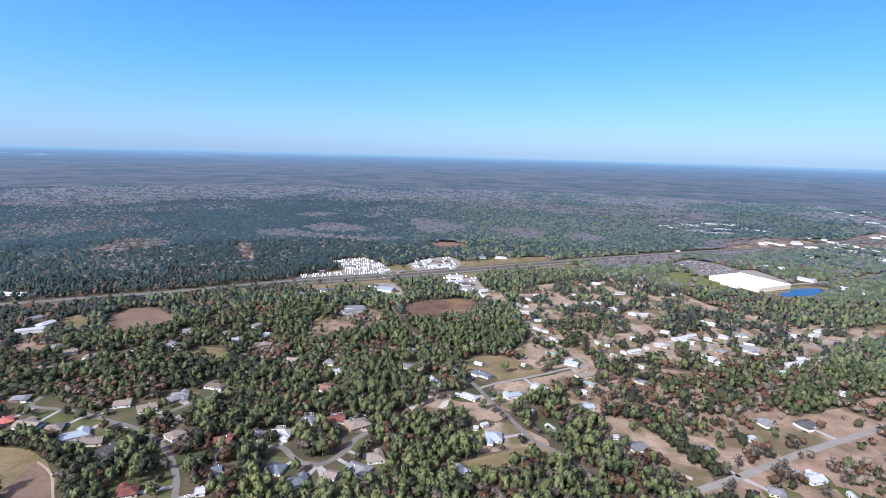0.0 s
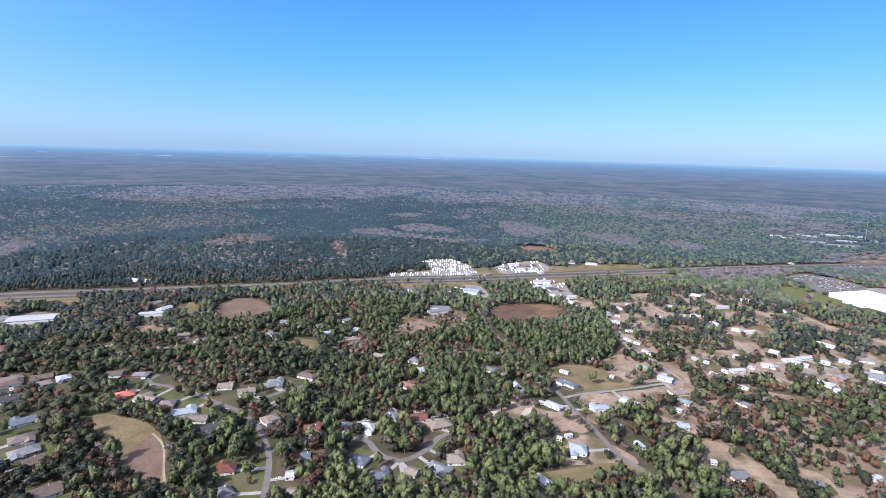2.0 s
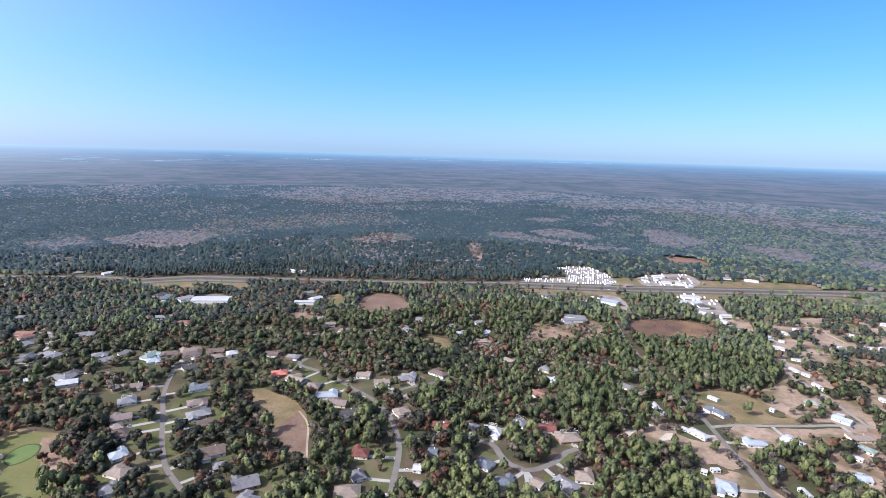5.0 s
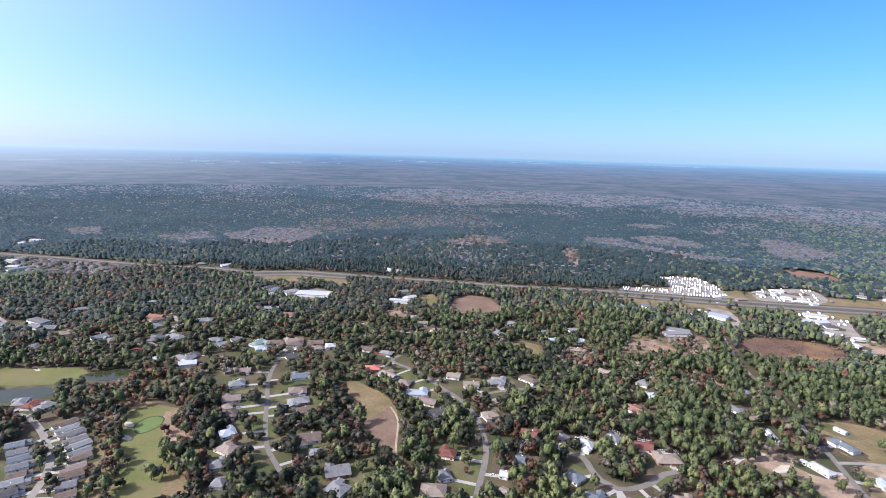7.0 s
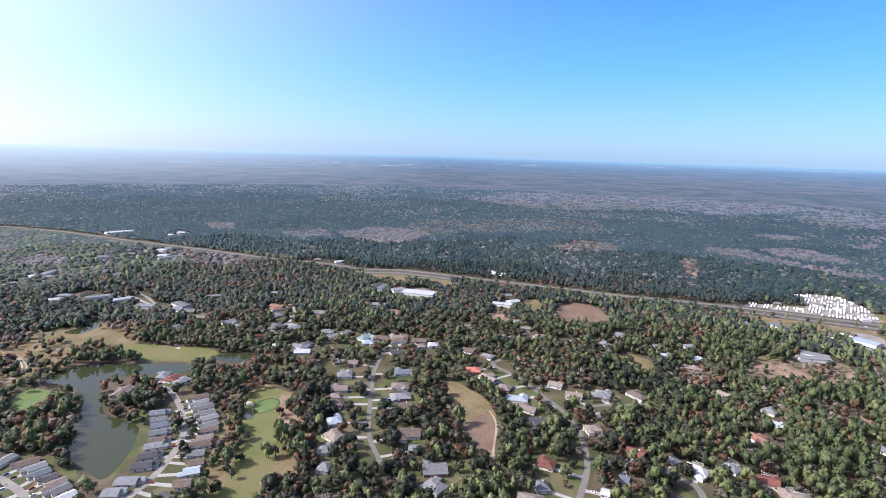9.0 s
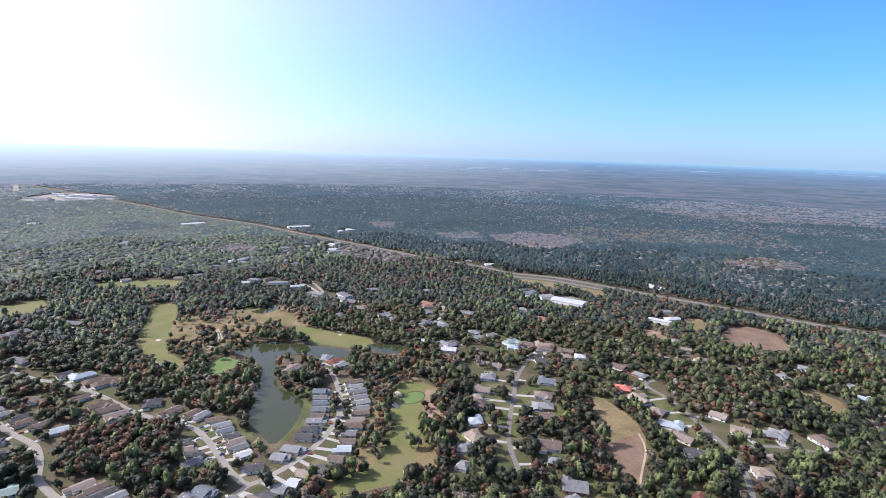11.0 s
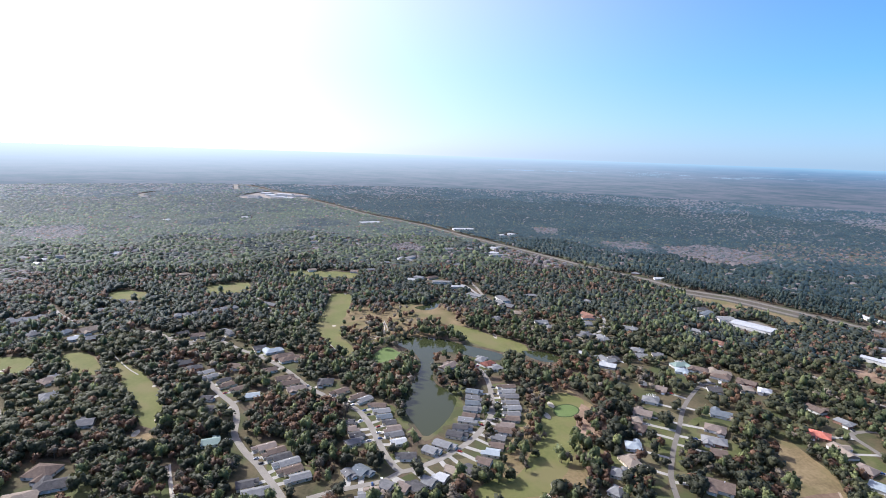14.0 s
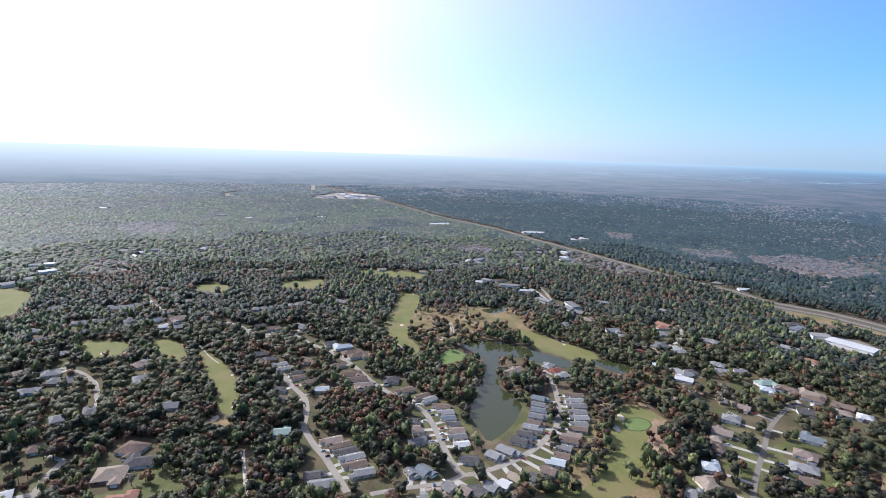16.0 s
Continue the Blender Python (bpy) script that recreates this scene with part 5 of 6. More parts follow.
# ---- buildings ----
def roof_mesh(bm, L, W, z, rise, over, hip, thick=0.25):
    """A gable or hip roof with an overhang and a fascia."""
    a, b = L / 2 + over, W / 2 + over
    inset = min(b, a * 0.8) if hip else 0.0
    low = [(-a, -b), (a, -b), (a, b), (-a, b)]
    base = [bm.verts.new((x, y, z - thick)) for x, y in low]
    edge = [bm.verts.new((x, y, z)) for x, y in low]
    r0, r1 = bm.verts.new((-a + inset, 0, z + rise)), bm.verts.new((a - inset, 0, z + rise))
    bm.faces.new(base[::-1])
    for i in range(4):
        bm.faces.new((base[i], base[(i + 1) % 4], edge[(i + 1) % 4], edge[i]))
    bm.faces.new((edge[0], edge[1], r1, r0))
    bm.faces.new((edge[2], edge[3], r0, r1))
    bm.faces.new((edge[1], edge[2], r1))
    bm.faces.new((edge[3], edge[0], r0))


def opening(name, parent, x, y, z, wide, high, facing, mat, depth=0.08):
    """A pane or door leaf standing a little proud of the wall that faces along x or y."""
    bm = bmesh.new()
    if facing[0]:
        box(bm, x - depth, x + depth, y - wide / 2, y + wide / 2, z, z + high)
    else:
        box(bm, x - wide / 2, x + wide / 2, y - depth, y + depth, z, z + high)
    return part(name, bm, mat, parent)


WALLS = ["stucco_white", "stucco_cream", "stucco_cream", "brick_wall", "stucco_white"]
dice = random.Random(11)


def building(x, y, L, W, angle, colour):
    far = math.hypot(x, y)
    if W <= 7.8 and colour in "wkl" and L < 26:
        kind = "mobile_home"
    elif max(L, W) > 30 or far > 1700 or (W > 15 and colour in "wkl" and far > 900):
        kind = "commercial_building"
    else:
        kind = "house"
    if kind == "mobile_home":
        L, W = L * 0.72, W * 0.76
    tall = {"mobile_home": 2.7, "house": 2.9, "commercial_building": 5.0}[kind]
    villa = (x, y) == CULDESAC[0][:2]
    if villa:
        kind, tall, L, W = "house", 3.6, 19, 13
    wall = "stucco_white" if villa or kind != "house" or colour in "wl" else WALLS[dice.randrange(5)]
    bm = bmesh.new()
    box(bm, -L / 2, L / 2, -W / 2, W / 2, 0, tall)
    wing = kind == "house" and far < 900 and L > 11 and W > 9
    side = 1 if dice.random() < 0.5 else -1
    if wing:
        wl_, ww = L * 0.36, W * 0.32
        wx = side * L * 0.27
        sy = -1 if dice.random() < 0.6 or villa else 1
        box(bm, wx - wl_ / 2, wx + wl_ / 2, min(sy * (W / 2 - 0.01), sy * (W / 2 + ww)), max(sy * (W / 2 - 0.01), sy * (W / 2 + ww)), 0, tall)
    me = bpy.data.meshes.new(kind)
    bm.normal_update()
    bm.to_mesh(me)
    bm.free()
    me.materials.append(MATS[wall])
    ob = new(kind, me)
    words = {"mobile_home": "long low mobile home", "house": "broad white stucco house" if villa else "single-storey suburban house", "commercial_building": "low commercial building"}[kind]
    tagged(ob, f"{words} with a {ROOF_WORDS[colour]} roof", "house" if kind == "house" else "building", {"house": "houses of the suburb", "mobile_home": "mobile homes on the lots", "commercial_building": "roadside buildings"}[kind])
    ob.matrix_world = pose(x, y, 0, 0, 0, angle)
    mat = ROOFS[colour][0]
    bm = bmesh.new()
    if kind == "commercial_building":
        roof_mesh(bm, L, W, tall + 0.25, W * 0.06, 0.4, False)
    elif kind == "mobile_home":
        roof_mesh(bm, L, W, tall + 0.2, 0.7, 0.25, False, 0.15)
    else:
        roof_mesh(bm, L, W, tall + 0.25, W * (0.3 if villa else 0.21), 0.6, dice.random() < 0.6 or villa)
    part("roof", bm, mat, ob)
    if wing:
        bm = bmesh.new()
        roof_mesh(bm, ww + W * 0.5, wl_, tall + 0.25, wl_ * 0.22, 0.55, dice.random() < 0.5)
        bm.transform(pose(wx, sy * (W / 2 + ww / 2 - W * 0.25), 0.02, 0, 0, 90))
        part("wing_roof", bm, mat, ob)
        opening("garage_door", ob, wx, sy * (W / 2 + ww), 0.05, min(4.8, wl_ * 0.8), 2.2, (0, 1), "trim_white")
    if far < 950:
        count = 3 if L > 10 else 2
        if far > 650:
            count = 1
        for sy2 in (-1, 1):
            for i in range(count):
                wx2 = (i + 0.5) / count * L - L / 2
                if wing and sy2 == sy and abs(wx2 - wx) < wl_ / 2 + 1:
                    continue
                if kind == "house" and i == 1 and sy2 == -1:
                    opening("door", ob, wx2, sy2 * W / 2, 0.05, 1.0, 2.1, (0, 1), "trim_white")
                else:
                    opening("window", ob, wx2, sy2 * W / 2, 0.9, 1.6, 1.2, (0, 1), "window_glass")
        if far < 560:
            for sx in (-1, 1):
                opening("window", ob, sx * L / 2, 0, 0.9, 1.5, 1.2, (1, 0), "window_glass")
    if kind == "house" and far < 900 and dice.random() < 0.5:
        bm = bmesh.new()
        box(bm, L * 0.12, L * 0.12 + 0.8, W * 0.12, W * 0.12 + 0.6, tall, tall + W * 0.21 + 0.7)
        part("chimney", bm, "trim_white" if dice.random() < 0.5 else "brick_wall", ob)
    return ob


def row_house(x, y, L, W, angle, colour):
    """A narrow gabled house of a planned row, its garage towards the street."""
    d = np.hypot(paved[:, 0] - x, paved[:, 1] - y)
    b = paved[int(d.argmin())]
    c, s = math.cos(radians(angle)), math.sin(radians(angle))
    if (b[0] - x) * c + (b[1] - y) * s < 0:
        angle += 180
    tall = 2.8
    wall = dice.choice(("stucco_white", "stucco_cream", "stucco_cream"))
    bm = bmesh.new()
    box(bm, -L / 2, L * 0.28, -W / 2, W / 2, 0, tall)
    g = W * 0.56
    side = dice.choice((-1, 1))
    y0 = side * (W / 2 - g / 2)
    box(bm, L * 0.28 + 0.004, L / 2, y0 - g / 2, y0 + g / 2, 0, tall - 0.35)
    me = bpy.data.meshes.new("row_house")
    bm.normal_update()
    bm.to_mesh(me)
    bm.free()
    me.materials.append(MATS[wall])
    ob = new("row_house", me)
    ob.matrix_world = pose(x, y, 0, 0, 0, angle)
    tagged(ob, f"narrow gabled row house with a {ROOF_WORDS[colour]} roof", "house", "row houses")
    bm = bmesh.new()
    roof_mesh(bm, L * 0.78, W, tall + 0.22, W * 0.17, 0.35, False)
    bm.transform(pose(-L * 0.11, 0, 0))
    part("roof", bm, ROOFS[colour][0], ob)
    bm = bmesh.new()
    roof_mesh(bm, L * 0.26, g, tall - 0.12, g * 0.2, 0.3, False)
    bm.transform(pose(L * 0.39, y0, 0))
    part("garage_roof", bm, ROOFS[colour][0], ob)
    opening("garage_door", ob, L / 2, y0, 0.05, min(4.6, g * 0.8), 2.1, (1, 0), "trim_white")
    opening("door", ob, L * 0.28, -y0 * 1.1, 0.05, 1.0, 2.1, (1, 0), "trim_white")
    for sy in (-1, 1):
        for k in ((-0.3, 0.05) if math.hypot(x, y) < 520 else (-0.1,)):
            opening("window", ob, L * k, sy * W / 2, 0.9, 1.3, 1.2, (0, 1), "window_glass")
    if dice.random() < 0.5:
        bm = bmesh.new()
        zr = tall + 0.22 + W * 0.17 * 0.5
        box(bm, -L * 0.15 - 0.35, -L * 0.15 + 0.35, -W * 0.27, -W * 0.27 + 0.5, zr - 0.25, zr + 0.22)
        part("skylight", bm, "trim_white", ob)
    return ob


paved = np.concatenate([line for (line, width), s in zip(streets, STREETS) if s[2] in ("asphalt", "asphalt_light", "concrete")])
ROWS = CRESCENT_INNER + CRESCENT_OUTER + TERRACE_SOUTH + LAKE_ROW + WEST_TERRACE
for h in HOUSES:
    if h in ROWS:
        row_house(*h)
    else:
        building(*h)


def big_store():
    ob = new("superstore", None)
    ob.matrix_world = pose(690, 1148, 0, 0, 0, 25)
    tagged(ob, "huge flat white-roofed superstore beside its car park", "store")
    bm = bmesh.new()
    box(bm, -52, 52, -60, 60, 0, 8)
    part("wall", bm, "stucco_cream", ob)
    bm = bmesh.new()
    box(bm, -52.4, 52.4, -60.4, 60.4, 8, 8.5)
    part("roof", bm, "roof_membrane", ob)
    bm = bmesh.new()
    for x0, x1, y0, y1 in ((-52.4, 52.4, -60.4, -59.8), (-52.4, 52.4, 59.8, 60.4), (-52.4, -51.8, -59.8, 59.8), (51.8, 52.4, -59.8, 59.8)):
        box(bm, x0, x1, y0, y1, 8.5, 9.4)
    part("parapet", bm, "trim_white", ob)
    for i in range(3):
        for j in range(4):
            bm = bmesh.new()
            u, v = -36 + i * 31 + 5 * (j % 2), -44 + j * 27 + 4 * (i % 2)
            box(bm, u, u + 2.6, v, v + 1.8, 8.5, 9.7)
            part("roof_unit", bm, "steel", ob)
    bm = bmesh.new()
    box(bm, -66, -52, -20, 20, 0, 6)
    part("entrance_wing", bm, "stucco_white", ob)


big_store()

# ---- trees ----
gen = np.random.default_rng(5)
ICO = np.array([(0, 0, 1)] + [(0.894 * np.cos(a), 0.894 * np.sin(a), 0.447) for a in np.arange(5) * 2 * np.pi / 5] + [(0.894 * np.cos(a), 0.894 * np.sin(a), -0.447) for a in np.arange(5) * 2 * np.pi / 5 + np.pi / 5] + [(0, 0, -1)])
ICO_FACES = np.array([(0, 1 + i, 1 + (i + 1) % 5) for i in range(5)] + [(1 + i, 6 + i, 1 + (i + 1) % 5) for i in range(5)] + [(1 + (i + 1) % 5, 6 + i, 6 + (i + 1) % 5) for i in range(5)] + [(11, 6 + (i + 1) % 5, 6 + i) for i in range(5)])
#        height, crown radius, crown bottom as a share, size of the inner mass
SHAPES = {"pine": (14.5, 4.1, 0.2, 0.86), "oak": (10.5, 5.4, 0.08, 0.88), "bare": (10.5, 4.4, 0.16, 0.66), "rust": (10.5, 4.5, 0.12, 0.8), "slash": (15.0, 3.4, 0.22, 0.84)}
LEAVES = {"pine": "pine_needles", "oak": "oak_leaves", "bare": "bare_twigs", "rust": "rust_leaves", "slash": "hazed_pine_needles"}


def crown(kind, clumps, size, lobes):
    """Corners and triangles of an uneven crown: a few domed masses wrapped in tilted leaf clumps."""
    height, radius, low, inner = SHAPES[kind]
    mid, half = height * (1 + low) / 2, height * (1 - low) / 2
    centres = [np.array([0, 0, 0.12 if lobes > 1 else 0])]
    for k in range(lobes - 1):
        a = k * 2.4 + gen.random()
        out_by = gen.uniform(0.38, 0.56)
        centres.append(np.array([out_by * np.cos(a), out_by * np.sin(a), gen.uniform(-0.35, 0.3)]))
    verts, faces, round_lobe, at = [], [], [], 0
    share = {1: 0.85, 2: 0.72, 3: 0.62}.get(lobes, 0.54)
    for c in centres:
        v = ICO[:11] * gen.uniform(0.78, 1.15, (11, 1)) * share * inner * gen.uniform(0.85, 1.1)
        v[6:, 2] -= 0.28
        v[6:, :2] *= 0.86
        verts.append(v + c)
        round_lobe.append(v)
        faces.append(ICO_FACES[:15] + at)
        at += 11
    for k in range(clumps):
        c = centres[k % len(centres)]
        d = gen.normal(size=3)
        d[2] = abs(d[2]) * (1 if gen.random() < 0.75 else -0.7)
        d /= np.linalg.norm(d)
        p = c + d * share * gen.uniform(0.8, 1.18)
        tilt = d + gen.normal(size=3) * 0.55
        tilt /= np.linalg.norm(tilt)
        u = np.cross(tilt, (0.3, 0.1, 1.0))
        u /= np.linalg.norm(u)
        w = np.cross(tilt, u)
        s = size * gen.uniform(0.7, 1.35)
        if kind == "bare":
            w = w * 0.45
        q = np.array([p + u * s * gen.uniform(0.7, 1.2), p + w * s * gen.uniform(0.6, 1.1) - tilt * s * 0.25, p - u * s * gen.uniform(0.7, 1.2), p - w * s * gen.uniform(0.6, 1.1) - tilt * s * 0.25])
        verts.append(q)
        round_lobe.append(q - c)
        faces.append(np.array([(0, 1, 2), (0, 2, 3)]) + at)
        at += 4
    v = np.concatenate(verts) * (radius, radius, half) + (0, 0, mid)
    if kind in ("pine", "slash"):
        squeeze = np.clip(1.04 - (0.3 if kind == "pine" else 0.55) * (v[:, 2] - mid) / half, 0.45, 1.25)
        v[:, :2] *= squeeze[:, None]
    out = (v - (0, 0, mid - half * 0.2)) / (radius, radius, half * 1.05)
    lobe = np.concatenate(round_lobe)
    out = out * 0.7 + 0.9 * lobe / np.maximum(np.linalg.norm(lobe, axis=1), 0.05)[:, None]
    out += gen.normal(0, 0.24, out.shape)
    return v, np.concatenate(faces), out / np.linalg.norm(out, axis=1)[:, None]


def stem(kind, sides, limbs):
    height, radius, low, _ = SHAPES[kind]
    verts, faces = [], []

    def tube(a, b, ra, rb):
        a, b = np.array(a, float), np.array(b, float)
        d = (b - a) / np.linalg.norm(b - a)
        u = np.cross(d, (0.3, 0.9, 0.1))
        u /= np.linalg.norm(u)
        w, at = np.cross(d, u), len(verts)
        for p, r in ((a, ra), (b, rb)):
            verts.extend(p + r * (np.cos(t) * u + np.sin(t) * w) for t in np.arange(sides) * 2 * np.pi / sides)
        for i in range(sides):
            j = (i + 1) % sides
            faces.extend([(at + i, at + j, at + sides + j), (at + i, at + sides + j, at + sides + i)])

    tube((0, 0, 0), (0.15, 0.1, height * 0.45), 0.38, 0.25)
    tube((0.15, 0.1, height * 0.45), (0, 0.2, height * 0.9), 0.25, 0.06)
    for k in range(limbs):
        a, z = k * 2.4, height * (low + 0.08 + 0.09 * k)
        tube((0.1, 0.1, z), (np.cos(a) * radius * 0.75, np.sin(a) * radius * 0.75, z + height * 0.16), 0.14, 0.04)
    verts = np.array(verts)
    out = verts * (1, 1, 0) + (0.01, 0, 0.001)
    return verts, np.array(faces), out / np.linalg.norm(out, axis=1)[:, None]


# where they grow
FIRST, LAST = radians(42), radians(226)


def uneven(x, y, r):
    """Distances that waver, so that no ring of woods ends on a circle."""
    return np.where((r > 420) & (r < 3600), r * np.array([1 + 0.11 * noise.noise((a * 0.004, b * 0.004, 21.0)) + 0.05 * noise.noise((a * 0.02, b * 0.02, 23.0)) for a, b in zip(x, y)]), r)


def spots(r0, r1, step):
    g = np.arange(-r1 * 1.18, r1 * 1.18, step)
    x, y = np.meshgrid(g, g)
    x, y = x.ravel() + gen.uniform(-0.45, 0.45, x.size) * step, y.ravel() + gen.uniform(-0.45, 0.45, y.size) * step
    r, a = np.hypot(x, y), np.arctan2(y, x) % (2 * np.pi)
    keep = (r > r0 * 0.83) & (r < r1 * 1.18) & (a > FIRST) & (a < LAST)
    x, y, r = x[keep], y[keep], r[keep]
    band = uneven(x, y, r)
    keep = (band > r0) & (band < r1) & (r > 290) & (r < 3935)
    return x[keep], y[keep]


GROWTH = {"yard": 0.85, "dirt_lot": 0.09, "sand": 0.0, "scrub": 0.36, "dry_grass": 0.025, "soil": 0.0, "lawn": 0.2, "fairway": 0.02, "green": 0.0, "collar": 0.0, "gravel": 0.0, "asphalt_light": 0.0, "asphalt": 0.0, "marsh": 0.0, "red_soil": 0.03, "meadow": 0.06}
GROUND_NAMES = {"brush_ground": 0.6, "trailer_ground": 0.52, "rough_pines": 0.4, "rough_south": 0.34, "rough_east": 0.4}


def blocked(x, y, gap, paving=True):
    """Points on water, paving and under roofs."""
    no = np.zeros(x.shape, bool)
    for w in waters:
        no |= inside(w, x, y)
    if paving:
        for (line, width), street in zip(streets, STREETS):
            no |= near_line(line, width / 2 + gap + (1.5 if street[2] == "dirt" else -1), x, y)
    if paving:
        no |= near_line(HIGHWAY, 27, x, y)
    for hx, hy, L, W, ang, _ in HOUSES:
        c, s = math.cos(radians(ang)), math.sin(radians(ang))
        dx, dy = x - hx, y - hy
        room = gap + (12 if math.hypot(hx, hy) > 1700 else 0)
        no |= (np.abs(dx * c + dy * s) < L / 2 + room) & (np.abs(dy * c - dx * s) < W / 2 + room)
    c, s = math.cos(radians(25)), math.sin(radians(25))
    no |= (np.abs((x - 690) * c + (y - 1148) * s) < 70) & (np.abs((y - 1148) * c - (x - 690) * s) < 66)
    return no


def grow(x, y, open_sides=True):
    """Thins the spots by what covers the ground and picks a kind for each."""
    odds = np.ones(x.shape)
    cover = np.full(x.shape, "", dtype="U14")
    for (name, ground, _), (_, outline) in sorted(zip(CLEARINGS, clearings), key=lambda e: LAYER.get(e[0][0], LAYER.get(e[0][1], 0.05))):
        hit = inside(outline, x, y)
        odds[hit] = GROUND_NAMES.get(name, GROWTH[ground])
        cover[hit] = name if name in GROUND_NAMES else ground
    lived = np.zeros(x.shape, bool)
    for hx, hy, L, W, ang, _c in HOUSES:
        lived |= np.hypot(x - hx, y - hy) < max(L, W) / 2 + 9
    for (line, width), street in zip(streets, STREETS):
        if street[2] in ("asphalt", "asphalt_light") and street[0] not in ("county_road", "lane_south"):
            lived |= near_line(line, width / 2 + 11, x, y)
    odds[lived] *= 0.5
    gaps = np.array([noise.noise((a * 0.007, b * 0.007, 2.5)) for a, b in zip(x, y)])
    odds *= np.clip(1.25 + 1.0 * gaps, 0.7, 1)
    groves = np.array([noise.noise((a * 0.03, b * 0.03, 6.5)) for a, b in zip(x, y)])
    sparse = lived | (odds < 0.6)
    odds[sparse] *= np.clip(0.9 + 2.6 * groves[sparse], 0.05, 2.2)
    no = blocked(x, y, 3.0)
    if open_sides:
        r = np.hypot(x, y)
        for share, chance in ((0.2, 1.0), (0.4, 0.94), (0.65, 0.78), (0.95, 0.5), (1.2, 0.25)):
            reach = share * 10 * r / HEIGHT
            hidden = blocked(x + x / r * reach, y + y / r * reach, -1.0, False)
            no |= hidden & (gen.random(x.shape) < chance)
        for share, chance in ((0.3, 0.8), (0.6, 0.55), (0.95, 0.3)):
            reach = share * 10 * r / HEIGHT
            no |= blocked(x + x / r * reach, y + y / r * reach, 0.0) & ~near_line(HIGHWAY, 140, x, y) & (gen.random(x.shape) < chance)
        for share, chance in ((0.3, 0.9), (0.65, 0.75), (1.0, 0.5)):
            sx, sy = x * (1 + share * 10 / HEIGHT), y * (1 + share * 10 / HEIGHT)
            turf = np.zeros(x.shape, bool)
            for ground, outline in clearings:
                if ground in ("fairway", "green", "soil", "marsh"):
                    turf |= inside(outline, sx, sy)
            no |= turf & (gen.random(x.shape) < chance)
        for share in (0.25, 0.5, 0.75, 1.0):
            shore = np.zeros(x.shape, bool)
            for w in waters:
                shore |= inside(w, x * (1 + share * 11 / HEIGHT), y * (1 + share * 11 / HEIGHT))
            no |= shore & (gen.random(x.shape) < 0.93)
    keep = ~no & (gen.random(x.shape) < odds)
    x, y, cover = x[keep], y[keep], cover[keep]
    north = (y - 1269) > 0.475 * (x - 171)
    wave = np.array([noise.noise((a * 0.004, b * 0.004, 0.5)) for a, b in zip(x, y)])
    fine = np.array([noise.noise((a * 0.015, b * 0.015, 4.5)) for a, b in zip(x, y)])
    east = np.clip((x + 150) / 500, 0, 1)
    u = gen.random(x.shape)
    west = np.clip((-x - 100) / 400, 0, 1) * ~north
    bare = np.clip(0.07 + 0.08 * wave + 0.22 * fine + 0.22 * east * ~north - 0.02 * west, 0.02, 0.6)
    rust = np.clip(0.1 + 0.1 * west + 0.1 * east + 0.25 * fine, 0.02, 0.5)
    pine = np.clip(0.2 + 0.4 * wave + 0.68 * np.clip((x + 330) / 260, 0, 1), 0.06, 0.88)
    bearing = np.arctan2(y, x)
    out = np.clip((np.hypot(x, y) - 1900) / 1500, 0, 1)
    streak = np.array([0.6 * noise.noise((a * 0.0022, b * 0.0022, 9.0)) + 0.5 * noise.noise((a * 0.006, b * 0.006, 3.0)) for a, b in zip(x, y)])
    patchy = np.array([noise.noise((a * 0.014, b * 0.014, 13.0)) for a, b in zip(x, y)])
    dry = np.clip((2.9 - np.where(bearing < 0, bearing + 2 * np.pi, bearing)) / 0.8, 0.15 + 0.7 * np.clip((np.hypot(x, y) - 2700) / 1200, 0, 1), 1)
    swampy = np.clip(out * 0.62 + 1.5 * streak * (0.3 + out) + 0.5 * patchy * (0.2 + out), 0, 0.92) * dry
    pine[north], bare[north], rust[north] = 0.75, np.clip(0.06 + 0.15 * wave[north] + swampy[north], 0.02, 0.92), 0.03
    bare = np.where(~north & (np.hypot(x, y) > 1900), np.clip(bare + 0.6 * swampy, 0, 0.9), bare)
    rust *= np.where(np.hypot(x, y) > 1250, 0.3, np.where(np.hypot(x, y) > 700, 0.65, 1.0))
    for name, b, r_, p in (("scrub", 0.5, 0.25, 0.15), ("brush_ground", 0.22, 0.2, 0.4), ("rough_pines", 0.25, 0.5, 0.2), ("trailer_ground", 0.18, 0.07, 0.3), ("rough_south", 0.1, 0.35, 0.3), ("rough_east", 0.3, 0.3, 0.25)):
        at = cover == name
        bare[at], rust[at], pine[at] = b, r_, p
    ragged = [np.clip(np.hypot(x, y) / 60, 10, 60) * np.array([noise.noise((a * 0.011, b * 0.011, z)) for a, b in zip(x, y)]) for z in (11.5, 17.5)]
    for kind, outline in SWAMPS:
        hit = inside(curve_through(outline, True, 30), x + ragged[0], y + ragged[1])
        bare[hit], rust[hit], pine[hit] = (0.8, 0.1, 0.02) if kind == "bare" else (0.4, 0.3, 0.03)
        if kind == "rust" and np.hypot(*np.mean(outline, 0)) > 1600:
            bare[hit], rust[hit], pine[hit] = 0.2, 0.22, 0.5
        elif np.hypot(*np.mean(outline, 0)) > 2300:
            bare[hit] = np.clip(0.62 + 1.1 * patchy[hit], 0.2, 0.95)
    kinds = np.where(u < bare, 2, np.where(u < bare + rust, 3, np.where(u < bare + rust + pine * (1 - bare - rust), 0, 1)))
    # northern pines take the hazed colour; paler ones eastward imitate front-lit woods
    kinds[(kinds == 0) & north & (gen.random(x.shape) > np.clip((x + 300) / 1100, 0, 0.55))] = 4
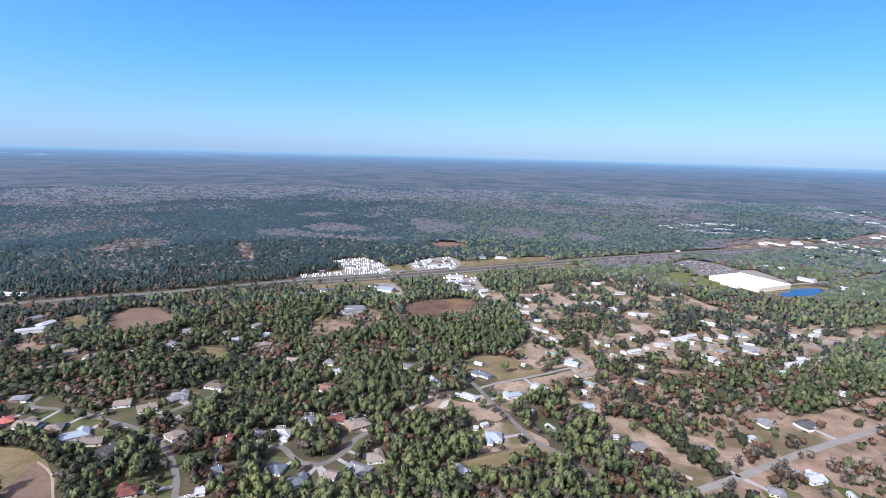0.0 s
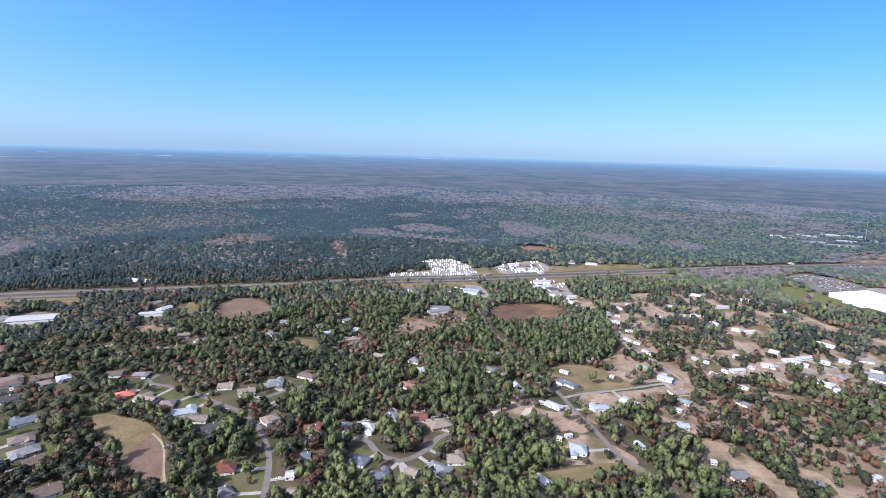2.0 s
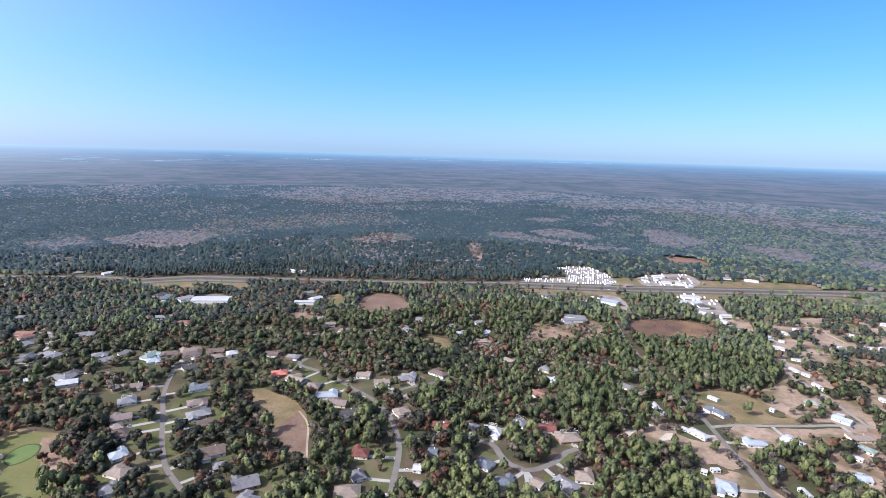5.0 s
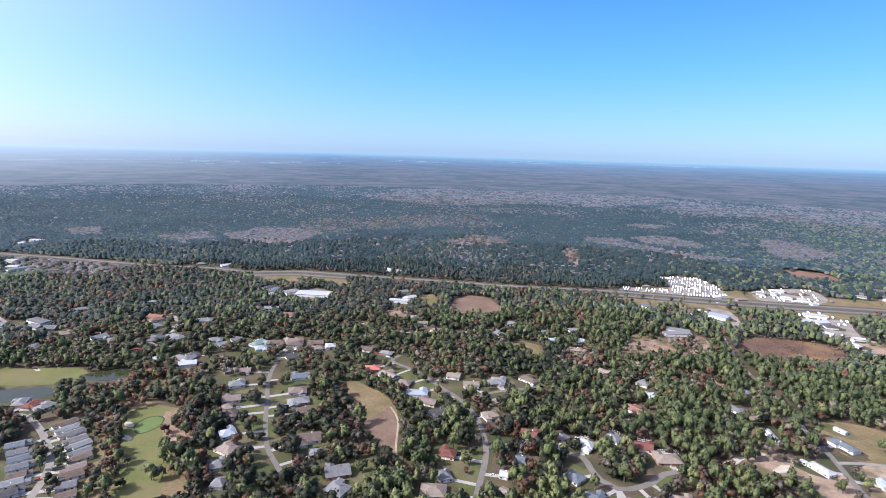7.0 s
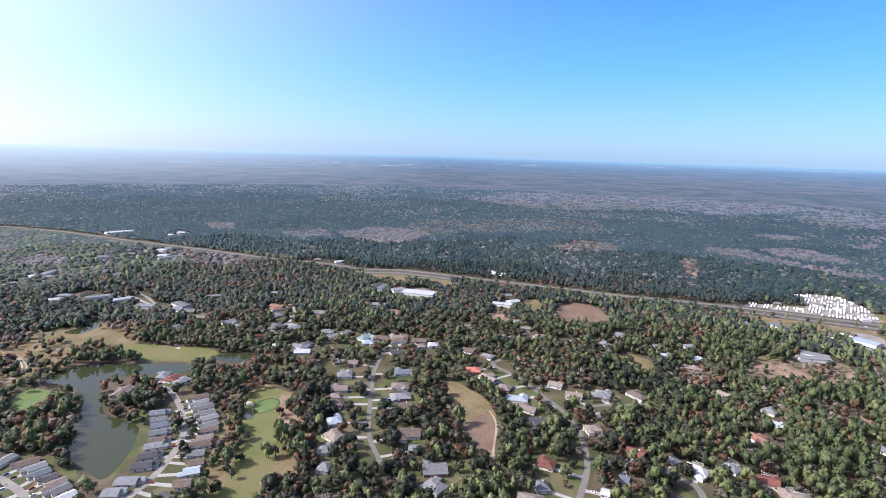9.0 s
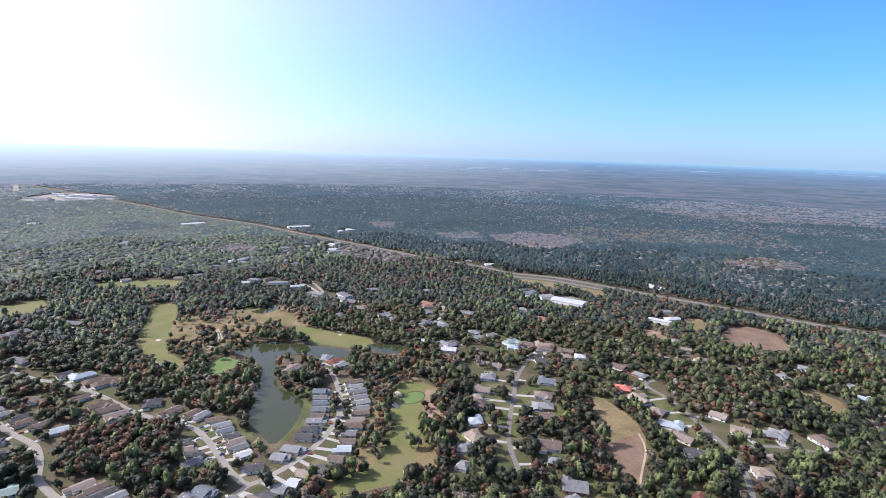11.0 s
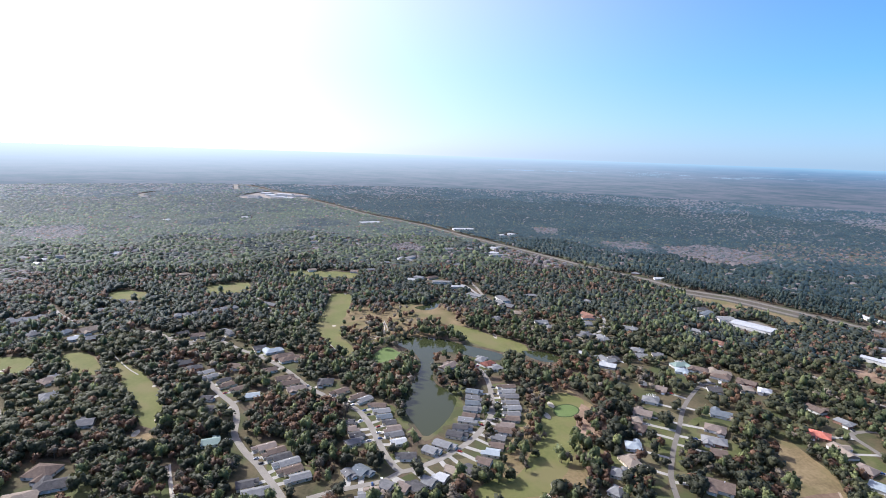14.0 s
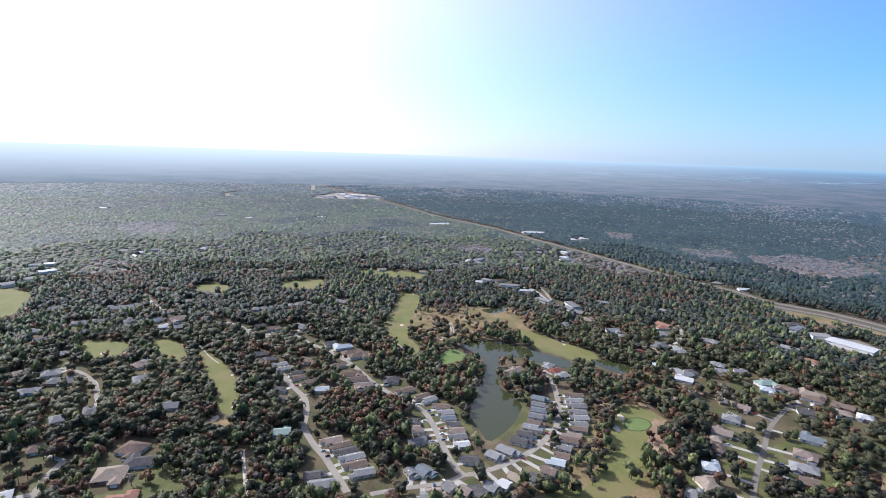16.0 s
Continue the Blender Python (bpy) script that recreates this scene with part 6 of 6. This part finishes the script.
    return x, y, kinds


KINDS = ["pine", "oak", "bare", "rust", "slash"]
TREE_WORDS = {"pine": "tall olive green pine with a bare lower trunk", "oak": "broad dark green live oak", "bare": "leafless grey-brown hardwood in winter", "rust": "hardwood with rust brown winter leaves", "slash": "slender plantation pine tinted blue-green for haze"}
WOOD_WORDS = {"pine": "woods of olive green pines", "oak": "woods of dark green live oaks", "bare": "stands of leafless grey-brown trees", "rust": "stands of rust brown trees", "slash": "plantations of pines tinted blue-green for haze"}


def plant(name, label, x, y, scale, kind, protos, sink=0.0, leaf=None, upward=0.0):
    """One joined mesh of many trees."""
    which, spin = gen.integers(len(protos), size=len(x)), gen.uniform(0, 2 * np.pi, len(x))
    allv, allf, alln, slots, at = [], [], [], [], 0
    for k, (v, f, s, o) in enumerate(protos):
        # normals lean upward, flattening the crown shading as haze would
        o = o + (0, 0, upward)
        o = o / np.linalg.norm(o, axis=1)[:, None]
        i = np.nonzero(which == k)[0]
        if not len(i):
            continue
        c, sn = np.cos(spin[i])[:, None], np.sin(spin[i])[:, None]
        wide, tall = scale[i][:, None], (scale[i] * gen.uniform(0.85, 1.15, len(i)))[:, None]
        q = np.stack([(v[:, 0] * c - v[:, 1] * sn) * wide + x[i][:, None], (v[:, 0] * sn + v[:, 1] * c) * wide + y[i][:, None], v[:, 2] * tall - sink], -1)
        allv.append(q.reshape(-1, 3))
        alln.append(np.stack([o[:, 0] * c - o[:, 1] * sn, o[:, 0] * sn + o[:, 1] * c, np.broadcast_to(o[:, 2], (len(i), len(v)))], -1).reshape(-1, 3))
        allf.append((f[None] + (np.arange(len(i)) * len(v))[:, None, None] + at).reshape(-1, 3))
        slots.append(np.tile(s, len(i)))
        at += len(i) * len(v)
    return tagged(thing(name, np.concatenate(allv), np.concatenate(allf), [leaf or LEAVES[kind], "bark"], np.concatenate(slots), True, np.concatenate(alln)), label, "trees", kind="stuff")


def whole(kind, clumps, size, lobes, trunk=True):
    v, f, o = crown(kind, clumps, size, lobes)
    if not trunk:
        return v, f, np.zeros(len(f), int), o
    tv, tf, to = stem(kind, 3, 0)
    return np.concatenate([v, tv]), np.concatenate([f, tf + len(v)]), np.concatenate([np.zeros(len(f), int), np.ones(len(tf), int)]), np.concatenate([o, to])


# rows of trees along lot lines and banks
TREE_LINES = [("oak", 6.0, 2.5, [(216, 498), (225, 469), (233, 444), (244, 417)]), ("oak", 6.5, 2.0, [(221, 501), (231, 471), (239, 446), (249, 420)]), ("pine", 6.5, 2.5, [(250, 512), (261, 496), (272, 473)]),
              ("oak", 6.0, 3.0, [(-424, 416), (-398, 390), (-375, 366), (-352, 349), (-330, 333)]), ("pine", 6.5, 3.0, [(-430, 409), (-405, 383), (-381, 359), (-357, 342)]),
              ("oak", 6.0, 2.5, [(-400, 444), (-383, 441), (-350, 431), (-326, 418)]), ("pine", 7.0, 3.0, [(-396, 449), (-380, 447), (-346, 437)])]

# loose groves beside the southern fairway
GROVES = [("rust", 3.5, 3, [(-541, 213), (-518, 210), (-472, 198), (-454, 196), (-440, 184), (-488, 194), (-450, 176), (-443, 162), (-452, 187)]),
          ("pine", 2.5, 2, [(-505, 214), (-514, 226), (-421, 170), (-427, 160), (-392, 141), (-503, 219), (-392, 124), (-397, 108)]),
          ("rust", 4.0, 2, [(-473, 248), (-473, 258), (-445, 259), (-474, 285), (-459, 288), (-441, 240), (-451, 254), (-459, 272)]),
          ("oak", 3.5, 3, [(-497, 276), (-431, 256), (-419, 256), (-441, 283), (-419, 235)]), ("pine", 3.5, 3, [(-424, 219), (-412, 218), (-404, 203), (-401, 216), (-401, 225), (-401, 236), (-393, 218), (-390, 225)]),
          ("oak", 1.0, 1, [(-386, 139), (-399, 165), (-418, 182), (-408, 136), (-431, 166), (-413, 152), (-445, 200), (-392, 150)])]


def in_rows():
    found = []
    for kind, gap, stray, pts in TREE_LINES:
        for p in curve_through(pts, False, gap):
            found.append((p[0] + gen.uniform(-stray, stray), p[1] + gen.uniform(-stray, stray), KINDS.index(kind if gen.random() < 0.75 else "oak")))
    for kind, spread, count, pts in GROVES:
        for px, py in pts:
            for _ in range(count):
                found.append((px + gen.normal(0, spread), py + gen.normal(0, spread), KINDS.index(kind if gen.random() < 0.55 else ("oak", "rust", "bare", "pine")[gen.integers(4)])))
    rows = np.array(found)
    clear_of = ~blocked(rows[:, 0], rows[:, 1], 2.0)
    return rows[clear_of, 0], rows[clear_of, 1], rows[clear_of, 2].astype(int)


# grey brush round and over the dried marsh
wet = next(outline for ground, outline in clearings if ground == "marsh")
heart = wet.mean(0)
g = [gen.uniform(wet[:, k].min() - 14, wet[:, k].max() + 14, 900) for k in (0, 1)]
rim = inside((wet - heart) * 1.14 + heart, *g) & (~inside((wet - heart) * 0.8 + heart, *g) | (gen.random(900) < 0.22)) & ~blocked(*g, 1.0)
plant("marsh_brush", "low leafless grey-brown brush round a dried marsh", g[0][rim], g[1][rim], gen.triangular(0.12, 0.2, 0.42, rim.sum()), "bare", [whole("bare", 20, 0.3, 3, False) for _ in range(5)])

# woods within 560 m: the nearest of each kind stand as trees of their own
x, y, kinds = (np.concatenate(both) for both in zip(grow(*spots(290, 560, 6.7)), in_rows()))
far = np.hypot(x, y)
for k, kind in enumerate(KINDS):
    i = np.nonzero(kinds == k)[0]
    if not len(i):
        continue
    i = i[np.argsort(far[i])]
    near, rest = i[:300], i[300:]
    models = []
    for m in range(6):
        sv, sf, so = stem(kind, 5, 5)
        cv, cf, co = crown(kind, 120, 0.2, 6)
        tree = thing(kind + "_tree", sv, sf, ["bark"], None, True, so)
        tagged(tree, TREE_WORDS[kind], "tree", "trees of the suburb")
        under(thing("crown", cv, cf, [LEAVES[kind]], None, True, co), tree)
        models.append(tree)
    for n, j in enumerate(near):
        s = gen.triangular(0.6, 0.95, 1.6)
        m = pose(x[j], y[j], -0.05, 0, 0, gen.uniform(0, 360)) @ Matrix.Diagonal((s, s, s * gen.uniform(0.85, 1.1), 1))
        if n < 6:
            models[n].matrix_world = m
        else:
            ob = copy_thing(models[n % 6], m)
            ob.matrix_world = m
    if len(rest):
        plant(kind + "_woods", WOOD_WORDS[kind], x[rest], y[rest], gen.triangular(0.55, 0.92, 1.65, len(rest)), kind, [whole(kind, 34, 0.27, 4) for _ in range(7)])

# woods to 1250 m
for r0, r1, step, clumps, size, lobes, far_off in ((560, 850, 6.9, 16, 0.34, 2, ""), (850, 1250, 7.2, 6, 0.42, 1, "mid_")):
    x, y, kinds = grow(*spots(r0, r1, step))
    for k, kind in enumerate(KINDS):
        i = kinds == k
        if not i.any():
            continue
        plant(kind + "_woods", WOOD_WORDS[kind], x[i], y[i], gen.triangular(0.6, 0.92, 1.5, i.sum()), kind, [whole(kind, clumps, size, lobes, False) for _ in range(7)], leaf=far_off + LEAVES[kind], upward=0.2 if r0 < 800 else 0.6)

# far woods, each tree a crown alone
def crowns_alone(r0, r1, step, simple, wide, far_off):
    x, y, kinds = grow(*spots(r0, r1, step), open_sides=r0 < 1500)
    for k, kind in enumerate(KINDS):
        i = kinds == k
        if not i.any():
            continue
        height, radius, low, _f = SHAPES[kind]
        protos = []
        for _ in range(8):
            n = 6 if simple else 11
            tall = (0.16 if simple else 0.24) if kind in ("pine", "slash") else (0.16 if simple else 0.22)
            v = ICO[:n] * gen.uniform(0.6, 1.4, (n, 1)) * (radius * wide, radius * wide, height * tall) + (0, 0, height * 0.55)
            v[(1 if simple else 6):, 2] = height * (0.42 if simple else 0.2)
            f = ICO_FACES[:5] if simple else ICO_FACES[:15]
            # upward normals even out light and dark in place of haze
            o = ICO[:n] * (0.75, 0.75, 0.6) + (0, 0, 1.25 if simple else 1.05) + gen.normal(0, 0.08 if simple else 0.16, (n, 3))
            protos.append((v, f, np.zeros(len(f), int), o / np.linalg.norm(o, axis=1)[:, None]))
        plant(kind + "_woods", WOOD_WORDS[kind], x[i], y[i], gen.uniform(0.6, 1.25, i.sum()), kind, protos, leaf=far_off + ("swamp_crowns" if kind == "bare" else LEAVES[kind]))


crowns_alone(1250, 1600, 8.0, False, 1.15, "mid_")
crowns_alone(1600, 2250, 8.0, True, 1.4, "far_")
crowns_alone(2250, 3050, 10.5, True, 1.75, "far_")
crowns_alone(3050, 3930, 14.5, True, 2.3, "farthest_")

# the low growth under the farthest crowns
cols, rows_ = 500, 60
a = np.linspace(FIRST, LAST, cols)
A, R = np.meshgrid(a, np.linspace(1480, 3945, rows_))
cx, cy = R * np.cos(A), R * np.sin(A)
cz = 4.5 + gen.uniform(-1, 1, A.shape)
idx = np.arange(cols * rows_).reshape(rows_, cols)
faces = np.stack([idx[:-1, :-1], idx[:-1, 1:], idx[1:, 1:], idx[1:, :-1]], -1).reshape(-1, 4)[:, ::-1]
mx, my = (cx[:-1, :-1] + cx[1:, 1:]).ravel() / 2, (cy[:-1, :-1] + cy[1:, 1:]).ravel() / 2
open_land = near_line(HIGHWAY, 75, mx, my) | (uneven(mx, my, np.hypot(mx, my)) < 1640)
for line, width in streets:
    open_land |= near_line(line, 40, mx, my)
for hx, hy, L, W, ang, colour in HOUSES:
    open_land |= np.hypot(mx - hx, my - hy) < 30
for ground, outline in clearings:
    if np.hypot(*outline.mean(0)) > 1600:
        open_land |= inside(outline, mx, my)
tagged(thing("undergrowth", np.stack([cx, cy, cz], -1).reshape(-1, 3), faces[~open_land], ["far_oak_leaves"]), "dark low growth under the far woods", "undergrowth", kind="stuff")

# ---- drives from the houses to their streets ----
street_points = np.concatenate([line for (line, width), s in zip(streets, STREETS) if s[2] in ("asphalt", "asphalt_light", "concrete")])
for hx, hy, L, W, ang, colour in HOUSES:
    if math.hypot(hx, hy) > 1000 or W < 8:
        continue
    d = np.hypot(street_points[:, 0] - hx, street_points[:, 1] - hy)
    j = int(d.argmin())
    if not L * 0.4 < d[j] < 42:
        continue
    a, b = np.array([hx, hy]), street_points[j]
    way = (b - a) / d[j]
    line = np.array([a + way * W * 0.3, (a + b) / 2 + way * 1.0, b])
    tagged(ribbon("driveway", line, 3.6 + 1.4 * dice.random(), 0.11 + 0.01 * dice.random(), "concrete"), "pale concrete driveway beside a house", "driveway", kind="structure")


# ---- screened pool frames behind some houses ----
def pool_frame(x, y, angle, L, W):
    ob = new("pool_enclosure", None)
    ob.matrix_world = pose(x, y, 0.05, 0, 0, angle)
    tagged(ob, "white aluminium frame of a screened pool behind a house", "pool enclosure", "pool enclosures")
    bm = bmesh.new()
    box(bm, -L / 2, L / 2, -W / 2, W / 2, 0, 0.12)
    part("deck", bm, "concrete", ob)
    bm = bmesh.new()
    box(bm, -L / 4, L / 4, -W / 5, W / 5, 0.1, 0.16)
    part("pool", bm, "blue_water", ob)
    n = int(L // 2)
    for i in range(n + 1):
        px = -L / 2 + L * i / n
        for sy in (-1, 1):
            bm = bmesh.new()
            box(bm, px - 0.05, px + 0.05, sy * W / 2 - 0.05, sy * W / 2 + 0.05, 0.1, 2.8)
            part("post", bm, "trim_white", ob)
        bm = bmesh.new()
        box(bm, px - 0.05, px + 0.05, -W / 2, W / 2, 2.8, 2.95)
        part("beam", bm, "trim_white", ob)
    for sy in (-1, 0, 1):
        bm = bmesh.new()
        box(bm, -L / 2, L / 2, sy * W / 2 - 0.05, sy * W / 2 + 0.05, 2.95, 3.08)
        part("rail", bm, "trim_white", ob)


for i in (0, 1, 3, 2):
    hx, hy, L, W, ang, colour = CULDESAC[i]
    back = np.array([hx, hy]) / math.hypot(hx, hy) * (W / 2 + 5.5)
    pool_frame(hx + back[0], hy + back[1], ang, L * 0.75, 7.0)
for i in (1, 12):
    hx, hy, L, W, ang, colour = SOUTH_STREET[i]
    back = np.array([hx, hy]) / math.hypot(hx, hy) * (W / 2 + 5.5)
    pool_frame(hx + back[0], hy + back[1], ang, L * 0.6, 6.0)


# ---- vehicles ----
def camper_model():
    """A travel trailer: body, window band, door, awning rail, wheels."""
    ob = new("camper", None)
    tagged(ob, "white box-shaped travel trailer parked in a sales yard", "camper", "campers in the sales yards")
    bm = bmesh.new()
    box(bm, -4.4, 4.4, -1.25, 1.25, 0.6, 3.3)
    bmesh.ops.bevel(bm, geom=bm.edges[:], offset=0.18, segments=2, affect="EDGES")
    part("body", bm, "paint_white", ob)
    bm = bmesh.new()
    for x in (-2.6, 2.4):
        box(bm, x - 0.7, x + 0.7, -1.29, 1.29, 1.7, 2.4)
    part("window_band", bm, "window_glass", ob)
    bm = bmesh.new()
    box(bm, -1.4, -0.7, -1.3, -1.2, 0.7, 2.6)
    part("door", bm, "paint_silver", ob)
    bm = bmesh.new()
    box(bm, -0.4, 0.4, -0.4, 0.4, 3.3, 3.6)
    part("roof_unit", bm, "paint_silver", ob)
    bm = bmesh.new()
    for y in (-1.1, 1.1):
        for x in (-0.4, 0.4):
            wheel = bmesh.ops.create_cone(bm, cap_ends=True, segments=8, radius1=0.36, radius2=0.36, depth=0.24)
            bmesh.ops.transform(bm, matrix=pose(x, y, 0.36, 90), verts=wheel["verts"])
    part("axle", bm, "rubber", ob)
    return ob


def car_model(paint, words, far=False):
    ob = new("car", None)
    tagged(ob, f"{words} parked saloon car", "car", "parked cars")
    bm = bmesh.new()
    box(bm, -2.2, 2.2, -0.9, 0.9, 0.35, 0.95)
    bmesh.ops.bevel(bm, geom=bm.edges[:], offset=0.14, segments=1, affect="EDGES")
    part("body", bm, paint, ob)
    bm = bmesh.new()
    low = [bm.verts.new(p) for p in ((-1.5, -0.78, 0.95), (1.2, -0.78, 0.95), (1.2, 0.78, 0.95), (-1.5, 0.78, 0.95))]
    top = [bm.verts.new(p) for p in ((-0.95, -0.64, 1.42), (0.5, -0.64, 1.42), (0.5, 0.64, 1.42), (-0.95, 0.64, 1.42))]
    for i in range(4):
        bm.faces.new((low[i], low[(i + 1) % 4], top[(i + 1) % 4], top[i]))
    part("windows", bm, "window_glass", ob)
    bm = bmesh.new()
    box(bm, -0.95, 0.5, -0.64, 0.64, 1.4, 1.46)
    part("roof", bm, paint, ob)
    if far:
        return ob
    for x in (-1.35, 1.35):
        for y in (-0.82, 0.82):
            bm = bmesh.new()
            bmesh.ops.create_cone(bm, cap_ends=True, segments=8, radius1=0.33, radius2=0.33, depth=0.2)
            bm.transform(pose(x, y, 0.33, 90))
            part("wheel", bm, "rubber", ob)
    return ob


camper = camper_model()
first = True
along, across = np.array([0.9, 0.43]), np.array([-0.43, 0.9])
for (name, ground, pts), (_, outline), gap, lane, share in [(c, o, *LOTS_FULL[c[0]]) for LOTS_FULL in ({"yard_vehicles": (5.4, 16.0, 0.6), "yard_gravel": (5.2, 16.0, 0.6), "yard_works": (8.0, 20.0, 0.4), "yard_south": (9.0, 22.0, 0.4)},) for c, o in zip(CLEARINGS, clearings) if c[0] in LOTS_FULL]:
    middle = outline.mean(0)
    for v in np.arange(-110, 110, lane):
        for u in np.arange(-130, 130, gap):
            p = middle + along * (u + 0.3 * v) + across * v
            spot = np.array([p[0]]), np.array([p[1]])
            if not inside((outline - middle) * 0.93 + middle, *spot)[0] or blocked(*spot, 2.0)[0] or dice.random() > share:
                continue
            m = pose(p[0], p[1], 0.12, 0, 0, 25.5 + 78 + dice.uniform(-6, 6) + (90 if dice.random() < 0.06 else 0))
            if first:
                camper.matrix_world, first = m, False
            else:
                copy_thing(camper, m)

PAINTS = (("paint_white", "white"), ("paint_silver", "silver"), ("paint_black", "black"), ("paint_red", "dark red"), ("paint_blue", "blue"))
lot_cars = [car_model(p, w, True) for p, w in PAINTS]
cars = [car_model(p, w) for p, w in PAINTS]
used = set()


def park(x, y, angle, models):
    k = dice.choice((0, 0, 1, 1, 2, 2, 3, 4))
    m = pose(x, y, 0.15, 0, 0, angle)
    if models[k].name in used:
        copy_thing(models[k], m)
    else:
        used.add(models[k].name)
        models[k].matrix_world = m


lot = [np.array(p, float) for p in ((618, 1357), (688, 1410), (744, 1290), (649, 1218))]
for i in range(14):
    for j in range(12):
        if dice.random() < 0.25:
            continue
        u, v = (i + 0.5) / 14, (j + 0.5) / 12
        p = (lot[0] * (1 - u) + lot[1] * u) * (1 - v) + (lot[3] * (1 - u) + lot[2] * u) * v
        park(p[0], p[1], 35 + dice.uniform(-3, 3), lot_cars)
for hx, hy, L, W, ang, colour in HOUSES:
    if math.hypot(hx, hy) < 800 and W > 8 and dice.random() < 0.4:
        c, s = math.cos(radians(ang)), math.sin(radians(ang))
        d = np.hypot(street_points[:, 0] - hx, street_points[:, 1] - hy)
        b = street_points[int(d.argmin())]
        way = (b - (hx, hy)) / max(d.min(), 1)
        reach = max(L, W) / 2 + 5
        park(hx + way[0] * reach, hy + way[1] * reach, math.degrees(math.atan2(way[1], way[0])), cars)
for i in range(26):
    k = dice.randrange(8, len(HIGHWAY) - 30)
    d = HIGHWAY[k + 1] - HIGHWAY[k]
    d /= np.hypot(*d)
    off = dice.choice((-17, -13, 13, 17))
    park(HIGHWAY[k][0] - d[1] * off, HIGHWAY[k][1] + d[0] * off, math.degrees(math.atan2(d[1], d[0])), cars)

# ---- the radio mast beyond the highway ----
mast = new("radio_mast", None)
mast.matrix_world = pose(1192, 2108, 0)
tagged(mast, "tall slender lattice radio mast above the woods", "mast")
for k in range(3):
    a = k * 2 * math.pi / 3
    bm = bmesh.new()
    box(bm, math.cos(a) * 1.0 - 0.12, math.cos(a) * 1.0 + 0.12, math.sin(a) * 1.0 - 0.12, math.sin(a) * 1.0 + 0.12, 0, 78)
    part("leg", bm, "steel", mast)
for z in range(4, 78, 6):
    bm = bmesh.new()
    bmesh.ops.create_cone(bm, cap_ends=True, segments=3, radius1=1.1, radius2=1.1, depth=0.3)
    bm.transform(pose(0, 0, z))
    part("brace", bm, "steel" if z % 12 < 6 else "paint_red", mast)
bm = bmesh.new()
box(bm, -0.1, 0.1, -0.1, 0.1, 78, 86)
part("antenna", bm, "steel", mast)
